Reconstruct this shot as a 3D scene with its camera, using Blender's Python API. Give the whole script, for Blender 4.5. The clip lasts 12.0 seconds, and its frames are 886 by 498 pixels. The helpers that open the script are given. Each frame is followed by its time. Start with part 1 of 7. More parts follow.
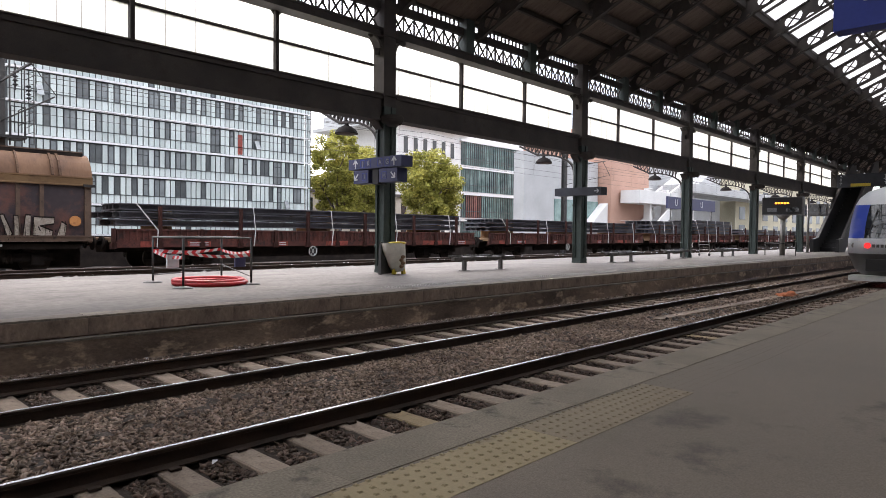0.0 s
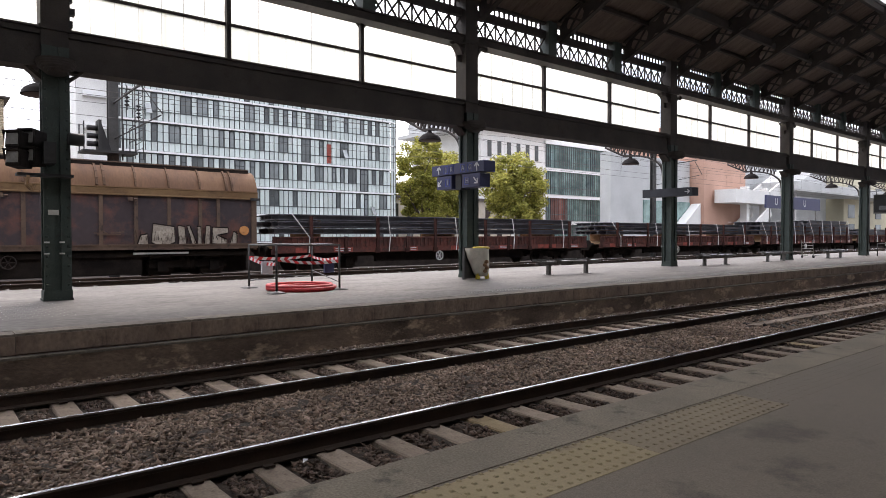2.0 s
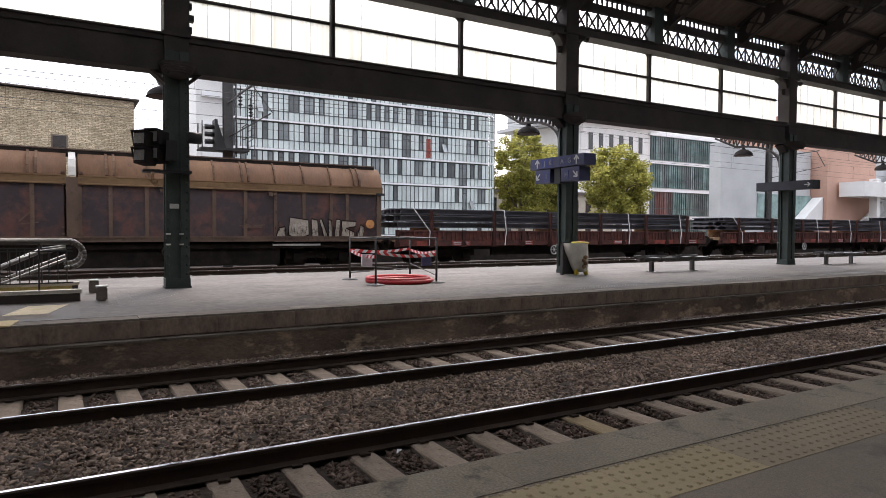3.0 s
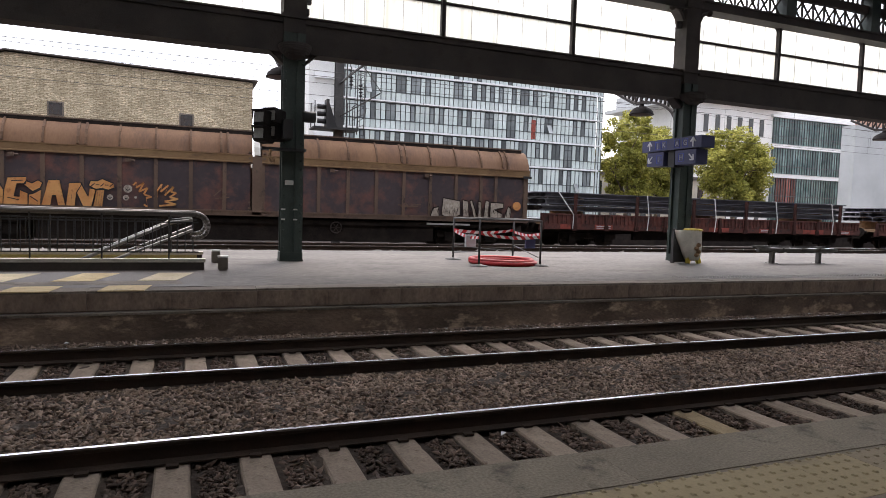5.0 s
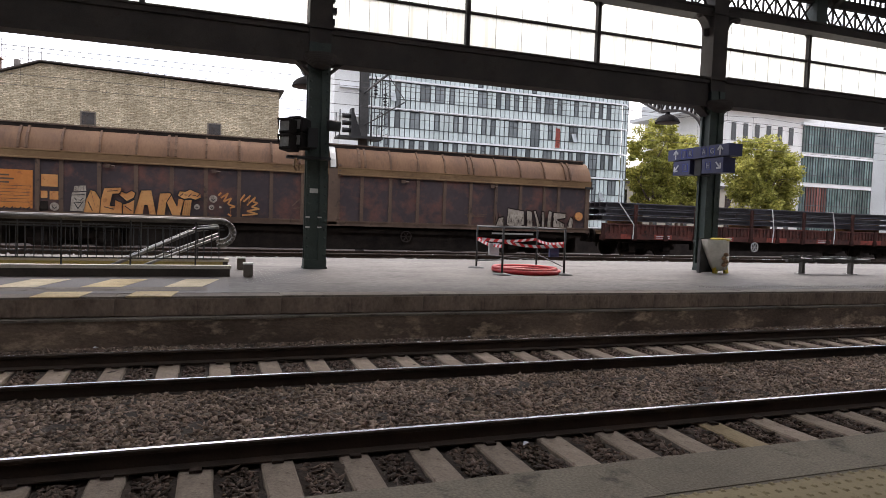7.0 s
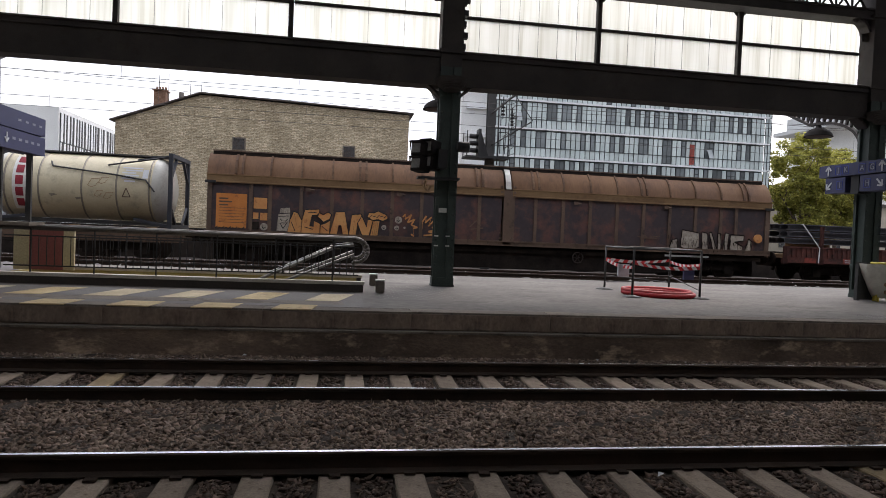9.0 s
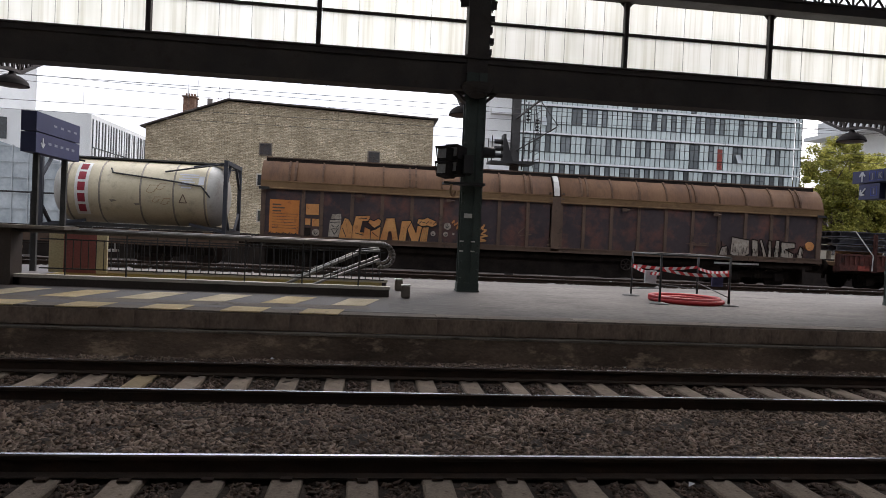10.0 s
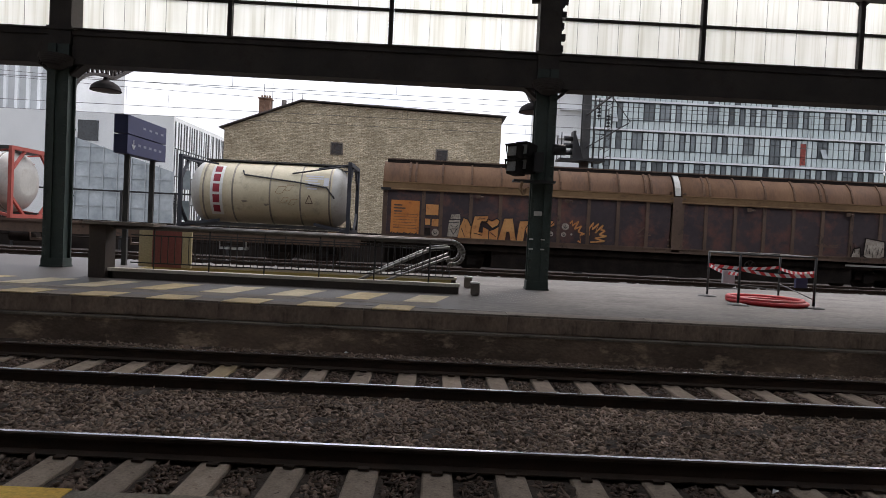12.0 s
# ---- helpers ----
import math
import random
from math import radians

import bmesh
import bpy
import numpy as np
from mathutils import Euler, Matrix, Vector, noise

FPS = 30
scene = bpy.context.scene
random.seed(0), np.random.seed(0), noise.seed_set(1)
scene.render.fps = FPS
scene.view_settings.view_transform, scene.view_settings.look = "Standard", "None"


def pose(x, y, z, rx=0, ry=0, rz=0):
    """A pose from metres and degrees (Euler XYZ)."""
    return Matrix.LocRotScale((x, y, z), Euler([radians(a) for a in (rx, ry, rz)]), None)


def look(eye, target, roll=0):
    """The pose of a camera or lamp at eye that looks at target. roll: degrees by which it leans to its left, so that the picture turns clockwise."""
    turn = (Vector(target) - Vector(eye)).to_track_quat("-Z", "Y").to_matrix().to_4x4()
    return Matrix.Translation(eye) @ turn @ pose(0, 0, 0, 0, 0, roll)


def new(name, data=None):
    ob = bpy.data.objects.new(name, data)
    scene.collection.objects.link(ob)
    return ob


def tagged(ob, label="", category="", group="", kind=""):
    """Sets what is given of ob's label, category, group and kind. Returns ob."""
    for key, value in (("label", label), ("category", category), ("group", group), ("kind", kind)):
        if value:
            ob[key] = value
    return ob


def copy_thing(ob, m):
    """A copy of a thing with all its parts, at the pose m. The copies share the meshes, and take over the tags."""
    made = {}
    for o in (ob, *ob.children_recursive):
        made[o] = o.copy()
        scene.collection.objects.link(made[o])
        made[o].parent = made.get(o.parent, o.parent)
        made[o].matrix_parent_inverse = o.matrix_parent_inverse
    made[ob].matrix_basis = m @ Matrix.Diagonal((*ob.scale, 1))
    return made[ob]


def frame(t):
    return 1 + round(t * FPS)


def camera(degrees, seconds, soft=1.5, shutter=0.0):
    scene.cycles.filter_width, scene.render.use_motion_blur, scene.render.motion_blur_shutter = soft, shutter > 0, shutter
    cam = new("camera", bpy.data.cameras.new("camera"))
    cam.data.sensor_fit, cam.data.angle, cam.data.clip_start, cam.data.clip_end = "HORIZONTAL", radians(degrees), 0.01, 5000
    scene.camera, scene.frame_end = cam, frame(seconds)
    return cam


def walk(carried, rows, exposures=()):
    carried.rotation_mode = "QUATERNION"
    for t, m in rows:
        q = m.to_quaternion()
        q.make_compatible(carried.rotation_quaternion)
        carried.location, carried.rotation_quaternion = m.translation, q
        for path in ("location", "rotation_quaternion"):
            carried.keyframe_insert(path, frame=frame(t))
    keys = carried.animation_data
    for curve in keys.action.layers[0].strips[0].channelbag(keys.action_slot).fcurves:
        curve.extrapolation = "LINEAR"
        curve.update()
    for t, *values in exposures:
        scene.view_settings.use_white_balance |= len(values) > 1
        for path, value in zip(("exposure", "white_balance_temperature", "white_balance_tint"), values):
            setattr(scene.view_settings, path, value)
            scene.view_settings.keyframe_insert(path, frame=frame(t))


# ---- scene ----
cam = camera(68.8, 12.0, soft=0.8)
PATH = [
    (0, (-1.965, -7.41, 1.794), (-0.509, -6.04, 1.744), 0.6),
    (0.5, (-1.99, -7.436, 1.786), (-0.531, -6.068, 1.745), 0.6),
    (1, (-2.026, -7.51, 1.808), (-0.597, -6.111, 1.764), 0.2),
    (1.5, (-2.028, -7.527, 1.821), (-0.669, -6.06, 1.771), 0.1),
    (2, (-1.979, -7.485, 1.822), (-0.714, -5.936, 1.783), -0.1),
    (2.5, (-1.966, -7.511, 1.828), (-0.798, -5.889, 1.79), 0.1),
    (3, (-1.931, -7.466, 1.827), (-0.914, -5.745, 1.769), 0.3),
    (3.5, (-1.916, -7.413, 1.819), (-1.024, -5.623, 1.76), 1.0),
    (5.5, (-1.999, -7.361, 1.821), (-1.263, -5.506, 1.691), 1.8),
    (6, (-2.0, -7.372, 1.826), (-1.254, -5.521, 1.701), 1.8),
    (6.5, (-1.999, -7.368, 1.825), (-1.27, -5.509, 1.717), 2.1),
    (7, (-1.974, -7.355, 1.811), (-1.301, -5.475, 1.714), 2.0),
    (9, (-2.057, -7.4, 1.824), (-1.753, -5.424, 1.77), 2.4),
    (9.5, (-2.09, -7.402, 1.833), (-1.833, -5.419, 1.788), 2.7),
    (10, (-2.102, -7.407, 1.832), (-1.87, -5.421, 1.79), 2.6),
    (10.5, (-2.117, -7.428, 1.833), (-1.94, -5.436, 1.793), 2.7),
    (11, (-2.137, -7.429, 1.824), (-2.007, -5.434, 1.777), 2.7),
    (11.5, (-2.145, -7.437, 1.825), (-2.071, -5.439, 1.773), 3.0),
    (12, (-2.178, -7.452, 1.824), (-2.149, -5.454, 1.766), 2.8),
]
walk(cam, [(t, look(eye, target, roll)) for t, eye, target, roll in PATH],
     [(0.0, 0.15, 6900, 18), (2.5, -0.1, 6900, 18), (3.5, -0.2, 6900, 18), (5.5, -0.12, 6900, 18), (7.0, -0.15, 6900, 18), (9.0, -0.68, 6800, 16), (12.0, -0.77, 6750, 16)])


# ---- small helpers -------------------------------------------------------
def box(bm, x0, x1, y0, y1, z0, z1, mi=0):
    v = [bm.verts.new((x, y, z)) for x in (x0, x1) for y in (y0, y1) for z in (z0, z1)]
    for q in ((0, 1, 3, 2), (4, 6, 7, 5), (0, 4, 5, 1), (2, 3, 7, 6), (0, 2, 6, 4), (1, 5, 7, 3)):
        bm.faces.new([v[k] for k in q]).material_index = mi
    return v


def quad(bm, pts, mi=0):
    f = bm.faces.new([bm.verts.new(p) for p in pts])
    f.material_index = mi
    return f


def rod(bm, a, b, r, n=8, r2=None, mi=0, caps=True):
    a, b = Vector(a), Vector(b)
    w = (b - a).normalized()
    u = w.orthogonal().normalized()
    v = w.cross(u)
    rings = []
    for p, rr in ((a, r), (b, r if r2 is None else r2)):
        rings.append([bm.verts.new(p + (u * math.cos(k * 2 * math.pi / n) + v * math.sin(k * 2 * math.pi / n)) * rr) for k in range(n)])
    for k in range(n):
        f = bm.faces.new((rings[0][k], rings[0][(k + 1) % n], rings[1][(k + 1) % n], rings[1][k]))
        f.material_index, f.smooth = mi, n > 6
    if caps:
        bm.faces.new(rings[0][::-1]).material_index = mi
        bm.faces.new(rings[1]).material_index = mi


def bar(bm, a, b, w, d, mi=0):
    """A rectangular bar from a to b, w wide and d deep."""
    a, b = Vector(a), Vector(b)
    t = (b - a).normalized()
    side = t.cross(Vector((0, 0, 1)) if abs(t.z) < 0.95 else Vector((0, 1, 0))).normalized()
    up = side.cross(t)
    v = [bm.verts.new(p + side * sx * w / 2 + up * sz * d / 2) for p in (a, b) for sx in (-1, 1) for sz in (-1, 1)]
    for q in ((0, 1, 3, 2), (4, 6, 7, 5), (0, 4, 5, 1), (2, 3, 7, 6), (0, 2, 6, 4), (1, 5, 7, 3)):
        bm.faces.new([v[k] for k in q]).material_index = mi


def tube(bm, pts, r, n=8, mi=0):
    for a, b in zip(pts, pts[1:]):
        rod(bm, a, b, r, n, mi=mi)


def lathe(bm, profile, n=20, at=(0, 0, 0), mi=0):
    rings = [[bm.verts.new((at[0] + r * math.cos(k * 2 * math.pi / n), at[1] + r * math.sin(k * 2 * math.pi / n), at[2] + z)) for k in range(n)] for r, z in profile]
    for a, b in zip(rings, rings[1:]):
        for k in range(n):
            f = bm.faces.new((a[k], a[(k + 1) % n], b[(k + 1) % n], b[k]))
            f.material_index, f.smooth = mi, True


def torus(bm, at, R, r, n=40, m=8, mi=0, wob=0.0):
    rings = []
    for k in range(n):
        a = k * 2 * math.pi / n
        rr = R + wob * math.sin(3 * a + R * 9)
        rings.append([bm.verts.new((at[0] + (rr + r * math.cos(j * 2 * math.pi / m)) * math.cos(a), at[1] + (rr + r * math.cos(j * 2 * math.pi / m)) * math.sin(a), at[2] + r * math.sin(j * 2 * math.pi / m))) for j in range(m)])
    for k in range(n):
        for j in range(m):
            f = bm.faces.new((rings[k][j], rings[(k + 1) % n][j], rings[(k + 1) % n][(j + 1) % m], rings[k][(j + 1) % m]))
            f.material_index, f.smooth = mi, True


def mesh_of(name, bm, mats):
    me = bpy.data.meshes.new(name)
    bmesh.ops.recalc_face_normals(bm, faces=bm.faces[:])
    bm.to_mesh(me)
    bm.free()
    for m in mats if isinstance(mats, (list, tuple)) else [mats]:
        me.materials.append(m)
    return me


def part(name, bm, mats, parent=None, label="", at=None):
    ob = new(name, mesh_of(name, bm, mats))
    if parent is not None:
        ob.parent = parent
    if at is not None:
        ob.location = at
    if label:
        tagged(ob, label)
    return ob


def piece(name, me, parent, at, rz=0.0):
    ob = new(name, me)
    ob.parent = parent
    ob.location = at
    ob.rotation_euler = (0, 0, rz)
    return ob


def thing(name, label, category, at=(0, 0, 0), group="", kind="", rz=0.0):
    ob = new(name)
    ob.location = at
    ob.rotation_euler = (0, 0, radians(rz))
    return tagged(ob, label, category, group, kind)


def lettering(name, text, size, mat, parent, at, rot, label=""):
    cu = bpy.data.curves.new(name, "FONT")
    cu.body, cu.size, cu.align_x, cu.align_y, cu.extrude = text, size, "CENTER", "CENTER", 0.004
    tmp = bpy.data.objects.new(name, cu)
    scene.collection.objects.link(tmp)
    me = bpy.data.meshes.new_from_object(tmp.evaluated_get(bpy.context.evaluated_depsgraph_get()))
    bpy.data.objects.remove(tmp)
    me.materials.clear()
    me.materials.append(mat)
    ob = new(name, me)
    ob.parent, ob.location, ob.rotation_euler = parent, at, rot
    if label:
        tagged(ob, label)
    return ob


# ---- world and light -----------------------------------------------------
world = bpy.data.worlds.new("overcast")
scene.world = world
world.use_nodes = True
wn, wl = world.node_tree.nodes, world.node_tree.links
wn.clear()
sky = wn.new("ShaderNodeTexSky")
sky.sky_type, sky.sun_disc, sky.sun_elevation, sky.sun_rotation, sky.dust_density, sky.ozone_density = "NISHITA", False, radians(46), radians(26), 4.0, 1.0
cloud_map = wn.new("ShaderNodeTexCoord")
cloud = wn.new("ShaderNodeTexNoise")
cloud.inputs["Scale"].default_value, cloud.inputs["Detail"].default_value = 3.5, 7
ramp = wn.new("ShaderNodeValToRGB")
ramp.color_ramp.elements[0].position, ramp.color_ramp.elements[1].position = 0.36, 0.62
ramp.color_ramp.elements[0].color, ramp.color_ramp.elements[1].color = (5.0, 5.8, 6.9, 1), (9.8, 10.3, 10.9, 1)
mixer = wn.new("ShaderNodeMix")
mixer.data_type = "RGBA"
mixer.inputs[0].default_value = 0.82
back = wn.new("ShaderNodeBackground")
back.inputs["Strength"].default_value = 0.39
wout = wn.new("ShaderNodeOutputWorld")
wl.new(cloud_map.outputs["Generated"], cloud.inputs["Vector"])
wl.new(cloud.outputs["Fac"], ramp.inputs["Fac"])
wl.new(sky.outputs["Color"], mixer.inputs[6])
wl.new(ramp.outputs["Color"], mixer.inputs[7])
parts_xyz = wn.new("ShaderNodeSeparateXYZ")
lift = wn.new("ShaderNodeMapRange")
lift.inputs["From Min"].default_value, lift.inputs["From Max"].default_value = 0.0, 0.8
lift.inputs["To Min"].default_value, lift.inputs["To Max"].default_value = 0.5, 1.42
scale_sky = wn.new("ShaderNodeVectorMath")
scale_sky.operation = "SCALE"
wl.new(cloud_map.outputs["Generated"], parts_xyz.inputs[0])
wl.new(parts_xyz.outputs["Z"], lift.inputs["Value"])
wl.new(mixer.outputs[2], scale_sky.inputs[0])
sunward = wn.new("ShaderNodeVectorMath")
sunward.operation = "DOT_PRODUCT"
sunward.inputs[1].default_value = (0.3, 0.62, 0.72)
veil = wn.new("ShaderNodeMapRange")
veil.inputs["From Min"].default_value, veil.inputs["From Max"].default_value = 0.2, 0.9
veil.inputs["To Min"].default_value, veil.inputs["To Max"].default_value = 0.62, 1.22
both = wn.new("ShaderNodeMath")
both.operation = "MULTIPLY"
wl.new(cloud_map.outputs["Generated"], sunward.inputs[0])
wl.new(sunward.outputs["Value"], veil.inputs["Value"])
wl.new(lift.outputs["Result"], both.inputs[0])
wl.new(veil.outputs["Result"], both.inputs[1])
wl.new(both.outputs["Value"], scale_sky.inputs["Scale"])
wl.new(scale_sky.outputs["Vector"], back.inputs["Color"])
wl.new(back.outputs["Background"], wout.inputs["Surface"])

sun_data = bpy.data.lights.new("sun", "SUN")
sun_data.energy, sun_data.angle, sun_data.color = 1.4, radians(14), (1.0, 0.96, 0.9)
sun = new("sun", sun_data)
sun.matrix_world = look((20, 41, 48), (0, 0, 0))


# ---- materials -----------------------------------------------------------
def surface(name, c1, c2, rough=0.8, metal=0.0, big=1.5, fine=40.0, bump=0.15, c3=None, spots=0.0, rough2=None, per_object=0.0, island=0.0, stretch=None, gloss=0.5, grain=0.18, soft=0.0):
    """A procedural surface: two tones mixed by a wide noise, a fine grain, optional third tone in patches, fine relief."""
    m = bpy.data.materials.new(name)
    m.use_nodes = True
    n, l = m.node_tree.nodes, m.node_tree.links
    p = n["Principled BSDF"]
    co = n.new("ShaderNodeTexCoord")
    vec = co.outputs["Object"]
    if stretch:
        mp = n.new("ShaderNodeMapping")
        mp.inputs["Scale"].default_value = stretch
        l.new(vec, mp.inputs["Vector"])
        vec = mp.outputs["Vector"]
    a = n.new("ShaderNodeTexNoise")
    a.inputs["Scale"].default_value, a.inputs["Detail"].default_value, a.inputs["Roughness"].default_value = big, 6, 0.6
    b = n.new("ShaderNodeTexNoise")
    b.inputs["Scale"].default_value, b.inputs["Detail"].default_value = fine, 4
    l.new(vec, a.inputs["Vector"])
    l.new(vec, b.inputs["Vector"])
    ra = n.new("ShaderNodeValToRGB")
    ra.color_ramp.elements[0].position, ra.color_ramp.elements[1].position = 0.32, 0.68
    ra.color_ramp.elements[0].color, ra.color_ramp.elements[1].color = (*c1, 1), (*c2, 1)
    l.new(a.outputs["Fac"], ra.inputs["Fac"])
    col = ra.outputs["Color"]
    if c3 is not None:
        s3 = n.new("ShaderNodeTexNoise")
        s3.inputs["Scale"].default_value, s3.inputs["Detail"].default_value, s3.inputs["Roughness"].default_value = big * 2.7, 8, 0.7
        l.new(vec, s3.inputs["Vector"])
        rs = n.new("ShaderNodeValToRGB")
        rs.color_ramp.elements[0].position, rs.color_ramp.elements[1].position = 0.62 - spots * 0.2 - soft * 0.4, 0.7 - spots * 0.1 + soft
        l.new(s3.outputs["Fac"], rs.inputs["Fac"])
        mx = n.new("ShaderNodeMix")
        mx.data_type = "RGBA"
        l.new(rs.outputs["Color"], mx.inputs[0])
        l.new(col, mx.inputs[6])
        mx.inputs[7].default_value = (*c3, 1)
        col = mx.outputs[2]
    hs = n.new("ShaderNodeHueSaturation")
    l.new(col, hs.inputs["Color"])
    val = n.new("ShaderNodeMapRange")
    val.inputs["From Min"].default_value, val.inputs["From Max"].default_value = 0.3, 0.7
    val.inputs["To Min"].default_value, val.inputs["To Max"].default_value = 1 - grain, 1 + grain
    l.new(b.outputs["Fac"], val.inputs["Value"])
    v = val.outputs["Result"]
    for amount, node, out in ((per_object, "ShaderNodeObjectInfo", "Random"), (island, "ShaderNodeNewGeometry", "Random Per Island")):
        if amount:
            info = n.new(node)
            mr = n.new("ShaderNodeMapRange")
            mr.inputs["To Min"].default_value, mr.inputs["To Max"].default_value = 1 - amount, 1 + amount
            l.new(info.outputs[out], mr.inputs["Value"])
            mu = n.new("ShaderNodeMath")
            mu.operation = "MULTIPLY"
            l.new(v, mu.inputs[0])
            l.new(mr.outputs["Result"], mu.inputs[1])
            v = mu.outputs["Value"]
    l.new(v, hs.inputs["Value"])
    l.new(hs.outputs["Color"], p.inputs["Base Color"])
    rr = n.new("ShaderNodeMapRange")
    rr.inputs["To Min"].default_value, rr.inputs["To Max"].default_value = rough, rough2 if rough2 is not None else min(1, rough + 0.15)
    l.new(a.outputs["Fac"], rr.inputs["Value"])
    l.new(rr.outputs["Result"], p.inputs["Roughness"])
    p.inputs["Metallic"].default_value = metal
    p.inputs["Specular IOR Level"].default_value = gloss
    if bump:
        bp = n.new("ShaderNodeBump")
        bp.inputs["Strength"].default_value, bp.inputs["Distance"].default_value = bump, 0.02
        l.new(b.outputs["Fac"], bp.inputs["Height"])
        l.new(bp.outputs["Normal"], p.inputs["Normal"])
    return m


def frosted(name, tint, clear=0.12):
    """Wired frosted glazing: scatters the daylight through, with faint soot streaks."""
    m = bpy.data.materials.new(name)
    m.use_nodes = True
    n, l = m.node_tree.nodes, m.node_tree.links
    n.clear()
    co = n.new("ShaderNodeTexCoord")
    mp = n.new("ShaderNodeMapping")
    mp.inputs["Scale"].default_value = (2.2, 2.2, 0.25)
    no = n.new("ShaderNodeTexNoise")
    no.inputs["Scale"].default_value, no.inputs["Detail"].default_value = 1.6, 6
    ra = n.new("ShaderNodeValToRGB")
    ra.color_ramp.elements[0].position, ra.color_ramp.elements[1].position = 0.25, 0.6
    ra.color_ramp.elements[0].color = (tint[0] * 0.86, tint[1] * 0.86, tint[2] * 0.83, 1)
    ra.color_ramp.elements[1].color = (*tint, 1)
    tr = n.new("ShaderNodeBsdfTranslucent")
    tp = n.new("ShaderNodeBsdfRefraction")
    tp.inputs["Roughness"].default_value, tp.inputs["IOR"].default_value = 0.62, 1.12
    gl = n.new("ShaderNodeBsdfGlossy")
    gl.inputs["Roughness"].default_value = 0.25
    m1, m2 = n.new("ShaderNodeMixShader"), n.new("ShaderNodeMixShader")
    m1.inputs[0].default_value, m2.inputs[0].default_value = clear, 0.04
    out = n.new("ShaderNodeOutputMaterial")
    l.new(co.outputs["Object"], mp.inputs["Vector"])
    l.new(mp.outputs["Vector"], no.inputs["Vector"])
    # narrow rain streaks and ribs of the rolled glass
    mp2 = n.new("ShaderNodeMapping")
    mp2.inputs["Scale"].default_value = (9.0, 9.0, 0.16)
    no2 = n.new("ShaderNodeTexNoise")
    no2.inputs["Scale"].default_value, no2.inputs["Detail"].default_value = 1.5, 5
    ra2 = n.new("ShaderNodeValToRGB")
    ra2.color_ramp.elements[0].position, ra2.color_ramp.elements[1].position = 0.3, 0.5
    ra2.color_ramp.elements[0].color, ra2.color_ramp.elements[1].color = (0.84, 0.83, 0.79, 1), (1, 1, 1, 1)
    mul = n.new("ShaderNodeMix")
    mul.data_type, mul.blend_type = "RGBA", "MULTIPLY"
    mul.inputs[0].default_value = 1
    l.new(co.outputs["Object"], mp2.inputs["Vector"])
    l.new(mp2.outputs["Vector"], no2.inputs["Vector"])
    l.new(no2.outputs["Fac"], ra2.inputs["Fac"])
    l.new(no.outputs["Fac"], ra.inputs["Fac"])
    l.new(ra.outputs["Color"], mul.inputs[6])
    l.new(ra2.outputs["Color"], mul.inputs[7])
    l.new(mul.outputs[2], tr.inputs["Color"])
    l.new(mul.outputs[2], tp.inputs["Color"])
    l.new(tr.outputs[0], m1.inputs[1])
    l.new(tp.outputs[0], m1.inputs[2])
    l.new(m1.outputs[0], m2.inputs[1])
    l.new(gl.outputs[0], m2.inputs[2])
    l.new(m2.outputs[0], out.inputs["Surface"])
    return m


def glow(name, color, strength):
    m = bpy.data.materials.new(name)
    m.use_nodes = True
    p = m.node_tree.nodes["Principled BSDF"]
    p.inputs["Base Color"].default_value = (*[c * 0.3 for c in color], 1)
    p.inputs["Emission Color"].default_value = (*color, 1)
    p.inputs["Emission Strength"].default_value = strength
    return m


def masonry(name, c1, c2, mortar, w, h, gap, big=0.5, rough=0.9):
    m = surface(name, c1, c2, rough, 0, big, 11.0, 0.3, grain=0.32)
    n, l = m.node_tree.nodes, m.node_tree.links
    p = n["Principled BSDF"]
    co = n.new("ShaderNodeTexCoord")
    wob = n.new("ShaderNodeTexNoise")
    wob.inputs["Scale"].default_value = 3.6
    sep = n.new("ShaderNodeSeparateXYZ")
    com = n.new("ShaderNodeCombineXYZ")
    add = n.new("ShaderNodeVectorMath")
    add.operation = "MULTIPLY_ADD"
    add.inputs[1].default_value = (0.2, 0.2, 0.2)
    l.new(co.outputs["Object"], wob.inputs["Vector"])
    l.new(wob.outputs["Color"], add.inputs[0])
    l.new(co.outputs["Object"], add.inputs[2])
    l.new(add.outputs[0], sep.inputs[0])
    l.new(sep.outputs["X"], com.inputs["X"])
    l.new(sep.outputs["Z"], com.inputs["Y"])
    br = n.new("ShaderNodeTexBrick")
    br.inputs["Scale"].default_value = 1
    br.inputs["Brick Width"].default_value, br.inputs["Row Height"].default_value, br.inputs["Mortar Size"].default_value = w, h, gap
    br.inputs["Color1"].default_value, br.inputs["Color2"].default_value, br.inputs["Mortar"].default_value = (1, 1, 1, 1), (0.62, 0.61, 0.58, 1), (*mortar, 1)
    l.new(com.outputs[0], br.inputs["Vector"])
    old = p.inputs["Base Color"].links[0].from_socket
    mx = n.new("ShaderNodeMix")
    mx.data_type, mx.blend_type = "RGBA", "MULTIPLY"
    mx.inputs[0].default_value = 1
    l.new(old, mx.inputs[6])
    l.new(br.outputs["Color"], mx.inputs[7])
    l.new(mx.outputs[2], p.inputs["Base Color"])
    bp = n.new("ShaderNodeBump")
    bp.invert = True
    bp.inputs["Strength"].default_value, bp.inputs["Distance"].default_value = 0.6, 0.03
    l.new(br.outputs["Fac"], bp.inputs["Height"])
    l.new(bp.outputs["Normal"], p.inputs["Normal"])
    return m


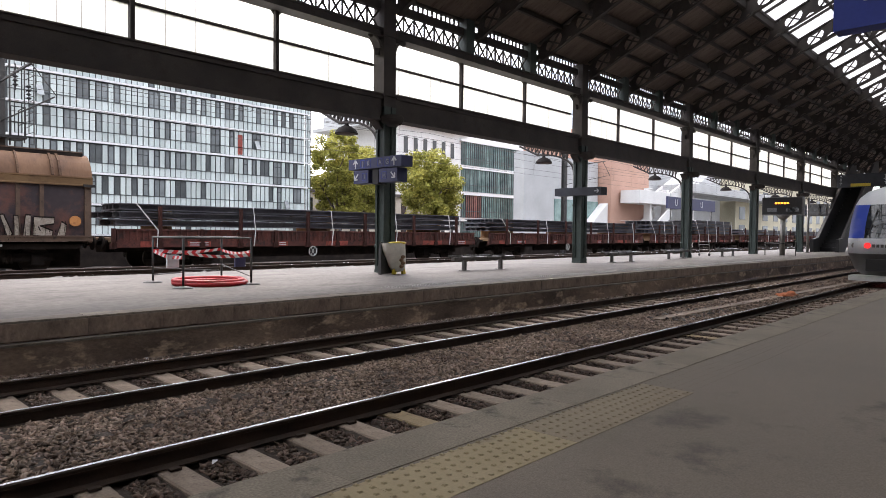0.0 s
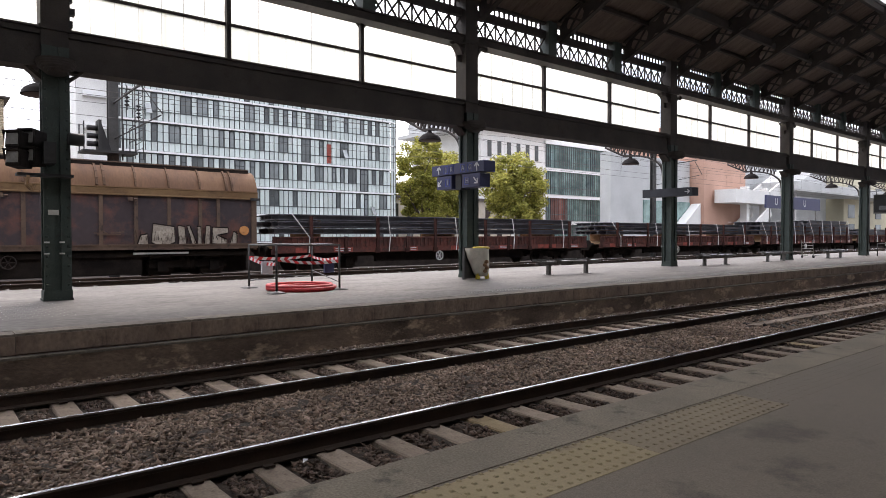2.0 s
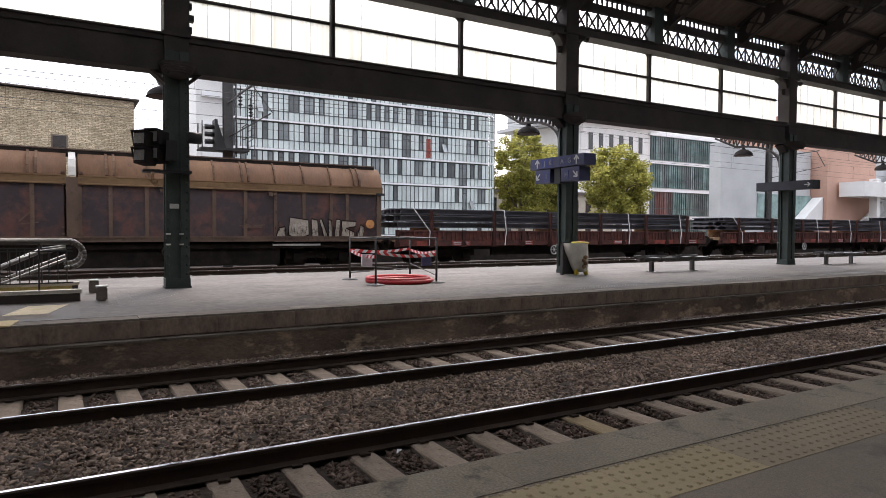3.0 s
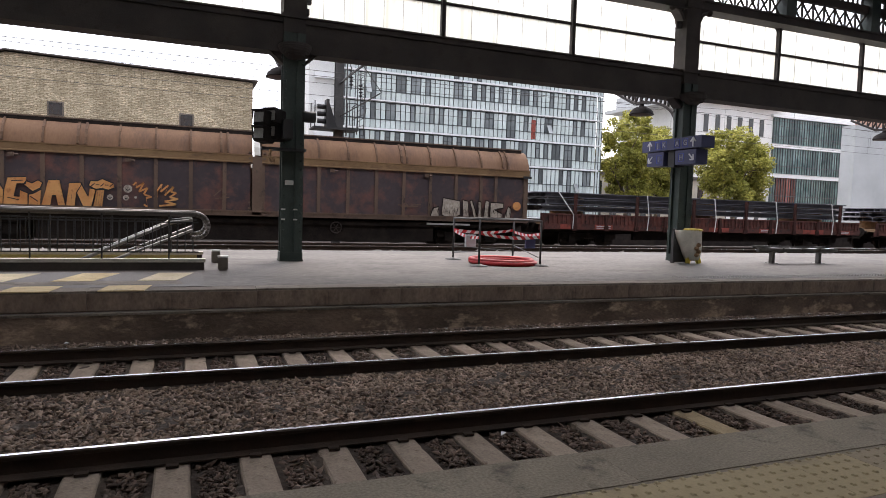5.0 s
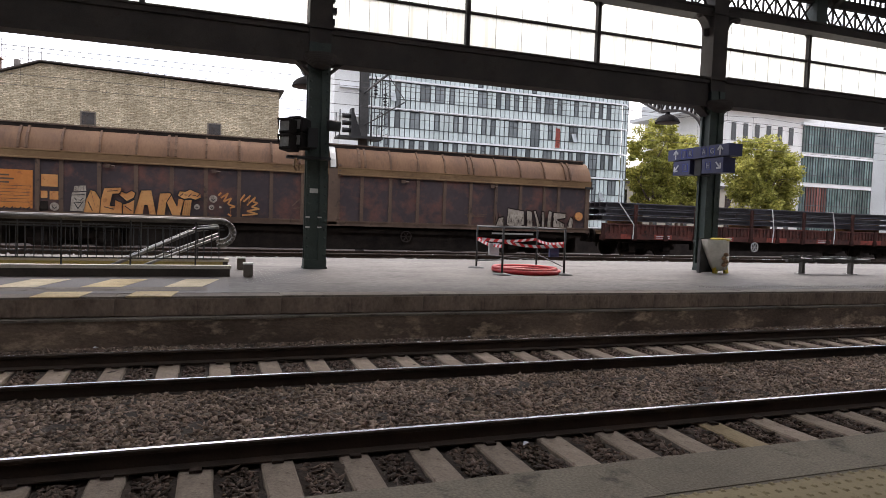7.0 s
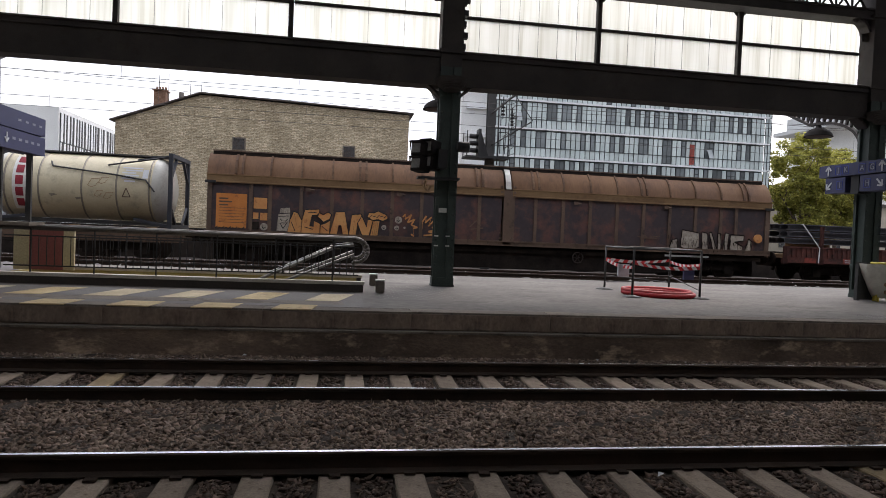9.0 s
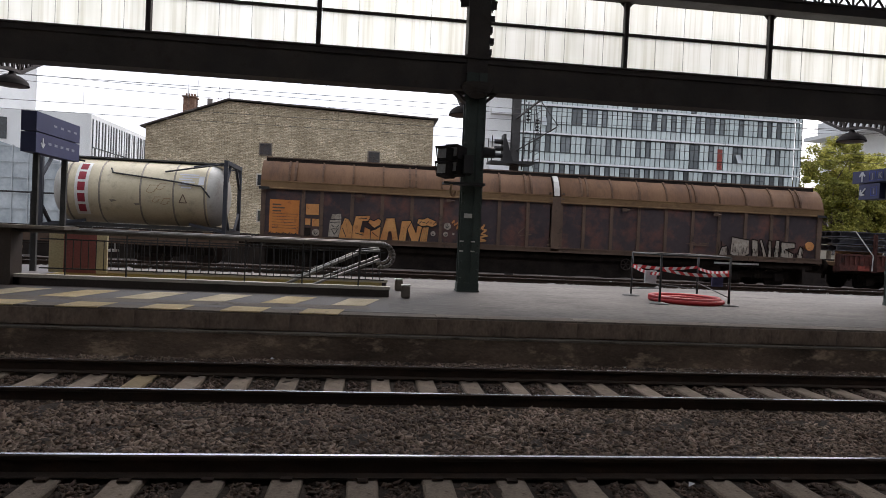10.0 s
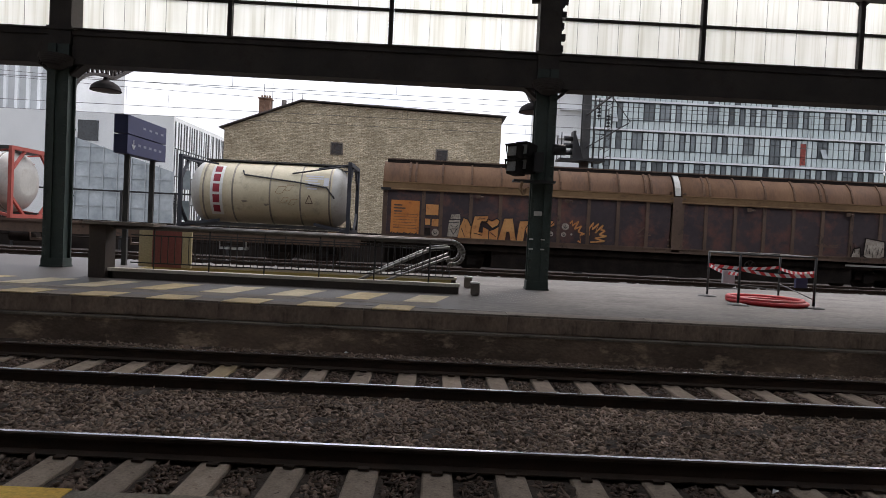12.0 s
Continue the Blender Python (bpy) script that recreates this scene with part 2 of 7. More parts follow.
BALLAST = surface("ballast", (0.03, 0.02, 0.015), (0.06, 0.043, 0.033), 0.9, 0, 1.1, 26, 0.9, (0.025, 0.016, 0.012), 0.3)
STONE = surface("ballast_stone", (0.12, 0.08, 0.059), (0.31, 0.227, 0.175), 0.75, 0, 0.9, 30, 0.3, island=0.55)
STONE_DARK = surface("crib_stone", (0.055, 0.034, 0.025), (0.15, 0.102, 0.077), 0.75, 0, 0.9, 30, 0.3, island=0.55)
PALE_GRAVEL = surface("pale_gravel", (0.08, 0.076, 0.072), (0.17, 0.162, 0.154), 0.9, 0, 2.0, 18, 0.9, (0.09, 0.083, 0.077), 0.25, island=0.45)
SLEEPER = surface("sleeper_concrete", (0.225, 0.172, 0.132), (0.37, 0.297, 0.236), 0.85, 0, 2.4, 50, 0.25, (0.12, 0.08, 0.058), 0.4, per_object=0.18)
SLEEPER_Y = surface("sleeper_ochre_paint", (0.27, 0.2, 0.115), (0.4, 0.31, 0.195), 0.85, 0, 2.0, 60, 0.25, (0.17, 0.12, 0.085), 0.3)
RAIL_SIDE = surface("rail_rust", (0.022, 0.014, 0.01), (0.05, 0.03, 0.02), 0.75, 0.2, 3, 60, 0.2)
RAIL_TOP = surface("rail_polished", (0.5, 0.5, 0.54), (0.7, 0.7, 0.74), 0.2, 1.0, 1, 90, 0.02, rough2=0.32)
CONCRETE = surface("platform_concrete", (0.076, 0.069, 0.062), (0.158, 0.146, 0.132), 0.6, 0, 0.6, 18, 0.3, (0.07, 0.063, 0.056), 0.5, rough2=0.8, gloss=0.25, grain=0.34, stretch=(0.45, 1, 1), soft=0.03)
COPING = surface("coping_concrete", (0.115, 0.095, 0.078), (0.22, 0.19, 0.16), 0.85, 0, 0.9, 40, 0.2, (0.07, 0.055, 0.044), 0.4, per_object=0.06)
FACE = surface("platform_face", (0.13, 0.094, 0.072), (0.28, 0.21, 0.163), 0.9, 0, 0.8, 25, 0.3, (0.075, 0.052, 0.039), 0.5, stretch=(1, 1, 0.6), soft=0.04)
ASPHALT = surface("platform_asphalt", (0.124, 0.098, 0.072), (0.174, 0.14, 0.107), 0.62, 0, 0.35, 120, 0.12, (0.083, 0.065, 0.049), 0.16, grain=0.24)
NEAR_COPING = surface("near_coping", (0.152, 0.125, 0.093), (0.24, 0.203, 0.155), 0.75, 0, 1.2, 70, 0.25, (0.086, 0.07, 0.052), 0.3, grain=0.28)
TACTILE = surface("tactile_cream", (0.255, 0.2, 0.112), (0.335, 0.268, 0.16), 0.7, 0, 0.6, 60, 0.15, (0.155, 0.124, 0.09), 0.25, grain=0.08, soft=0.05)
TACTILE_FADED = surface("tactile_faded", (0.19, 0.152, 0.098), (0.26, 0.21, 0.142), 0.7, 0, 0.6, 60, 0.15, (0.14, 0.113, 0.084), 0.3, grain=0.1, soft=0.05)
TACTILE_GREY = surface("tactile_grey", (0.32, 0.31, 0.29), (0.46, 0.45, 0.43), 0.7, 0, 1.5, 60, 0.15)
PAINT_YELLOW = surface("hatch_yellow", (0.38, 0.285, 0.14), (0.56, 0.45, 0.25), 0.75, 0, 1.6, 50, 0.1, (0.24, 0.2, 0.14), 0.3)
PAINT_CREAM = surface("hatch_cream", (0.42, 0.35, 0.22), (0.6, 0.52, 0.36), 0.75, 0, 1.6, 50, 0.1, (0.3, 0.27, 0.22), 0.25)
YELLOW_EDGE = surface("edge_yellow", (0.6, 0.36, 0.05), (0.75, 0.48, 0.1), 0.7, 0, 2, 50, 0.1, (0.35, 0.25, 0.12), 0.15)
GREEN_IRON = surface("column_green", (0.026, 0.041, 0.036), (0.048, 0.068, 0.059), 0.5, 0, 2.5, 40, 0.15, (0.036, 0.04, 0.036), 0.35)
DARK_IRON = surface("girder_dark_iron", (0.026, 0.021, 0.019), (0.055, 0.045, 0.04), 0.65, 0, 1.5, 40, 0.15, (0.03, 0.022, 0.016), 0.3)
ROOF_WOOD = surface("roof_planks", (0.115, 0.086, 0.07), (0.2, 0.155, 0.128), 0.8, 0, 0.8, 30, 0.2, (0.06, 0.042, 0.034), 0.3, stretch=(6, 1, 1))
PANE = frosted("frosted_pane", (0.91, 0.91, 0.87), 0.55)
SKYPANE = frosted("skylight_pane", (0.42, 0.435, 0.44), 0.13)
STEEL = surface("brushed_steel", (0.2, 0.19, 0.18), (0.32, 0.31, 0.29), 0.36, 0.9, 3, 60, 0.05)
RAIL_STEEL = surface("dull_steel", (0.12, 0.11, 0.1), (0.21, 0.195, 0.18), 0.42, 0.8, 3, 60, 0.05)
DARK_STEEL = surface("dark_steel", (0.05, 0.05, 0.05), (0.09, 0.088, 0.085), 0.5, 0.5, 3, 60, 0.1)
BLUE_SIGN = surface("sign_blue", (0.036, 0.041, 0.095), (0.052, 0.058, 0.125), 0.45, 0, 1, 30, 0.02, grain=0.05, gloss=0.4)
BRIGHT_BLUE = surface("sign_bright_blue", (0.02, 0.045, 0.3), (0.03, 0.06, 0.36), 0.4, 0, 1, 30, 0.02, grain=0.05)
SIGN_WHITE = surface("sign_white", (0.5, 0.51, 0.54), (0.6, 0.61, 0.64), 0.5, 0, 2, 30, 0.02, grain=0.05)
BLACK = surface("black_paint", (0.012, 0.012, 0.013), (0.025, 0.025, 0.026), 0.55, 0, 2, 30, 0.05)
WAG_BROWN = surface("wagon_roof_brown", (0.115, 0.06, 0.035), (0.2, 0.112, 0.062), 0.7, 0, 0.5, 14, 0.1, (0.09, 0.05, 0.034), 0.45, stretch=(1.5, 1, 0.4), grain=0.08, soft=0.08, gloss=0.25)
WAG_DARK = surface("wagon_side_dark", (0.032, 0.024, 0.029), (0.062, 0.043, 0.046), 0.6, 0, 0.42, 6, 0.06, (0.2, 0.072, 0.045), 0.5, grain=0.1, soft=0.13)
WAG_CANT = surface("wagon_cant_rail", (0.15, 0.09, 0.046), (0.23, 0.145, 0.076), 0.75, 0, 0.9, 14, 0.1, (0.1, 0.06, 0.036), 0.3, stretch=(0.5, 1, 1), grain=0.08, soft=0.06, gloss=0.2)
WAG_RIB = surface("wagon_rib", (0.085, 0.05, 0.035), (0.15, 0.09, 0.056), 0.75, 0, 2.0, 20, 0.1, gloss=0.2)
WAG_POST = surface("wagon_post_brown", (0.085, 0.053, 0.037), (0.145, 0.092, 0.062), 0.65, 0, 1.2, 20, 0.1, (0.05, 0.033, 0.027), 0.35, grain=0.05)
# grimy underframe colour, kept near black so it also carries the shade below wagons
UNDER = surface("underframe_grime_shade", (0.014, 0.011, 0.01), (0.032, 0.025, 0.021), 0.9, 0, 2, 30, 0.2, gloss=0.12)
WHEEL = surface("wheel_steel", (0.03, 0.023, 0.02), (0.06, 0.045, 0.038), 0.6, 0.5, 2, 30, 0.1)
ORANGE = surface("orange_placard", (0.5, 0.165, 0.035), (0.62, 0.24, 0.06), 0.7, 0, 1.5, 20, 0.05, (0.3, 0.1, 0.035), 0.25, grain=0.05)
GRAFFITI = surface("graffiti_orange", (0.52, 0.2, 0.06), (0.66, 0.35, 0.13), 0.7, 0, 1.6, 20, 0.03, (0.34, 0.14, 0.05), 0.3, grain=0.05)
GRAFFITI_PALE = surface("graffiti_pale", (0.3, 0.26, 0.215), (0.46, 0.41, 0.345), 0.7, 0, 2.2, 20, 0.03, (0.12, 0.09, 0.075), 0.45, soft=0.05)
RED_WAGON = surface("wagon_red_rust", (0.06, 0.021, 0.017), (0.135, 0.04, 0.03), 0.75, 0, 1.3, 20, 0.15, (0.035, 0.02, 0.017), 0.6)
STAKE = surface("stake_dark_red", (0.035, 0.017, 0.015), (0.075, 0.03, 0.025), 0.8, 0, 2.0, 20, 0.15, gloss=0.2)
RED_FRESH = surface("wagon_red_fresh", (0.24, 0.045, 0.032), (0.35, 0.075, 0.055), 0.7, 0, 1.5, 20, 0.1, (0.085, 0.028, 0.022), 0.6)
BEAM = surface("steel_beam_grey", (0.07, 0.073, 0.088), (0.145, 0.148, 0.168), 0.5, 0.1, 0.8, 20, 0.1, (0.1, 0.06, 0.042), 0.15)
TIMBER = surface("timber_packing", (0.2, 0.12, 0.065), (0.36, 0.23, 0.13), 0.8, 0, 3, 40, 0.2)
STRAP = surface("white_strap", (0.6, 0.6, 0.6), (0.72, 0.72, 0.72), 0.7, 0, 3, 40, 0.05, grain=0.05)
TANK = surface("tank_cream", (0.46, 0.4, 0.27), (0.59, 0.525, 0.37), 0.42, 0, 0.7, 16, 0.03, (0.3, 0.26, 0.19), 0.3, grain=0.05, soft=0.06)
TANK_END = surface("tank_end_cream", (0.42, 0.41, 0.37), (0.54, 0.53, 0.49), 0.45, 0, 0.9, 16, 0.03, (0.34, 0.31, 0.26), 0.3, grain=0.06, soft=0.06)
TANK_PALE = surface("tank_end_pale", (0.55, 0.55, 0.52), (0.68, 0.68, 0.65), 0.45, 0, 0.9, 16, 0.03, grain=0.05)
FRAME_BLUE = surface("frame_navy", (0.018, 0.02, 0.028), (0.035, 0.038, 0.05), 0.55, 0, 2, 30, 0.05, grain=0.06)
FRAME_RED = surface("frame_red", (0.33, 0.06, 0.045), (0.42, 0.09, 0.07), 0.6, 0, 2, 30, 0.05, grain=0.05)
RED_MARK = surface("red_lettering", (0.22, 0.012, 0.025), (0.28, 0.02, 0.035), 0.6, 0, 2, 30, 0.02, grain=0.05)
STAIR_WALL = surface("stair_wall_brown", (0.028, 0.021, 0.018), (0.055, 0.041, 0.034), 0.6, 0, 1.5, 30, 0.1)
LEDGE = surface("stair_ledge", (0.4, 0.36, 0.3), (0.5, 0.46, 0.4), 0.7, 0, 2, 40, 0.1)
STAIR_YELLOW = surface("stair_inner_yellow", (0.3, 0.24, 0.08), (0.4, 0.32, 0.13), 0.7, 0, 1, 30, 0.1)
STAIR_RED = surface("stair_panel_red", (0.2, 0.06, 0.055), (0.28, 0.09, 0.085), 0.6, 0, 1, 30, 0.05)
STAIR_CREAM = surface("stair_panel_cream", (0.42, 0.36, 0.22), (0.52, 0.46, 0.3), 0.6, 0, 1, 30, 0.05)
RED_HOSE = surface("red_hose", (0.42, 0.012, 0.016), (0.52, 0.022, 0.024), 0.42, 0, 2, 40, 0.05, grain=0.05)
TAPE_RED = surface("tape_red", (0.6, 0.03, 0.035), (0.7, 0.045, 0.05), 0.45, 0, 2, 40, 0.02, grain=0.05)
TAPE_WHITE = surface("tape_white", (0.74, 0.74, 0.74), (0.8, 0.8, 0.8), 0.45, 0, 2, 40, 0.02, grain=0.05)
BAG = surface("bin_bag_pale", (0.52, 0.5, 0.43), (0.68, 0.65, 0.57), 0.4, 0, 4, 20, 0.5, grain=0.05)
BIN_YELLOW = surface("bin_yellow", (0.5, 0.38, 0.03), (0.62, 0.48, 0.06), 0.5, 0, 3, 30, 0.05, grain=0.05)
STONEWALL = masonry("rubble_wall", (0.49, 0.41, 0.29), (0.7, 0.6, 0.44), (0.42, 0.37, 0.3), 0.34, 0.095, 0.013)
ROOF_TILE = surface("roof_dark", (0.07, 0.06, 0.055), (0.13, 0.11, 0.1), 0.8, 0, 1, 10, 0.2)
BRICK_RED = masonry("chimney_brick", (0.22, 0.125, 0.085), (0.32, 0.19, 0.13), (0.7, 0.65, 0.6), 0.25, 0.09, 0.012)
PANEL_PALE = surface("facade_panel_pale", (0.47, 0.545, 0.54), (0.61, 0.68, 0.67), 0.3, 0, 0.4, 10, 0.0, island=0.14, gloss=0.5, grain=0.04)
PANEL_WHITE = surface("facade_white", (0.72, 0.74, 0.75), (0.8, 0.81, 0.82), 0.5, 0, 0.4, 10, 0.02, grain=0.05)
WINDOW = surface("window_glass_dark", (0.07, 0.084, 0.09), (0.22, 0.245, 0.25), 0.08, 0, 0.35, 4, 0.0, per_object=0.5, island=0.3, rough2=0.12, gloss=0.5, grain=0.05)
GREEN_GLASS = surface("green_curtain_glass", (0.07, 0.125, 0.12), (0.2, 0.3, 0.285), 0.09, 0, 0.5, 4, 0.0, per_object=0.45, rough2=0.14, gloss=0.5, grain=0.05)
CURTAIN = surface("red_blind_glass", (0.16, 0.06, 0.05), (0.27, 0.12, 0.1), 0.12, 0, 0.5, 4, 0.0, per_object=0.4, grain=0.05)
MULLION = surface("mullion_dark", (0.06, 0.07, 0.075), (0.1, 0.11, 0.115), 0.5, 0.3, 1, 10, 0.02)
RENDER_WHITE = surface("render_white", (0.66, 0.665, 0.655), (0.76, 0.765, 0.755), 0.8, 0, 0.3, 20, 0.05)
RENDER_GREY = surface("render_grey", (0.42, 0.435, 0.44), (0.52, 0.535, 0.54), 0.8, 0, 0.3, 20, 0.05)
PINK = surface("render_pink", (0.45, 0.27, 0.205), (0.53, 0.33, 0.255), 0.8, 0, 0.3, 20, 0.05)
BEIGE = surface("render_beige", (0.4, 0.36, 0.3), (0.5, 0.46, 0.39), 0.8, 0, 0.3, 20, 0.05)
LEAF = surface("leaves", (0.23, 0.24, 0.06), (0.46, 0.435, 0.12), 0.6, 0, 0.5, 3, 0.0, (0.52, 0.43, 0.12), 0.25, island=0.45, gloss=0.2)
lp = LEAF.node_tree
ltr, lmx = lp.nodes.new("ShaderNodeBsdfTranslucent"), lp.nodes.new("ShaderNodeMixShader")
lmx.inputs[0].default_value = 0.45
lp.links.new(lp.nodes["Principled BSDF"].inputs["Base Color"].links[0].from_socket, ltr.inputs["Color"])
lp.links.new(lp.nodes["Principled BSDF"].outputs[0], lmx.inputs[1])
lp.links.new(ltr.outputs[0], lmx.inputs[2])
lp.links.new(lmx.outputs[0], lp.nodes["Material Output"].inputs["Surface"])
BARK = surface("bark", (0.1, 0.075, 0.055), (0.2, 0.16, 0.125), 0.9, 0, 3, 20, 0.4)
GROUND = surface("ground_dirt", (0.1, 0.095, 0.085), (0.17, 0.16, 0.145), 0.95, 0, 0.05, 4, 0.3)
TRAIN_WHITE = surface("train_white", (0.52, 0.53, 0.55), (0.6, 0.61, 0.63), 0.3, 0, 1, 20, 0.02, grain=0.05)
TRAIN_BLUE = surface("train_blue", (0.02, 0.05, 0.33), (0.03, 0.07, 0.4), 0.28, 0, 1, 20, 0.02, grain=0.05)
TRAIN_GREY = surface("train_grey", (0.1, 0.097, 0.093), (0.16, 0.155, 0.15), 0.4, 0, 1, 20, 0.02, grain=0.05)
DARK_GLASS = surface("dark_glass", (0.015, 0.018, 0.02), (0.03, 0.035, 0.04), 0.05, 0, 1, 5, 0.0, rough2=0.08, gloss=0.9)
RED_GLOW = glow("red_marker_light", (1.0, 0.03, 0.03), 1.3)
AMBER_GLOW = glow("amber_digits", (1.0, 0.28, 0.03), 3.0)
RAG = surface("orange_rag", (0.5, 0.13, 0.05), (0.62, 0.2, 0.08), 0.8, 0, 6, 40, 0.3)
WIRE = surface("wire_copper", (0.09, 0.085, 0.08), (0.14, 0.13, 0.12), 0.6, 0.5, 1, 10, 0.0)

PAVILION = surface("pavilion_glass", (0.26, 0.3, 0.32), (0.5, 0.54, 0.56), 0.12, 0, 0.5, 4, 0.0, gloss=0.7, grain=0.04)
DARK_PATCH = surface("dark_asphalt", (0.04, 0.034, 0.03), (0.072, 0.061, 0.054), 0.5, 0, 0.6, 90, 0.12, (0.032, 0.027, 0.024), 0.3)
SIGN_DIM = surface("sign_faded_white", (0.2, 0.21, 0.26), (0.28, 0.29, 0.34), 0.5, 0, 2, 30, 0.02, grain=0.05)
FACE_LOW = surface("platform_face_low", (0.06, 0.042, 0.033), (0.23, 0.165, 0.122), 0.9, 0, 0.7, 20, 0.4, (0.5, 0.375, 0.27), 0.42, stretch=(0.8, 1, 1.6), soft=0.02)
BENCH = surface("bench_steel", (0.1, 0.098, 0.095), (0.18, 0.176, 0.17), 0.28, 0.7, 2, 60, 0.05)
LAMP_BLACK = surface("lamp_enamel", (0.012, 0.01, 0.01), (0.026, 0.022, 0.021), 0.75, 0, 2, 30, 0.05, gloss=0.15)
SIGNAL_LENS = surface("signal_lens", (0.16, 0.16, 0.155), (0.26, 0.26, 0.25), 0.35, 0, 3, 30, 0.02)
LAMP_BOWL = surface("lamp_bowl", (0.05, 0.032, 0.03), (0.1, 0.07, 0.064), 0.4, 0, 3, 30, 0.02, gloss=0.3)
SEAM = surface("glazing_seam_grey", (0.2, 0.2, 0.19), (0.34, 0.34, 0.32), 0.8, 0, 3, 30, 0.0)
BAND = surface("tank_band_steel", (0.2, 0.175, 0.14), (0.3, 0.27, 0.225), 0.45, 0.5, 3, 40, 0.05)
FRAME_GREY = surface("pavilion_frame", (0.34, 0.37, 0.39), (0.46, 0.49, 0.51), 0.5, 0.2, 1, 20, 0.02)
FAR_CREAM = surface("far_block_cream", (0.4, 0.37, 0.27), (0.5, 0.465, 0.35), 0.8, 0, 0.2, 10, 0.05)
GOODS_BALLAST = surface("goods_ballast", (0.022, 0.018, 0.016), (0.048, 0.041, 0.037), 0.95, 0, 1.1, 26, 0.9, gloss=0.12)
BAY = 11.0
COLS = [-32.6, -21.6, -10.66, 0.19, 11.06, 22.12, 33.18, 44.2, 55.2, 66.2, 77.2]
PZ = 0.58            # platform tops above the rail heads
X0, X1 = -34.0, 86.0  # length of the hall that is built


# ---- ground, beds, platforms --------------------------------------------
bm = bmesh.new()
quad(bm, [(-1500, -1500, -0.5), (1500, -1500, -0.5), (1500, 1500, -0.5), (-1500, 1500, -0.5)])
tagged(part("ground", bm, GROUND), "bare brown-grey earth round the station", "ground", kind="structure")


def bed(name, x0, x1, y0, y1, z, mat, label, rough=0.03, step=0.25, crown=None):
    nx, ny = int((x1 - x0) / step), int((y1 - y0) / step)
    xs, ys = np.linspace(x0, x1, nx + 1), np.linspace(y0, y1, ny + 1)
    rng = np.random.default_rng(3)
    vs = [(x, y, z + (crown(y) if crown else 0) + rough * rng.standard_normal() * 0.5) for y in ys for x in xs]
    fs = [(j * (nx + 1) + i, j * (nx + 1) + i + 1, (j + 1) * (nx + 1) + i + 1, (j + 1) * (nx + 1) + i) for j in range(ny) for i in range(nx)]
    me = bpy.data.meshes.new(name)
    me.from_pydata(vs, [], fs)
    me.materials.append(mat)
    me.polygons.foreach_set("use_smooth", [True] * len(fs))
    ob = new(name, me)
    return tagged(ob, label, "track bed", kind="structure")


bed("ballast_bed", X0, X1, -4.62, 2.44, -0.235, BALLAST, "dark brown-grey ballast bed under two station tracks", 0.03, 0.15, lambda y: 0.085 + max(0.0, y - 1.62) * 0.07 if -2.0 < y < -0.1 or y > 1.62 or y < -3.8 else 0.018)
bed("goods_bed", X0 - 26, 130, 10.66, 24.0, 0.1, GOODS_BALLAST, "very dark ballast bed of the goods tracks", 0.04, 0.6, lambda y: 0.26 if y < 15.0 else 0.0)
bed("gravel_verge", X0, 90, 10.7, 11.9, 0.3, PALE_GRAVEL, "pale loose gravel heaped along the platform back", 0.09, 0.15, lambda y: 0.18 * math.sin((y - 10.7) / 1.2 * math.pi))

# far platform: slab with the stairwell left open
far_platform = thing("platform_far", "grey concrete island platform with worn coping", "platform", kind="structure")
SX0, SX1, SY0, SY1 = -8.4, -1.75, 5.4, 7.0
bm = bmesh.new()
for a, b, c, d in ((X0, X1, 2.75, SY0), (X0, SX0, SY0, SY1), (SX1, X1, SY0, SY1), (X0, X1, SY1, 10.6)):
    box(bm, a, b, c, d, PZ - 0.25, PZ)
box(bm, X0, X1, 2.75, 5.2, -0.5, PZ - 0.26)
box(bm, X0, X1, 7.2, 10.6, -0.5, PZ - 0.26)
part("platform_slab", bm, CONCRETE, far_platform, "worn grey concrete surface with darker patches")
bm = bmesh.new()
box(bm, X0, X1, 2.23, 2.75, -0.5, 0.266)
box(bm, X0, X1, 2.4, 2.75, 0.266, 0.318)
part("platform_wall", bm, FACE_LOW, far_platform, "stained concrete platform face with a ledge")
bm = bmesh.new()
box(bm, X0, X1, 2.215, 2.4, 0.268, 0.3)
part("wall_ledge", bm, COPING, far_platform, "worn concrete ledge along the platform face")
near_platform = thing("platform_near", "brown asphalt platform with pale coping edge", "platform", kind="structure")
bm = bmesh.new()
box(bm, X0, X1, -14.0, -4.98, -0.5, PZ)
part("platform_slab", bm, ASPHALT, near_platform)
bm = bmesh.new()
box(bm, X0, X1, -4.98, -4.66, -0.5, PZ - 0.16)
part("platform_wall", bm, FACE, near_platform)


# ---- iron arcade along the far platform -----------------------------------
def lattice_cell(bm, x0, x1, z0, z1, y, n, w=0.055):
    """A row of crosses with uprights between them."""
    dx = (x1 - x0) / n
    for k in range(n):
        a, b = x0 + k * dx, x0 + (k + 1) * dx
        bar(bm, (a, y, z0), (b, y, z1), 0.03, w)
        bar(bm, (a, y + 0.03, z1), (b, y + 0.03, z0), 0.03, w)
        if k:
            bar(bm, (a, y + 0.015, z0), (a, y + 0.015, z1), 0.04, w)


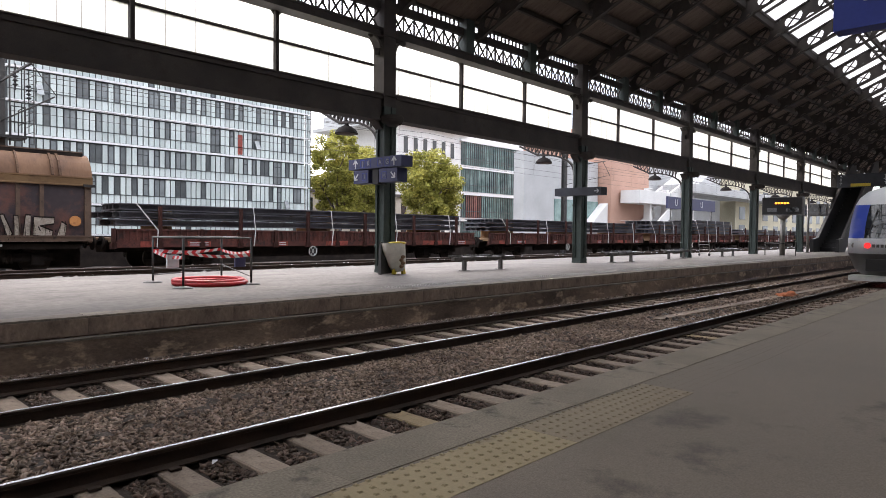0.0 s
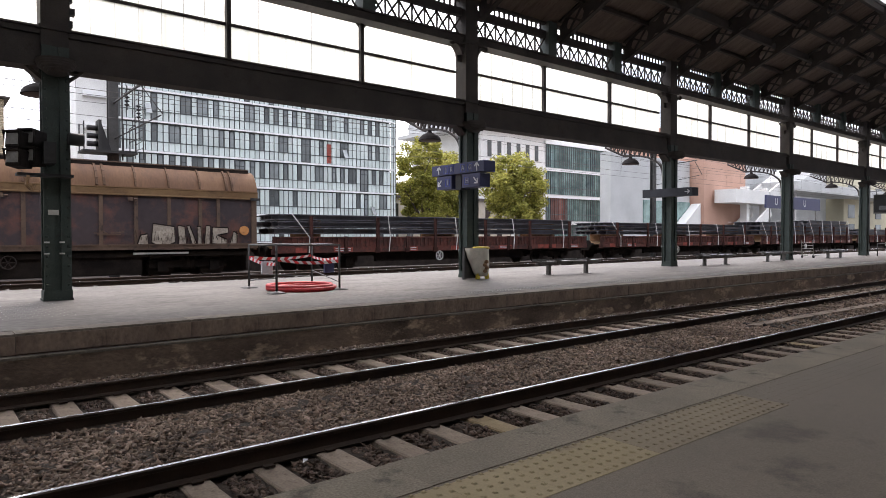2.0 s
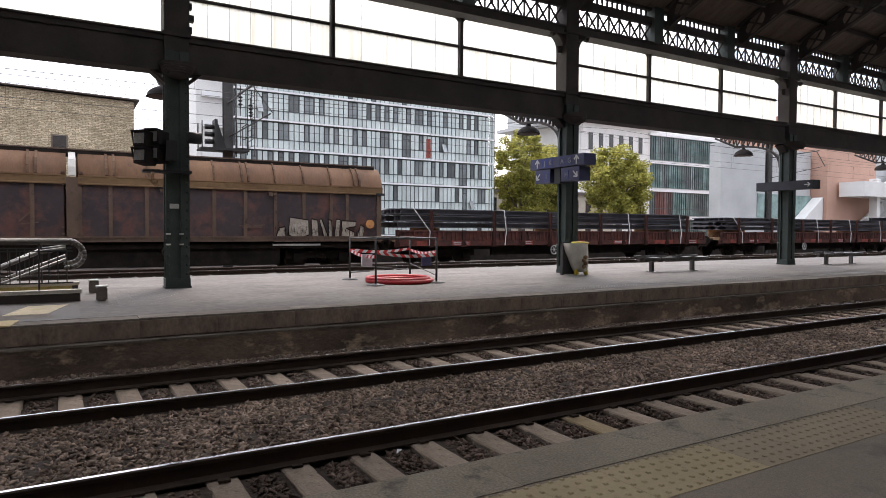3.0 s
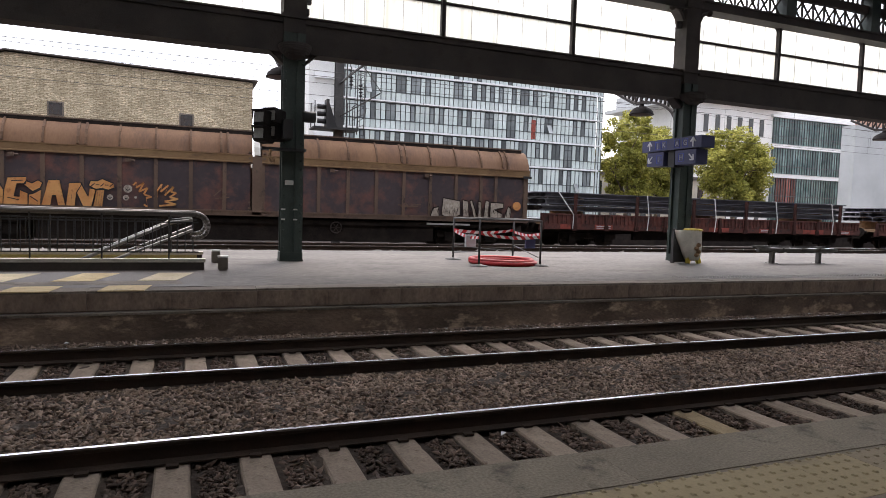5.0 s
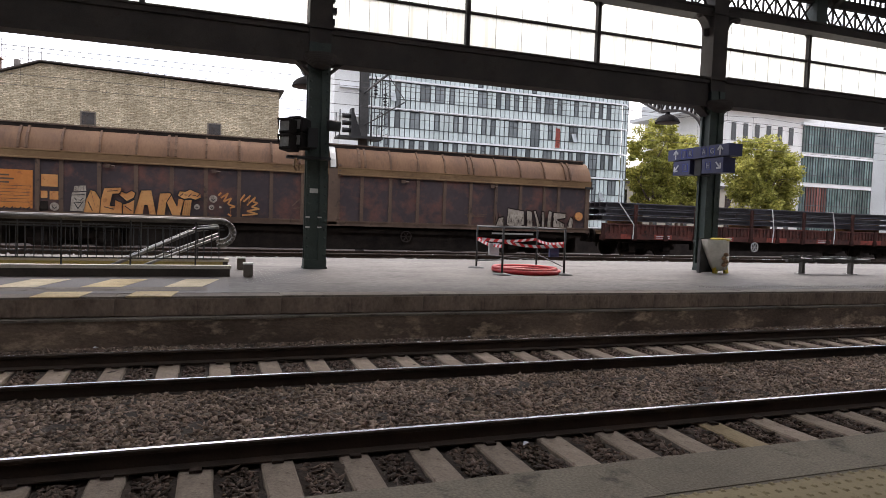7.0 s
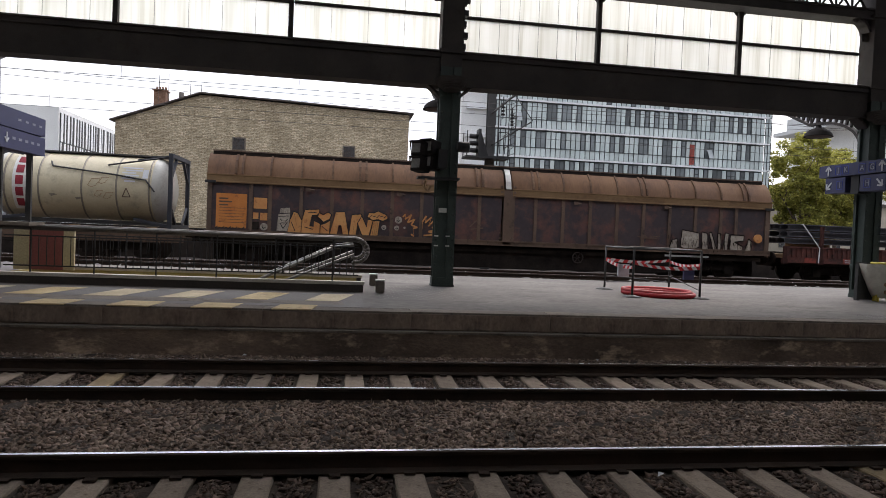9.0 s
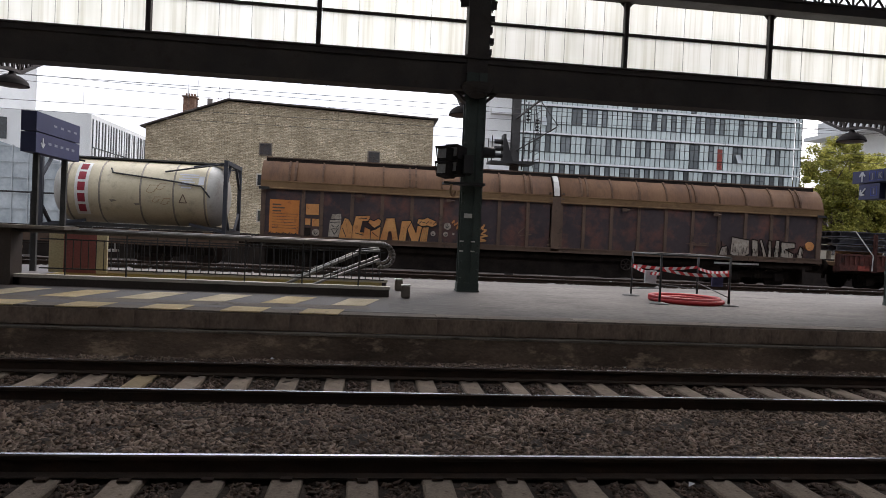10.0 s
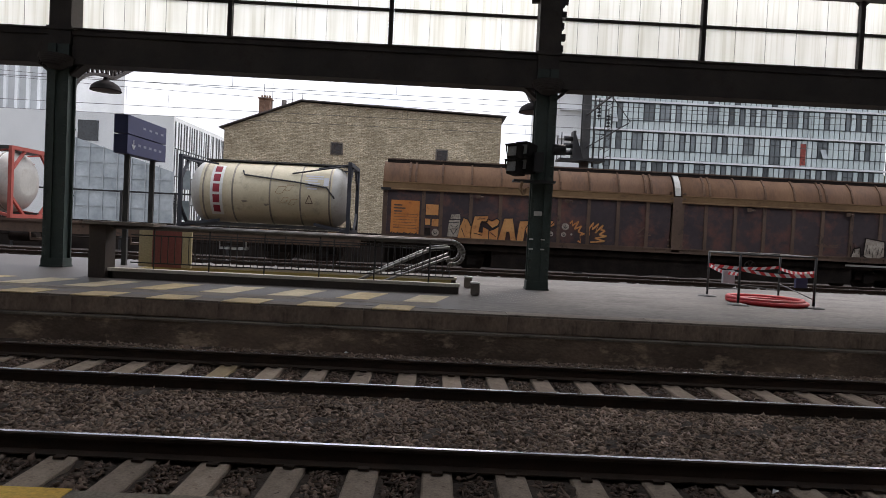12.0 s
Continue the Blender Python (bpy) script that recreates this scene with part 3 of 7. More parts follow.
def build_column():
    ob = thing("iron_column", "riveted green-black iron column of the train hall", "column", group="columns of the hall")
    bm = bmesh.new()
    box(bm, -0.17, 0.17, 0.04, 0.3, 0.0, 4.95)
    for sx in (-1, 1):
        for y0, y1 in ((0.0, 0.04), (0.3, 0.34)):
            box(bm, sx * 0.145 - 0.09, sx * 0.145 + 0.09, y0, y1, 0.0, 4.95)
    for sx in (-1, 1):
        for k in range(24):
            z = 0.3 + k * 0.19
            v = [(sx * 0.185 + dx, -0.012, z + dz) for dx, dz in ((-0.016, -0.016), (0.016, -0.016), (0.016, 0.016), (-0.016, 0.016))]
            w = [(sx * 0.185 + dx, 0.0, z + dz) for dx, dz in ((-0.024, -0.024), (0.024, -0.024), (0.024, 0.024), (-0.024, 0.024))]
            quad(bm, v)
            for i in range(4):
                quad(bm, [v[i], v[(i + 1) % 4], w[(i + 1) % 4], w[i]])
    part("shaft", bm, GREEN_IRON, ob)
    bm = bmesh.new()
    box(bm, -0.26, 0.26, -0.03, 0.37, 0.0, 0.04)
    box(bm, -0.245, 0.245, -0.012, 0.352, 0.04, 0.2)
    part("base_plate", bm, GREEN_IRON, ob)
    bm = bmesh.new()
    box(bm, -0.24, 0.24, 0.03, 0.5, 4.95, 8.36)
    box(bm, -0.28, 0.28, -0.01, 0.53, 5.26, 5.34)
    box(bm, -0.29, 0.29, -0.02, 0.53, 7.02, 7.1)
    for sx in (-1, 1):
        arch = [(sx * (0.26 + 0.36 * (1 - math.cos(a))), 0.26, 6.48 + 0.52 * math.sin(a)) for a in [k * math.pi / 16 for k in range(9)]]
        for p, q in zip(arch, arch[1:]):
            bar(bm, p, q, 0.3, 0.07)
        lathe(bm, [(0.0, -0.09), (0.08, -0.05), (0.09, 0.03), (0.0, 0.1)], 10, (sx * 0.66, 0.16, 6.98))
    part("upper_shaft", bm, DARK_IRON, ob)
    bm = bmesh.new()
    for px in (-0.14, 0.12):
        rod(bm, (px, 0.42, 0.0), (px, 0.42, 4.6), 0.048, 10)
        for z in (0.0, 0.75, 2.4, 4.2):
            rod(bm, (px, 0.42, z), (px, 0.42, z + 0.1), 0.062, 10)
    for z in (1.6, 3.1):
        box(bm, -0.22, 0.2, 0.34, 0.43, z, z + 0.04)
    part("downpipe", bm, GREEN_IRON, ob, "pair of cast-iron rainwater pipes")
    # curved bracket with a lattice web that reaches back over the platform and carries the lamp
    bm = bmesh.new()
    arc = [(0, 0.5 + 1.9 * (1 - math.cos(a)), 3.75 + 0.98 * math.sin(a) ** 0.8) for a in [k * math.pi / 2 / 12 for k in range(13)]]
    arc.append((0, 3.4, 5.2))
    for p, q in zip(arc, arc[1:]):
        bar(bm, p, q, 0.14, 0.07)
    bar(bm, (0, 0.4, 4.93), (0, 3.4, 5.3), 0.12, 0.06)
    for k in range(5, 13):
        bar(bm, arc[k], (0, arc[k][1] + 0.02, 4.88 + 0.123 * arc[k][1]), 0.05, 0.035)
        bar(bm, arc[k], (0, arc[k - 1][1] + 0.02, 4.88 + 0.123 * arc[k - 1][1]), 0.05, 0.03)
    for u in (0.15, 0.35, 0.55, 0.75):
        yy = 2.4 + u
        bar(bm, (0, yy, 4.73 + 0.47 * u), (0, yy + 0.02, 4.88 + 0.123 * yy), 0.05, 0.03)
        bar(bm, (0, yy, 4.73 + 0.47 * u), (0, yy - 0.18, 4.86 + 0.123 * yy), 0.05, 0.03)
    part("bracket", bm, DARK_IRON, ob, "curved lattice bracket")
    # scalloped corbel towards the tracks
    bm = bmesh.new()
    for k in range(6):
        u = k / 5
        w = 0.33 * math.cos(u * 1.25) ** 0.6
        lathe(bm, [(w, 0.0), (w + 0.012, 0.022), (w, 0.045)], 18, (0, -0.08 - 0.03 * k, 4.62 - 0.045 * k + 0.0))
    lathe(bm, [(0.0, 0.05), (0.34, 0.045), (0.36, 0.0), (0.3, -0.12), (0.16, -0.24), (0.0, -0.27)], 18, (0, -0.05, 4.62))
    for sx in (-1, 1):
        bar(bm, (sx * 0.2, 0.26, 4.3), (sx * 0.5, 0.26, 4.56), 0.3, 0.06)
    part("corbel", bm, DARK_IRON, ob, "scalloped corbel")
    return ob


column = build_column()
column.matrix_basis = pose(COLS[0], 7.06, PZ)
columns = [column] + [copy_thing(column, pose(x, 7.06, PZ)) for x in COLS[1:]]


def build_bay():
    """Girder, glazing, lattice between two columns; x from 0 to BAY."""
    ob = thing("arcade_bay", "dark iron girder with frosted glazing and lattice above", "girder", group="bays of the arcade", kind="structure")
    a, b = 0.3, BAY - 0.3
    bm = bmesh.new()
    # box girder: two webs between flange plates and angles
    for y0, y1 in ((0.13, 0.17), (0.4, 0.44)):
        box(bm, a, b, y0, y1, 5.16, 5.86)
    box(bm, a, b, 0.05, 0.52, 5.11, 5.16)
    box(bm, a, b, 0.04, 0.53, 5.86, 5.9)
    box(bm, a, b, 0.08, 0.13, 5.16, 5.27)
    box(bm, a, b, 0.08, 0.13, 5.75, 5.86)
    part("girder", bm, DARK_IRON, ob)
    bm = bmesh.new()
    box(bm, a, b, 0.1, 0.5, 7.6, 7.78)
    box(bm, a, b, 0.05, 0.53, 7.78, 7.83)
    box(bm, a, b, 0.05, 0.53, 7.56, 7.6)
    box(bm, a, b, 0.2, 0.36, 8.42, 8.66)
    box(bm, a, b, 0.2, 0.36, 8.88, 8.96)
    part("top_beam", bm, DARK_IRON, ob)
    third = BAY / 3
    for k in range(3):
        p, q = third * k + (0.3 if k == 0 else 0.06), third * (k + 1) - (0.3 if k == 2 else 0.06)
        panes = (7, 5, 4)[k]
        w = (q - p) / panes
        for i in range(panes):
            bm = bmesh.new()
            for z0, z1 in ((5.9, 6.78), (6.84, 7.6)):
                box(bm, p + i * w + 0.001, p + (i + 1) * w - 0.001, 0.52, 0.528, z0, z1)
            pane = part("pane", bm, PANE, ob, "milky frosted glazing")
            pane.visible_shadow = False
        bm = bmesh.new()
        box(bm, p, q, 0.47, 0.56, 6.78, 6.84)
        for x, sg in ((p, 1), (q, -1)):
            for z, sz in ((5.9, 1), (7.58, -1)):
                quad(bm, [(x, 0.5, z), (x + sg * 0.14, 0.5, z), (x, 0.5, z + sz * 0.14)])
        part("glazing_bar", bm, DARK_IRON, ob)
        bm = bmesh.new()
        for i in range(1, panes):
            box(bm, p + i * w - 0.004, p + i * w + 0.004, 0.512, 0.5195, 5.9, 7.58)
        part("glazing_seam", bm, SEAM, ob, "thin grey lead seams")
        if k:
            bm = bmesh.new()
            box(bm, third * k - 0.05, third * k + 0.05, 0.42, 0.56, 5.88, 7.6)
            part("mullion", bm, DARK_IRON, ob)
            bm = bmesh.new()
            box(bm, third * k - 0.2, third * k + 0.2, 0.08, 0.48, 7.83, 8.96)
            part("lattice_post", bm, GREEN_IRON, ob)
        bm = bmesh.new()
        p2, q2 = third * k + (0.3 if k == 0 else 0.2), third * (k + 1) - (0.3 if k == 2 else 0.2)
        lattice_cell(bm, p2, q2, 7.83, 8.42, 0.28, 7)
        for i in range(1, 15):
            x = p2 + (q2 - p2) * i / 15
            box(bm, x - 0.03, x + 0.03, 0.26, 0.3, 8.66, 8.88)
        part("lattice", bm, DARK_IRON, ob)
    return ob


bay = build_bay()
bay.matrix_basis = pose(COLS[0], 7.06, 0)
for x, x2 in zip(COLS[1:], COLS[2:]):
    copy_thing(bay, pose((x + x2 - BAY) / 2, 7.06, max(0.0, 0.006 * x)))


def build_lamp():
    ob = thing("pendant_lamp", "dark enamel pendant lamp hanging under the bracket", "lamp", group="pendant lamps")
    bm = bmesh.new()
    lathe(bm, [(0.02, 0.24), (0.06, 0.2), (0.085, 0.12), (0.17, 0.1), (0.27, 0.04), (0.345, -0.04), (0.36, -0.1), (0.372, -0.115), (0.372, -0.13), (0.33, -0.12), (0.2, -0.02), (0.0, 0.03)], 20)
    part("shade", bm, LAMP_BLACK, ob)
    bm = bmesh.new()
    rod(bm, (0, 0, 0.2), (0, 0, 0.52), 0.018, 6)
    lathe(bm, [(0.0, 0.2), (0.06, 0.22), (0.06, 0.3), (0.0, 0.33)], 10)
    part("stem", bm, LAMP_BLACK, ob)
    bm = bmesh.new()
    lathe(bm, [(0.33, -0.125), (0.2, -0.15), (0.0, -0.16)], 16)
    part("diffuser", bm, LAMP_BOWL, ob, "dusty unlit glass bowl")
    return ob


lamp = build_lamp()
lamp.matrix_basis = pose(COLS[0], 9.15, 5.06)
for x in COLS[1:]:
    copy_thing(lamp, pose(x, 9.15, 5.06))

# ---- roof ----------------------------------------------------------------
SLOPE = 0.47
RIDGE_Y = -3.4


def roof_z(y):
    return 8.98 + SLOPE * (7.4 - y) if y > RIDGE_Y else 8.98 + SLOPE * (7.4 - RIDGE_Y) - SLOPE * (RIDGE_Y - y)


bm = bmesh.new()
for y0, y1 in ((7.44, 2.0), (-8.8, -14.3)):
    n = 24
    for k in range(n):
        a, b = y0 + (y1 - y0) * k / n, y0 + (y1 - y0) * (k + 1) / n - (0.015 if y1 < y0 else 0)
        z0, z1 = roof_z(a), roof_z(b)
        for dz in (0.0,):
            v = [bm.verts.new((x, y, z + d)) for x in (X0, X1) for y, z in ((a, z0), (b, z1)) for d in (0.0, 0.08)]
            for q in ((0, 1, 3, 2), (4, 6, 7, 5), (0, 4, 5, 1), (2, 3, 7, 6), (0, 2, 6, 4), (1, 5, 7, 3)):
                bm.faces.new([v[i] for i in q])
    v = [(X0, y0, roof_z(y0) + 0.1), (X1, y0, roof_z(y0) + 0.1), (X1, y1, roof_z(y1) + 0.1), (X0, y1, roof_z(y1) + 0.1)]
    quad(bm, v)
tagged(part("ceiling", bm, ROOF_WOOD), "dark brown boarded slopes of the hall roof", "roof", kind="structure")

bm = bmesh.new()
gb = bmesh.new()
for y0, y1 in ((2.0, RIDGE_Y), (RIDGE_Y, -8.8)):
    x = X0
    while x < X1:
        for k in range(3):
            a, b = y0 + (y1 - y0) * k / 3, y0 + (y1 - y0) * (k + 1) / 3 + 0.05
            quad(bm, [(x + 0.03, a, roof_z(a) + 0.05), (x + BAY / 6 - 0.03, a, roof_z(a) + 0.05), (x + BAY / 6 - 0.03, b, roof_z(b) + 0.05), (x + 0.03, b, roof_z(b) + 0.05)])
        bar(gb, (x, y0, roof_z(y0)), (x, y1, roof_z(y1)), 0.07, 0.14)
        x += BAY / 6
    for k in range(4):
        y = y0 + (y1 - y0) * k / 3
        box(gb, X0, X1, y - 0.05, y + 0.05, roof_z(y) - 0.1, roof_z(y) + 0.03)
sk = part("skylight", bm, SKYPANE)
tagged(sk, "long frosted glass skylight along the roof ridge", "skylight", kind="structure")
tagged(part("skylight_frame", gb, DARK_IRON), "dark iron glazing bars of the skylight", "skylight frame", kind="structure")


def build_truss():
    """One sloping rafter girder with crossed oval openings in its web; x = 0."""
    ob = thing("roof_truss", "dark iron roof rafter with crossed oval openings", "roof truss", group="roof trusses", kind="structure")
    for side in (0, 1):
        bm = bmesh.new()
        ya, yb = (7.1, RIDGE_Y) if side == 0 else (RIDGE_Y, -14.0)
        n = 8
        depth = 0.72
        for k in range(n):
            a, b = ya + (yb - ya) * k / n, ya + (yb - ya) * (k + 1) / n
            za, zb = roof_z(a) - 0.06, roof_z(b) - 0.06
            bar(bm, (0, a, za), (0, b, zb), 0.16, 0.05)
            bar(bm, (0, a, za - depth), (0, b, zb - depth), 0.16, 0.05)
            def at(u, w):
                return (0.0, a + (b - a) * u, za + (zb - za) * u - depth * w)
            outer, inner = [], []
            for j in range(12):
                t = j * math.pi / 6
                cu, cw = math.cos(t), math.sin(t)
                s = 1 / max(abs(cu), abs(cw))
                outer.append(at(0.5 + 0.5 * cu * s, 0.5 + 0.5 * cw * s))
                inner.append(at(0.5 + 0.27 * cu, 0.5 + 0.4 * cw))
            vo, vi = [bm.verts.new(p) for p in outer], [bm.verts.new(p) for p in inner]
            for j in range(12):
                bm.faces.new((vo[j], vo[(j + 1) % 12], vi[(j + 1) % 12], vi[j]))
            bar(bm, at(0.28, 0.15), at(0.72, 0.85), 0.04, 0.06)
            bar(bm, at(0.28, 0.85), at(0.72, 0.15), 0.04, 0.06)
        part("rafter", bm, DARK_IRON, ob)
    return ob


truss = build_truss()
x = COLS[0]
truss.matrix_basis = pose(x, 0, 0)
while x + BAY / 3 < X1:
    x += BAY / 3
    copy_thing(truss, pose(x, 0, 0))
bm = bmesh.new()
for y in (5.0, 2.05, -0.2, RIDGE_Y, -8.8):
    box(bm, X0, X1, y - 0.07, y + 0.07, roof_z(y) - 0.34, roof_z(y) - 0.04)
for y in (4.0, 3.0, 6.1):
    box(bm, X0, X1, y - 0.05, y + 0.05, roof_z(y) - 0.16, roof_z(y) - 0.02)
tagged(part("purlins", bm, DARK_IRON), "dark iron purlins under the roof boards", "purlin", kind="structure")

# plain wall that closes the hall behind the near platform
bm = bmesh.new()
box(bm, X0, X1, -14.4, -14.0, -0.5, 8.7)
tagged(part("wall_south", bm, BEIGE), "plain beige station wall closing the hall", "wall", kind="structure")
# the screen at X0 is out of view, added to dim the tracks on the left
bm = bmesh.new()
box(bm, X1 - 0.4, X1, -14.0, 7.0, 5.6, 14)
box(bm, X0, X0 + 0.4, -14.0, 7.0, 4.8, 14)
tagged(part("hall_end_screen", bm, DARK_IRON), "dark screens across the hall ends, the left one unseen and added to cut daylight", "wall", kind="structure")


# ---- tracks ---------------------------------------------------------------
def rail_mesh(x0, x1):
    prof = [(-0.075, -0.172), (0.075, -0.172), (0.075, -0.16), (0.012, -0.14), (0.009, -0.045), (0.034, -0.035), (0.036, -0.01), (0.02, 0.0), (-0.02, 0.0), (-0.036, -0.01), (-0.034, -0.035), (-0.009, -0.045), (-0.012, -0.14), (-0.075, -0.16)]
    bm = bmesh.new()
    rings = [[bm.verts.new((x, y, z)) for y, z in prof] for x in (x0, x1)]
    n = len(prof)
    for k in range(n):
        bm.faces.new((rings[0][k], rings[0][(k + 1) % n], rings[1][(k + 1) % n], rings[1][k])).material_index = 1 if k == 7 else 0
    bm.faces.new(rings[0])
    bm.faces.new(rings[1])
    return bm


def sleeper_mesh(mat):
    bm = bmesh.new()
    ys = [(-1.22, 0.0), (-0.95, 0.0), (-0.45, -0.012), (0.45, -0.012), (0.95, 0.0), (1.22, 0.0)]
    rings = []
    for y, dz in ys:
        rings.append([bm.verts.new((sx, y, z + (dz if z > -0.1 else 0))) for sx, z in ((-0.15, -0.2), (0.15, -0.2), (0.125, -0.012), (0.11, 0.0), (-0.11, 0.0), (-0.125, -0.012))])
    for a, b in zip(rings, rings[1:]):
        for k in range(6):
            bm.faces.new((a[k], a[(k + 1) % 6], b[(k + 1) % 6], b[k]))
    bm.faces.new(rings[0])
    bm.faces.new(rings[-1])
    for y in (-0.7535, 0.7535):
        for s in (-1, 1):
            box(bm, -0.045, 0.045, y + s * 0.105 - 0.03, y + s * 0.105 + 0.03, 0.0, 0.02, 1)
    return mesh_of("sleeper", bm, [mat, RAIL_SIDE])


SL, SLY = sleeper_mesh(SLEEPER), sleeper_mesh(SLEEPER_Y)


def track(name, yc, z, x0, x1, phase, label, marks=()):
    ob = thing(name, label, "railway track", (0, yc, z), kind="structure")
    for s in (-1, 1):
        r = part("rail", rail_mesh(x0, x1), [RAIL_SIDE, RAIL_TOP], ob, "rusty rail with a polished head")
        r.location = (0, s * 0.7535, 0)
    k0, k1 = math.ceil((x0 - phase) / 0.61), math.floor((x1 - phase) / 0.61)
    rng = random.Random(7)
    for k in range(k0, k1):
        piece("sleeper", SLY if k in marks else SL, ob, (phase + 0.61 * k, rng.uniform(-0.02, 0.02), -0.172 + rng.uniform(-0.008, 0.004)), rng.uniform(-0.012, 0.012))
    return ob


track("track_near", -2.855, 0.0, X0, X1, -2.06, "station track with concrete sleepers beside the near platform", (8, 21))
track("track_far", 0.7535, 0.0, X0, X1, -1.85, "station track with concrete sleepers beside the island platform", (-5,))
track("track_goods", 13.3, 0.6, -60, 128, 0.0, "empty goods track behind the island platform")
track("track_goods_train", 17.2, 0.33, -60, 128, 0.0, "goods track that carries the freight train")


# ---- platform edges and markings -------------------------------------------
bm = bmesh.new()
box(bm, -1.098, 1.098, 0.0, 0.4, -0.26, 0.0)
bmesh.ops.bevel(bm, geom=[e for e in bm.edges if abs(e.verts[0].co.y) < 0.01 and abs(e.verts[1].co.y) < 0.01 and abs(e.verts[0].co.z) < 0.01 and abs(e.verts[1].co.z) < 0.01], offset=0.03, segments=2, affect="EDGES")
for f in bm.faces:
    if f.calc_center_median().y < 0.02:
        f.material_index = 1
COPE = mesh_of("coping_stone", bm, [COPING, FACE])
k = 0
x = X0 + 1.1
while x < X1 - 1:
    piece("coping_stone", COPE, far_platform, (x, 2.35 + 0.004 * math.sin(k * 2.3), PZ + 0.003 * math.sin(k * 1.7)))
    x += 2.2
    k += 1
bm = bmesh.new()
box(bm, -0.999, 0.999, -0.4, 0.0, -0.16, 0.0)
NCOPE = mesh_of("coping_stone", bm, NEAR_COPING)
x, k = X0 + 1.0, 0
while x < X1 - 1:
    piece("coping_stone", NCOPE, near_platform, (x, -4.58 + 0.004 * math.sin(k * 3.1), PZ + 0.004))
    x += 2.0
    k += 1
bm = bmesh.new()
box(bm, -14.0, -3.74, -4.72, -4.57, PZ - 0.05, PZ + 0.009)
tagged(part("edge_stripe", bm, YELLOW_EDGE), "worn yellow painted line on the platform edge", "floor marking", kind="structure")


def studs(name, x0, x1, y0, y1, z, mat, label, step=0.07, base=True, size=1.0):
    bm = bmesh.new()
    if base:
        x = x0
        while x < x1:
            box(bm, x + 0.001, x + 0.419, y0, y1, z - 0.02, z + 0.003)
            x += 0.42
    j = 0
    y = y0 + step / 2
    while y < y1:
        x = x0 + (step / 2 if j % 2 else step)
        while x < x1:
            v = [bm.verts.new((x + dx * 0.018 * size, y + dy * 0.018 * size, z + 0.003)) for dx, dy in ((-1, -1), (1, -1), (1, 1), (-1, 1))]
            w = [bm.verts.new((x + dx * 0.01 * size, y + dy * 0.01 * size, z + 0.004 + 0.009 * size)) for dx, dy in ((-1, -1), (1, -1), (1, 1), (-1, 1))]
            for i in range(4):
                bm.faces.new((v[i], v[(i + 1) % 4], w[(i + 1) % 4], w[i]))
            bm.faces.new(w)
            x += step
        y += step
        j += 1
    return tagged(part(name, bm, mat), label, "tactile paving", kind="stuff")


studs("tactile_strip_near", -5.0, 1.28, -5.43, -5.01, PZ, TACTILE, "cream studded tactile strip along the platform edge", 0.075, size=0.7)
studs("tactile_strip_faded", 1.3, 2.96, -5.43, -5.01, PZ, TACTILE_FADED, "half worn cream studded strip along the platform edge", 0.075, size=0.6)
studs("tactile_strip_worn", 2.98, 7.5, -5.43, -5.01, PZ - 0.006, NEAR_COPING, "worn studded strip along the platform edge", 0.075, size=0.45)
studs("tactile_strip_far", 7.4, 34.0, 2.95, 3.4, PZ, TACTILE_GREY, "pale studded tactile strip on the island platform", 0.1, False)
studs("tactile_landing", -1.45, 0.0, 4.1, 6.8, PZ, TACTILE_GREY, "ribbed pale paving before the stair", 0.16, False, 0.5)

bm = bmesh.new()
quad(bm, [(X0, 2.76, PZ + 0.004), (-1.7, 2.76, PZ + 0.004), (-1.7, 5.19, PZ + 0.004), (X0, 5.19, PZ + 0.004)])
quad(bm, [(X0, 5.195, PZ + 0.004), (-9.0, 5.195, PZ + 0.004), (-9.0, 10.5, PZ + 0.004), (X0, 10.5, PZ + 0.004)])
part("asphalt_patch", bm, DARK_PATCH, far_platform, "darker asphalt beside the stair")
for y0, y1, xs, w, lean, count in ((2.36, 2.93, -3.07, 0.57, 0.08, 16), (3.52, 4.68, -2.66, 0.55, 0.27, 16)):
    for k in range(count):
        x = xs - (1.14 if y0 < 3 else 1.15) * k
        bm = bmesh.new()
        v = [bm.verts.new(p) for p in ((x, y0, PZ + 0.008), (x + w, y0, PZ + 0.008), (x + w + lean, y1, PZ + 0.008), (x + lean, y1, PZ + 0.008))]
        u = [bm.verts.new((p.co.x, p.co.y, PZ - 0.01)) for p in v]
        bm.faces.new(v)
        for i in range(4):
            bm.faces.new((v[i], u[i], u[(i + 1) % 4], v[(i + 1) % 4]))
        part("hatch_stripe", bm, PAINT_YELLOW if y0 < 3 or k % 3 == 1 else PAINT_CREAM, far_platform, "worn cream-yellow hatch stripe")
bm = bmesh.new()
quad(bm, [(X0, 3.02, PZ + 0.007), (-2.0, 3.02, PZ + 0.007), (-2.05, 3.48, PZ + 0.007), (X0, 3.48, PZ + 0.007)])
part("worn_strip", bm, COPING, far_platform, "worn paler strip between the hatch rows")


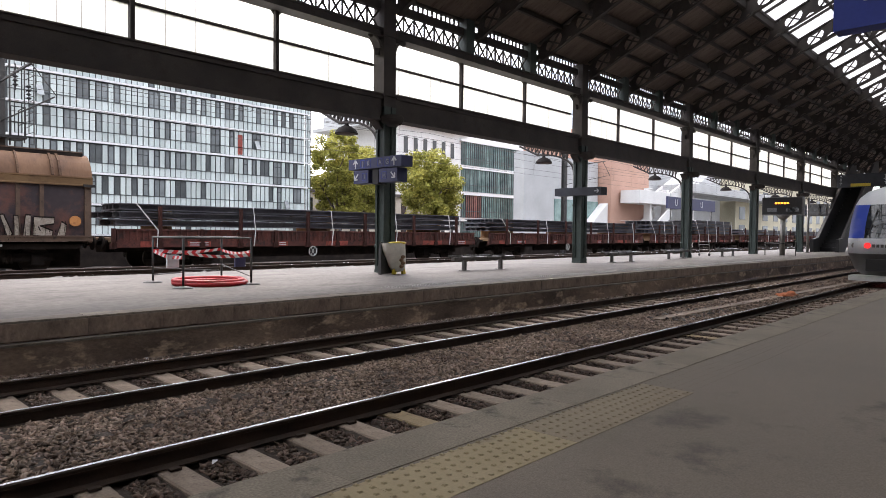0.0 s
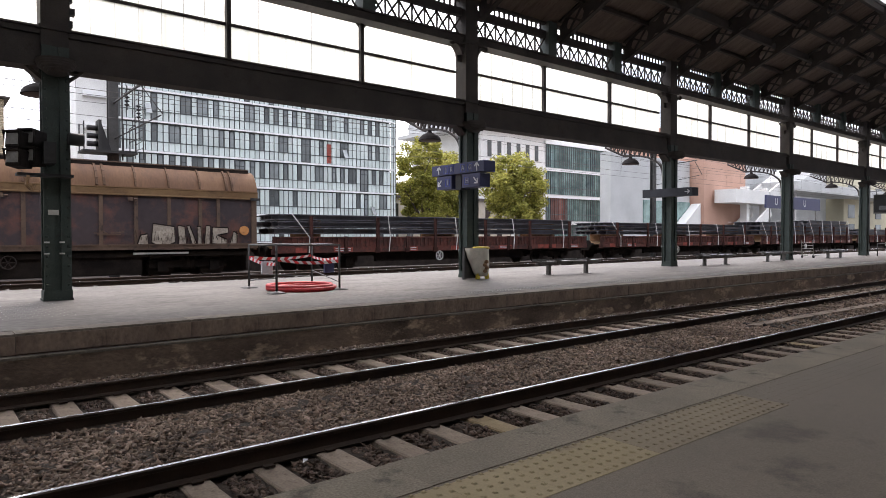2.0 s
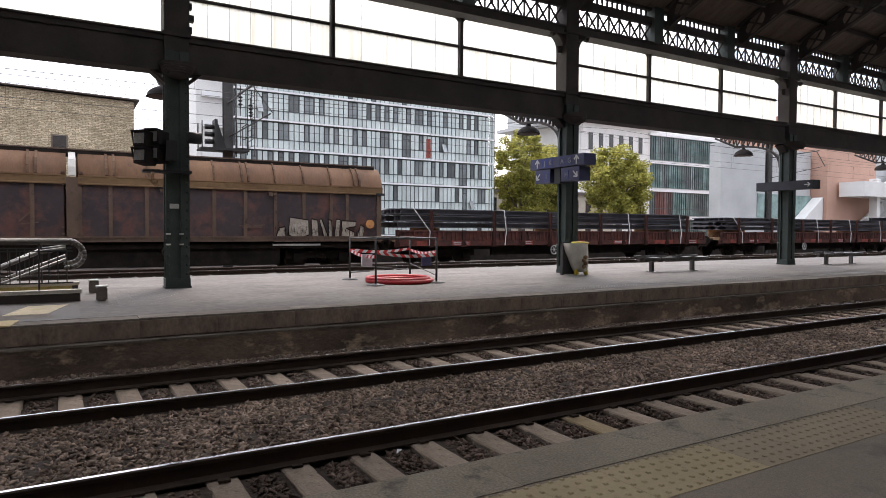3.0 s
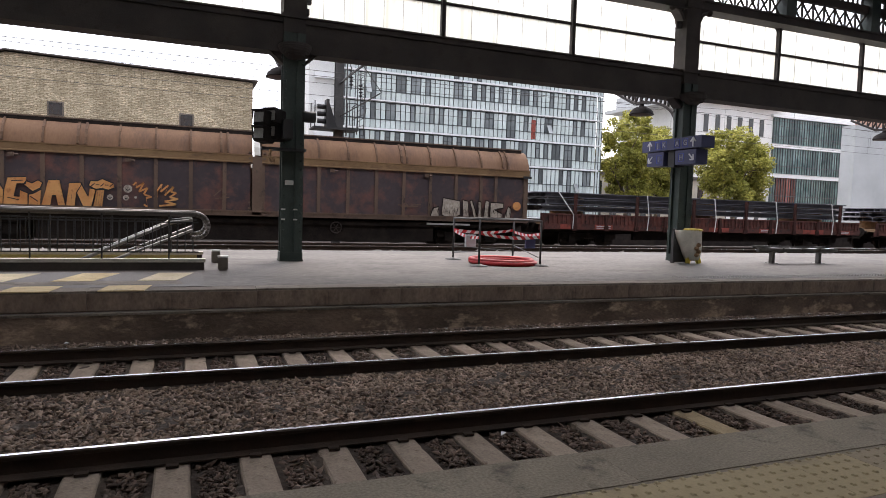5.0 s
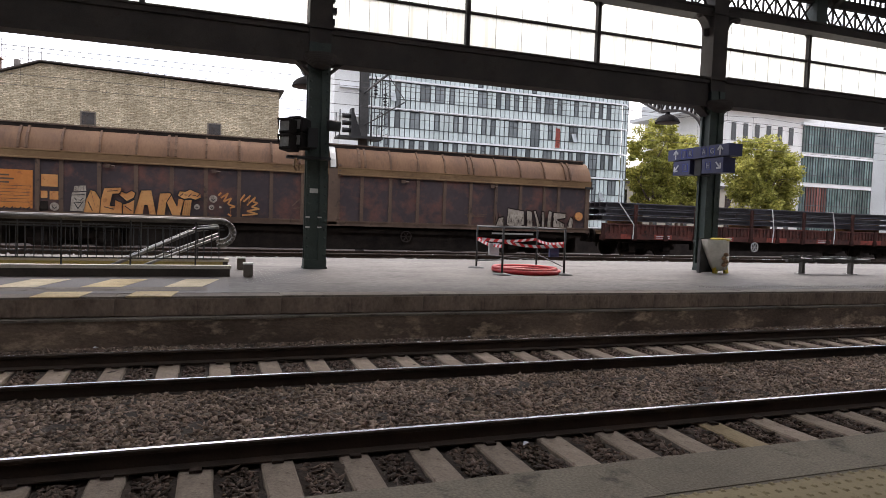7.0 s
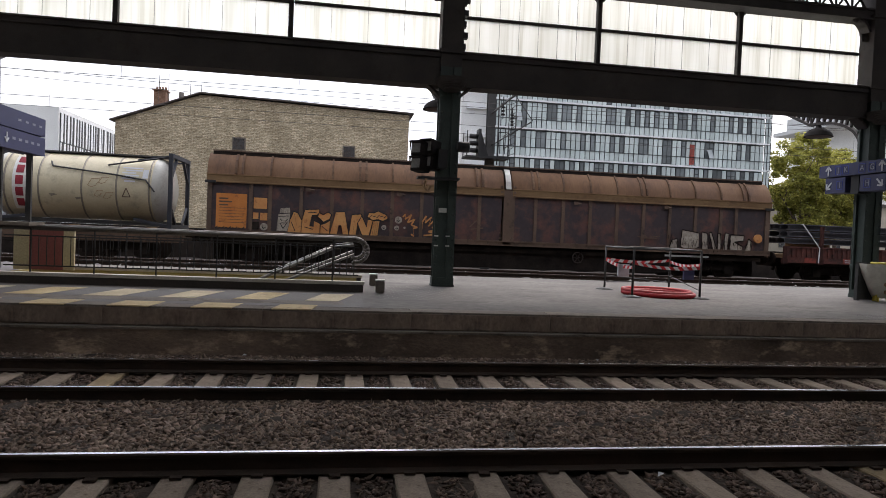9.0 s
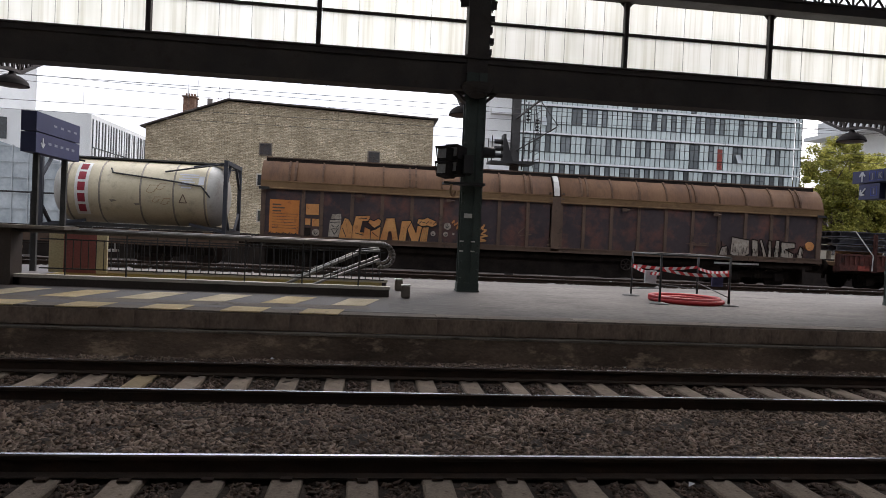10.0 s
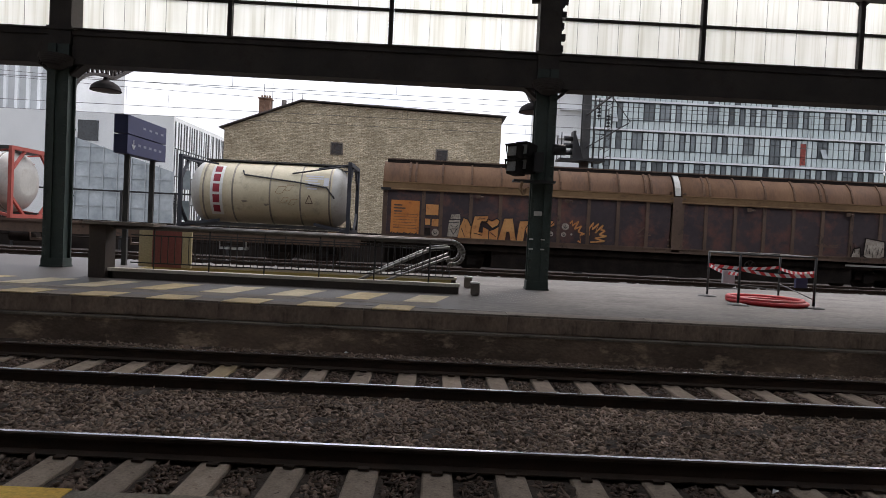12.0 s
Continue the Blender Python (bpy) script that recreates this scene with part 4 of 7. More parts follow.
# ---- stairwell -------------------------------------------------------------
stair = thing("stair_enclosure", "dark stair parapet with pale ledge and thin iron railing", "stair railing")
bm = bmesh.new()
box(bm, SX0 - 0.1, SX1 + 0.1, 5.22, 5.4, 0.3, 0.72)
box(bm, SX0 - 0.1, SX1 + 0.1, 7.0, 7.16, 0.3, 0.72)
box(bm, SX0 - 0.1, SX0, 5.22, 7.16, 0.3, 0.72)
part("parapet", bm, STAIR_WALL, stair)
bm = bmesh.new()
box(bm, SX0 - 0.12, SX1 + 0.12, 5.2, 5.42, 0.72, 0.78)
box(bm, SX0 - 0.12, SX1 + 0.12, 6.98, 7.18, 0.72, 0.78)
part("ledge", bm, LEDGE, stair, "pale concrete ledge")
bm = bmesh.new()
box(bm, SX0, SX1, 6.94, 6.998, -2.4, 0.72)
box(bm, SX0, SX0 + 0.06, 5.4, 6.94, -2.4, 0.72)
box(bm, SX0, SX1, 5.402, 5.45, -2.4, 0.72)
part("inner_wall", bm, STAIR_YELLOW, stair, "ochre tiled stair wall")
for k in range(14):
    bm = bmesh.new()
    box(bm, SX1 - 0.32 * (k + 1), SX1 - 0.32 * k, 5.45, 6.94, PZ - 0.17 * (k + 1) - 0.16, PZ - 0.17 * (k + 1))
    part("stair_step", bm, COPING, stair)
RT = 1.6
for yy in (5.3, 7.08):
    k, x = 0, SX0 + 0.75
    while x < SX1:
        bm = bmesh.new()
        main = k % 8 == 0
        rod(bm, (x, yy, 0.62 if main else 0.9), (x, yy, RT - (0.02 if main else 0.16)), 0.016 if main else 0.009, 6)
        part("baluster", bm, BLACK, stair)
        x += 0.135
        k += 1
    bm = bmesh.new()
    for z in (0.9, RT - 0.16):
        box(bm, SX0 + 0.3, SX1, yy - 0.012, yy + 0.012, z - 0.012, z + 0.012)
    part("railing_bar", bm, BLACK, stair)
    bm = bmesh.new()
    rod(bm, (SX0 - 0.15, yy, RT), (SX1 - 0.05, yy, RT), 0.036, 10)
    rod(bm, (SX0 - 0.15, yy + 0.14, RT - 0.03), (SX1 - 0.05, yy + 0.14, RT - 0.03), 0.03, 10)
    curl = [(SX1 - 0.05 + 0.22 * math.sin(a), yy, RT - 0.22 + 0.22 * math.cos(a)) for a in [k * math.pi / 10 for k in range(12)]]
    tube(bm, curl, 0.036, 10)
    tube(bm, [(x - 0.02, y + 0.14, z - 0.03) for x, y, z in curl], 0.03, 10)
    part("handrail", bm, RAIL_STEEL, stair, "dull steel handrail ending in a curl")
    bm = bmesh.new()
    rod(bm, (SX1 - 0.1, yy + 0.12, RT - 0.12), (SX1 - 0.5, yy + 0.12, RT - 0.18), 0.032, 8)
    rod(bm, (SX1 - 0.5, yy + 0.12, RT - 0.18), (SX1 - 2.6, yy + 0.12, 0.42), 0.032, 8)
    rod(bm, (SX1 - 0.1, yy + 0.12, RT - 0.3), (SX1 - 2.7, yy + 0.12, 0.2), 0.026, 8)
    part("stair_handrail", bm, STEEL, stair, "sloping double steel handrail")
bm = bmesh.new()
box(bm, SX0 - 0.42, SX0 - 0.1, 5.1, 5.5, PZ, RT + 0.02)
part("pillar", bm, STAIR_WALL, stair)
bm = bmesh.new()
box(bm, SX0 - 0.5, SX0 + 0.85, 5.0, 5.6, RT + 0.02, RT + 0.08)
part("pillar_cap", bm, COPING, stair)
bm = bmesh.new()
box(bm, SX0 + 0.0, SX0 + 0.28, 6.3, 6.36, 0.75, RT)
part("cream_panel", bm, STAIR_CREAM, stair)
bm = bmesh.new()
box(bm, SX0 + 0.9, SX0 + 1.1, 6.3, 6.36, 0.75, RT)
part("cream_panel", bm, STAIR_CREAM, stair)
bm = bmesh.new()
box(bm, SX0 + 0.28, SX0 + 0.9, 6.3, 6.35, 0.75, RT)
part("red_panel", bm, STAIR_RED, stair, "dull red ribbed panel")
for x, y, h in ((SX1 + 0.42, 5.15, 0.24), (SX1 + 0.36, 6.7, 0.24)):
    ob = thing("stone_bollard", "short square concrete block beside the stair", "bollard", (x, y, PZ), group="stair blocks")
    bm = bmesh.new()
    box(bm, -0.085, 0.085, -0.085, 0.085, 0, h)
    bmesh.ops.bevel(bm, geom=bm.edges[:], offset=0.02, segments=2, affect="EDGES")
    part("block", bm, COPING, ob)
    bm = bmesh.new()
    box(bm, -0.092, 0.092, -0.092, 0.092, h, h + 0.025)
    part("cap", bm, TANK_PALE, ob, "pale worn cap")


# ---- signs ------------------------------------------------------------------
def arrow(bm, at, d, size, x):
    """A white arrow in the plane x; d: its direction in (y, z)."""
    dy, dz = d
    n = math.hypot(dy, dz)
    dy, dz = dy / n, dz / n
    py, pz = -dz, dy
    cy, cz = at
    bar(bm, (x, cy - dy * size / 2, cz - dz * size / 2), (x, cy + dy * size / 2, cz + dz * size / 2), 0.012, size * 0.16)
    for s in (-1, 1):
        bar(bm, (x, cy + dy * size / 2, cz + dz * size / 2), (x, cy + dy * size * 0.05 + s * py * size * 0.38, cz + dz * size * 0.05 + s * pz * size * 0.38), 0.012, size * 0.16)


TOWARD_W = (radians(90), 0, radians(-90))
sign = thing("direction_sign", "two-tier dark blue direction sign with white arrows on a column", "sign")
bm = bmesh.new()
box(bm, 10.42, 10.86, 5.88, 8.22, 3.66, 3.97)
part("upper_board", bm, BLUE_SIGN, sign)
for y0, y1 in ((6.08, 6.85), (7.32, 8.0)):
    bm = bmesh.new()
    box(bm, 10.44, 10.84, y0, y1, 3.24, 3.63)
    part("lower_board", bm, BLUE_SIGN, sign)
bm = bmesh.new()
box(bm, 10.5, 10.85, 6.95, 7.2, 3.2, 3.97)
part("mounting", bm, BLACK, sign)
bm = bmesh.new()
arrow(bm, (7.88, 3.81), (0, 1), 0.24, 10.41)
arrow(bm, (6.17, 3.81), (0, 1), 0.24, 10.41)
arrow(bm, (7.86, 3.43), (1, -1), 0.24, 10.43)
arrow(bm, (6.24, 3.43), (-1, -1), 0.24, 10.43)
part("arrows", bm, SIGN_WHITE, sign, "white arrows")
for text, y, z in (("J", 7.55, 3.81), ("K", 7.3, 3.81), ("A", 6.78, 3.81), ("G", 6.47, 3.81), ("I", 7.5, 3.43), ("H", 6.62, 3.43)):
    lettering("letter", text, 0.2, SIGN_DIM, sign, (10.42 if z > 3.6 else 10.44, y, z), TOWARD_W)
    bm = bmesh.new()
    for a, b, c, d in ((y - 0.1, y + 0.1, z + 0.1, z + 0.11), (y - 0.1, y + 0.1, z - 0.11, z - 0.1), (y - 0.1, y - 0.09, z - 0.1, z + 0.1), (y + 0.09, y + 0.1, z - 0.1, z + 0.1)):
        box(bm, 10.412 if z > 3.6 else 10.432, 10.43 if z > 3.6 else 10.45, a, b, c, d)
    part("letter_frame", bm, BRIGHT_BLUE, sign)

sign2 = thing("stair_sign", "two-tier dark blue sign on two steel posts by the stair", "sign")
for z0, z1 in ((3.78, 4.22), (3.3, 3.75)):
    bm = bmesh.new()
    box(bm, -9.95, -9.62, 8.2, 10.4, z0, z1)
    part("board", bm, BLUE_SIGN, sign2)
bm = bmesh.new()
for k in range(5):
    box(bm, -9.622, -9.612, 8.75 + 0.3 * k, 8.9 + 0.3 * k, 3.52, 3.58)
for k in range(4):
    box(bm, -9.622, -9.612, 9.0 + 0.35 * k, 9.15 + 0.35 * k, 3.98, 4.03)
part("lettering_bars", bm, SIGN_DIM, sign2, "small white unreadable lines")
bm = bmesh.new()
arrow(bm, (8.5, 3.54), (0, -1), 0.22, -9.61)
part("arrow", bm, SIGN_WHITE, sign2)
for y in (8.55, 9.95):
    bm = bmesh.new()
    box(bm, -9.84, -9.72, y - 0.02, y + 0.06, PZ, 3.3)
    part("post", bm, DARK_STEEL, sign2)

# small signs on further columns
for x, y in ((22.12, 6.85),):
    ob = thing("platform_sign", "small dark blue sign with a white arrow on a column", "sign", group="column signs")
    bm = bmesh.new()
    box(bm, x - 0.75, x - 0.28, y - 1.0, y + 1.2, 3.4, 3.72)
    part("board", bm, FRAME_BLUE, ob)
    bm = bmesh.new()
    arrow(bm, (y - 0.8, 3.56), (-1, 0), 0.2, x - 0.76)
    part("arrow", bm, SIGN_WHITE, ob)

big = thing("hanging_sign", "large bright blue hanging sign with a white panel", "sign")
bm = bmesh.new()
box(bm, 4.38, 4.58, -8.3, -6.0, 3.55, 4.75)
part("board", bm, BRIGHT_BLUE, big)
bm = bmesh.new()
box(bm, 4.365, 4.38, -8.1, -6.22, 3.76, 4.6)
part("panel", bm, SIGN_WHITE, big, "white panel")
bm = bmesh.new()
arrow(bm, (-6.7, 4.05), (0.3, -1), 0.5, 4.36)
part("arrow", bm, BLUE_SIGN, big)
bm = bmesh.new()
for y in (-6.5, -7.8):
    rod(bm, (4.48, y, 4.75), (4.48, y, roof_z(y) + 0.06), 0.03, 8)
part("hanger", bm, DARK_STEEL, big)

screen = thing("departure_display", "dark departure display with amber digits on a steel post", "display")
bm = bmesh.new()
box(bm, 43.0, 43.5, 4.0, 6.4, 3.15, 4.3)
part("casing", bm, TRAIN_GREY, screen, "grey sheet-metal casing")
bm = bmesh.new()
box(bm, 42.988, 42.999, 4.06, 6.36, 3.22, 4.26)
part("face", bm, BLACK, screen, "black display face")
for y0, y1 in ((4.2, 4.95), (5.5, 6.1)):
    bm = bmesh.new()
    box(bm, 42.975, 42.987, y0, y1, 3.36, 3.62)
    part("lower_screen", bm, DARK_GLASS, screen)
bm = bmesh.new()
for k in range(5):
    box(bm, 42.97, 42.987, 4.8 + 0.17 * k, 4.93 + 0.17 * k, 3.86, 3.98)
part("digits", bm, AMBER_GLOW, screen, "amber lit digits")
bm = bmesh.new()
rod(bm, (43.25, 5.2, PZ), (43.25, 5.2, 3.15), 0.16, 12)
rod(bm, (43.25, 5.2, 2.9), (43.25, 5.2, 3.15), 0.2, 12, 0.45)
part("post", bm, STEEL, screen)
bm = bmesh.new()
tube(bm, [(42.8, 4.3, PZ), (42.8, 4.3, 1.35), (42.8, 6.1, 1.35), (42.8, 6.1, PZ)], 0.03, 8)
part("guard_rail", bm, DARK_STEEL, screen)


# ---- furniture of the platform -----------------------------------------------
def build_bench():
    ob = thing("platform_bench", "long dark steel platform bench with perforated seats", "bench", group="platform benches")
    for k in range(4):
        bm = bmesh.new()
        n = 8
        for i in range(n):
            x0, x1 = -1.4 + 0.7 * k + 0.66 * i / n, -1.4 + 0.7 * k + 0.66 * (i + 1) / n
            z0, z1 = [0.45 - 0.03 * math.sin(math.pi * u / n) for u in (i, i + 1)]
            quad(bm, [(x0, -0.22, z0), (x1, -0.22, z1), (x1, 0.22, z1), (x0, 0.22, z0)])
            quad(bm, [(x0, -0.22, z0 - 0.03), (x1, -0.22, z1 - 0.03), (x1, -0.22, z1), (x0, -0.22, z0)])
        box(bm, -1.4 + 0.7 * k, -0.74 + 0.7 * k, -0.23, -0.2, 0.37, 0.45)
        box(bm, -1.4 + 0.7 * k, -0.74 + 0.7 * k, 0.19, 0.22, 0.42, 0.5)
        part("seat", bm, BENCH, ob)
    bm = bmesh.new()
    box(bm, -1.42, 1.42, -0.05, 0.05, 0.33, 0.41)
    part("beam", bm, BENCH, ob)
    for x in (-0.88, 0.88):
        bm = bmesh.new()
        box(bm, x - 0.05, x + 0.05, -0.06, 0.06, 0.0, 0.34)
        box(bm, x - 0.09, x + 0.09, -0.16, 0.16, 0.0, 0.015)
        part("leg", bm, BENCH, ob)
    return ob


bench = build_bench()
bench.matrix_basis = pose(14.6, 6.35, PZ, 0, 0, -3)
for x, y in ((24.4, 6.5), (30.6, 6.7), (37.6, 6.6)):
    copy_thing(bench, pose(x, y, PZ))

bin_ob = thing("waste_bin", "pale plastic bin bag hanging in a yellow ring frame", "waste bin", (10.66, 6.42, PZ))
bm = bmesh.new()
n = 36
rings = []
for k, (r, z, cx) in enumerate(((0.4, 0.9, -0.02), (0.4, 0.84, -0.02), (0.37, 0.66, 0.02), (0.32, 0.45, 0.08), (0.27, 0.25, 0.13), (0.2, 0.1, 0.16), (0.05, 0.07, 0.16))):
    rings.append([bm.verts.new(((r + 0.012 * math.sin(5 * a + k * 1.3) + 0.012 * math.sin(11 * a + k * 0.4)) * math.cos(a) + cx, (r + 0.02 * math.sin(7 * a + k)) * math.sin(a) * 0.7, z)) for a in [i * 2 * math.pi / n for i in range(n)]])
for a, b in zip(rings, rings[1:]):
    for i in range(n):
        bm.faces.new((a[i], a[(i + 1) % n], b[(i + 1) % n], b[i])).smooth = True
part("bag", bm, BAG, bin_ob, "crumpled pale plastic bag with litter inside")
bm = bmesh.new()
lathe(bm, [(0.0, 0.95), (0.22, 0.94), (0.27, 0.91), (0.25, 0.88), (0.0, 0.87)], 20, (0.14, 0, 0))
part("ring", bm, BIN_YELLOW, bin_ob, "yellow plastic rim")
for s in (-1, 1):
    bm = bmesh.new()
    bar(bm, (0.16 + s * 0.19, -0.05, 0.0), (0.16 + s * 0.15, -0.03, 0.2), 0.1, 0.09)
    part("foot", bm, BIN_YELLOW, bin_ob)
bm = bmesh.new()
box(bm, -0.44, -0.38, 0.06, 0.16, 0.0, 0.93)
box(bm, -0.4, 0.2, 0.1, 0.13, 0.02, 0.86)
box(bm, -0.44, 0.36, 0.08, 0.16, 0.88, 0.92)
part("stand", bm, DARK_STEEL, bin_ob)
bm = bmesh.new()
for k in range(4):
    lathe(bm, [(0.0, 0.06), (0.06, 0.03), (0.07, -0.02), (0.0, -0.07)], 8, (0.13 + 0.05 * math.sin(k * 2.1), -0.19 - 0.02 * k, 0.24 + 0.09 * k))
part("litter", bm, TIMBER, bin_ob, "brown litter showing through the bag")

# barrier of four posts with tape round a coil of hose
posts = ((4.3, 7.65), (4.12, 5.72), (6.28, 8.2), (5.72, 5.78))
barrier = thing("tape_barrier", "four dark posts with top bars and red-white tape", "barrier")
for x, y in posts:
    bm = bmesh.new()
    rod(bm, (x, y, PZ), (x, y, PZ + 1.06), 0.026, 8)
    lathe(bm, [(0.0, 0.05), (0.05, 0.05), (0.2, 0.02), (0.21, 0.0)], 16, (x, y, PZ))
    part("post", bm, DARK_STEEL, barrier)
order = (0, 2, 3, 1)
for i in range(4):
    a, b = posts[order[i]], posts[order[(i + 1) % 4]]
    bm = bmesh.new()
    rod(bm, (*a, PZ + 1.05), (*b, PZ + 1.05), 0.02, 8)
    if i != 2:
        rod(bm, (*a, PZ + 0.34), (*b, PZ + 0.18), 0.014, 6)
    part("top_bar", bm, DARK_STEEL, barrier)
    bm = bmesh.new()
    n = 15
    for k in range(n):
        p = [Vector((*a, 0)).lerp(Vector((*b, 0)), u) for u in (k / n, (k + 1) / n)]
        z = [PZ + 0.74 - 0.06 * math.sin(math.pi * u) - 0.08 * i * 0.4 * (1 - u) for u in (k / n, (k + 1) / n)]
        d = (Vector((*b, 0)) - Vector((*a, 0))).normalized() * 0.035
        if i in (1, 3):
            d = -d
        for o in (0.0, 0.005):
            quad(bm, [(p[0].x - d.x + o, p[0].y - d.y + o, z[0] - 0.036), (p[1].x - d.x + o, p[1].y - d.y + o, z[1] - 0.036), (p[1].x + d.x + o, p[1].y + d.y + o, z[1] + 0.036), (p[0].x + d.x + o, p[0].y + d.y + o, z[0] + 0.036)], k % 2)
    part("tape", bm, [TAPE_RED, TAPE_WHITE], barrier, "red and white striped tape")
for k, (x, y, z) in enumerate(((4.2, 6.4, 1.12), (5.9, 6.6, 1.08))):
    bm = bmesh.new()
    box(bm, x - 0.13, x + 0.13, y - 0.03, y + 0.03, z - 0.14, z + 0.14)
    part("notice", bm, SIGN_WHITE if k == 0 else BLUE_SIGN, barrier)
hose = thing("hose_coil", "coil of bright red plastic hose lying on the platform", "hose", (5.05, 6.35, PZ))
bm = bmesh.new()
rng = random.Random(4)
for k, (dx, dy, rr) in enumerate(((0.0, 0.0, 0.77), (0.03, -0.02, 0.68), (-0.03, 0.02, 0.73))):
    bm = bmesh.new()
    torus(bm, (dx, dy, 0.05 + 0.05 * max(0, k - 1)), rr, 0.05, 48, 10, wob=0.02)
    part("hose_loop", bm, RED_HOSE, hose)

# signal heads on the first column
sig = thing("signal_group", "four black signal boxes clamped to an iron column", "signal")
for x, y, z in ((-0.24, 6.8, 3.66), (-0.24, 6.8, 3.33), (-0.48, 6.72, 3.6), (-0.48, 6.72, 3.27)):
    bm = bmesh.new()
    box(bm, -0.15, 0.15, -0.14, 0.2, -0.16, 0.16)
    bmesh.ops.bevel(bm, geom=bm.edges[:], offset=0.02, segments=1, affect="EDGES")
    head = part("signal_box", bm, LAMP_BLACK, sig, at=(x, y, z))
    head.rotation_euler = (radians(-6), 0, radians(-44))
    bm = bmesh.new()
    box(bm, -0.15, 0.15, -0.22, -0.14, 0.12, 0.15)
    for sx in (-1, 1):
        quad(bm, [(sx * 0.148, -0.14, -0.1), (sx * 0.148, -0.21, 0.12), (sx * 0.148, -0.14, 0.12)])
    part("visor", bm, LAMP_BLACK, head)
    bm = bmesh.new()
    box(bm, -0.11, 0.11, -0.152, -0.141, -0.1, 0.1)
    part("lens", bm, SIGNAL_LENS, head, "grey unlit lens plate")
bm = bmesh.new()
box(bm, -0.5, 0.42, 6.7, 7.05, 2.97, 3.02)
box(bm, -0.1, 0.1, 6.5, 7.08, 3.2, 3.6)
rod(bm, (0.35, 6.85, 3.72), (0.62, 6.85, 3.72), 0.12, 12)
part("clamp", bm, BLACK, sig)
bm = bmesh.new()
tube(bm, [(-0.35, 6.5, 2.95), (-0.38, 6.5, 2.78), (-0.3, 6.5, 2.68), (-0.26, 6.5, 2.8)], 0.03, 6)
part("cable", bm, TIMBER, sig)
plate = thing("column_plate", "small pale plates riveted to an iron column", "plate")
for x, z, w, h in ((0.12, 2.3, 0.18, 0.1), (0.0, 1.72, 0.09, 0.03), (0.26, 1.72, 0.09, 0.03), (0.0, 1.5, 0.09, 0.03), (0.26, 1.5, 0.09, 0.03)):
    bm = bmesh.new()
    box(bm, x - w / 2, x + w / 2, 7.035, 7.058, z - h / 2, z + h / 2)
    part("tag", bm, TANK_PALE, plate)
cab = thing("cable_run", "knotted black cable fittings along an iron column", "cable")
bm = bmesh.new()
for k in range(7):
    box(bm, 0.42, 0.5 + 0.04 * (k % 2), 7.1, 7.25, 5.95 + 0.25 * k, 6.08 + 0.25 * k)
rod(bm, (0.44, 7.15, 5.9), (0.44, 7.15, 7.9), 0.02, 6)
part("cable_clip", bm, BLACK, cab)

# luggage trolley, escalator, bins further along
for (x, y), h in (((53.2, 6.2), 4.2),):
    post = thing("slim_post", "slim grey steel post on the island platform", "post", (x, y, PZ))
    bm = bmesh.new()
    rod(bm, (0, 0, 0), (0, 0, h), 0.09, 10)
    part("shaft", bm, STEEL, post)
    bm = bmesh.new()
    rod(bm, (0, 0, 0), (0, 0, 0.06), 0.18, 12)
    part("foot", bm, DARK_STEEL, post)
far_box = thing("hanging_display", "small grey display box hung beside an iron column", "display", (55.2, 6.2, 3.4))
bm = bmesh.new()
box(bm, -0.3, 0.3, -0.9, 0.8, 0.0, 0.95)
bmesh.ops.bevel(bm, geom=bm.edges[:], offset=0.03, segments=1, affect="EDGES")
part("casing", bm, TRAIN_GREY, far_box)
bm = bmesh.new()
box(bm, -0.315, -0.301, -0.8, 0.7, 0.12, 0.84)
part("face", bm, DARK_GLASS, far_box)
bm = bmesh.new()
box(bm, -0.08, 0.08, 0.7, 1.0, 0.3, 0.6)
part("bracket", bm, DARK_STEEL, far_box)
small = thing("column_sign", "small dark blue sign on an iron column", "sign", (65.4, 6.4, 3.6))
bm = bmesh.new()
box(bm, -0.12, 0.12, -0.8, 0.9, 0.0, 0.5)
part("board", bm, FRAME_BLUE, small)
bm = bmesh.new()
arrow(bm, (0.4, 0.25), (0, -1), 0.28, -0.13)
part("arrow", bm, SIGN_WHITE, small)
bm = bmesh.new()
box(bm, 0.12, 0.62, 0.5, 0.7, 0.1, 0.4)
part("bracket", bm, DARK_STEEL, small)
tro = thing("luggage_trolley", "chrome luggage trolley standing on the platform", "trolley", (36.5, 7.6, PZ))
bm = bmesh.new()
tube(bm, [(0, -0.3, 1.0), (0.15, -0.3, 0.15), (0.9, -0.3, 0.12)], 0.02, 6)
tube(bm, [(0, 0.3, 1.0), (0.15, 0.3, 0.15), (0.9, 0.3, 0.12)], 0.02, 6)
for k in range(5):
    rod(bm, (0.03 + 0.03 * k, -0.3, 0.85 - 0.16 * k), (0.03 + 0.03 * k, 0.3, 0.85 - 0.16 * k), 0.012, 6)
part("frame", bm, STEEL, tro)
for x, y in ((0.15, -0.3), (0.15, 0.3), (0.85, 0.0)):
    bm = bmesh.new()
    rod(bm, (x, y - 0.03, 0.08), (x, y + 0.03, 0.08), 0.08, 10)
    part("wheel", bm, BLACK, tro)
esc = thing("escalator", "dark escalator rising from the island platform", "escalator")
bm = bmesh.new()
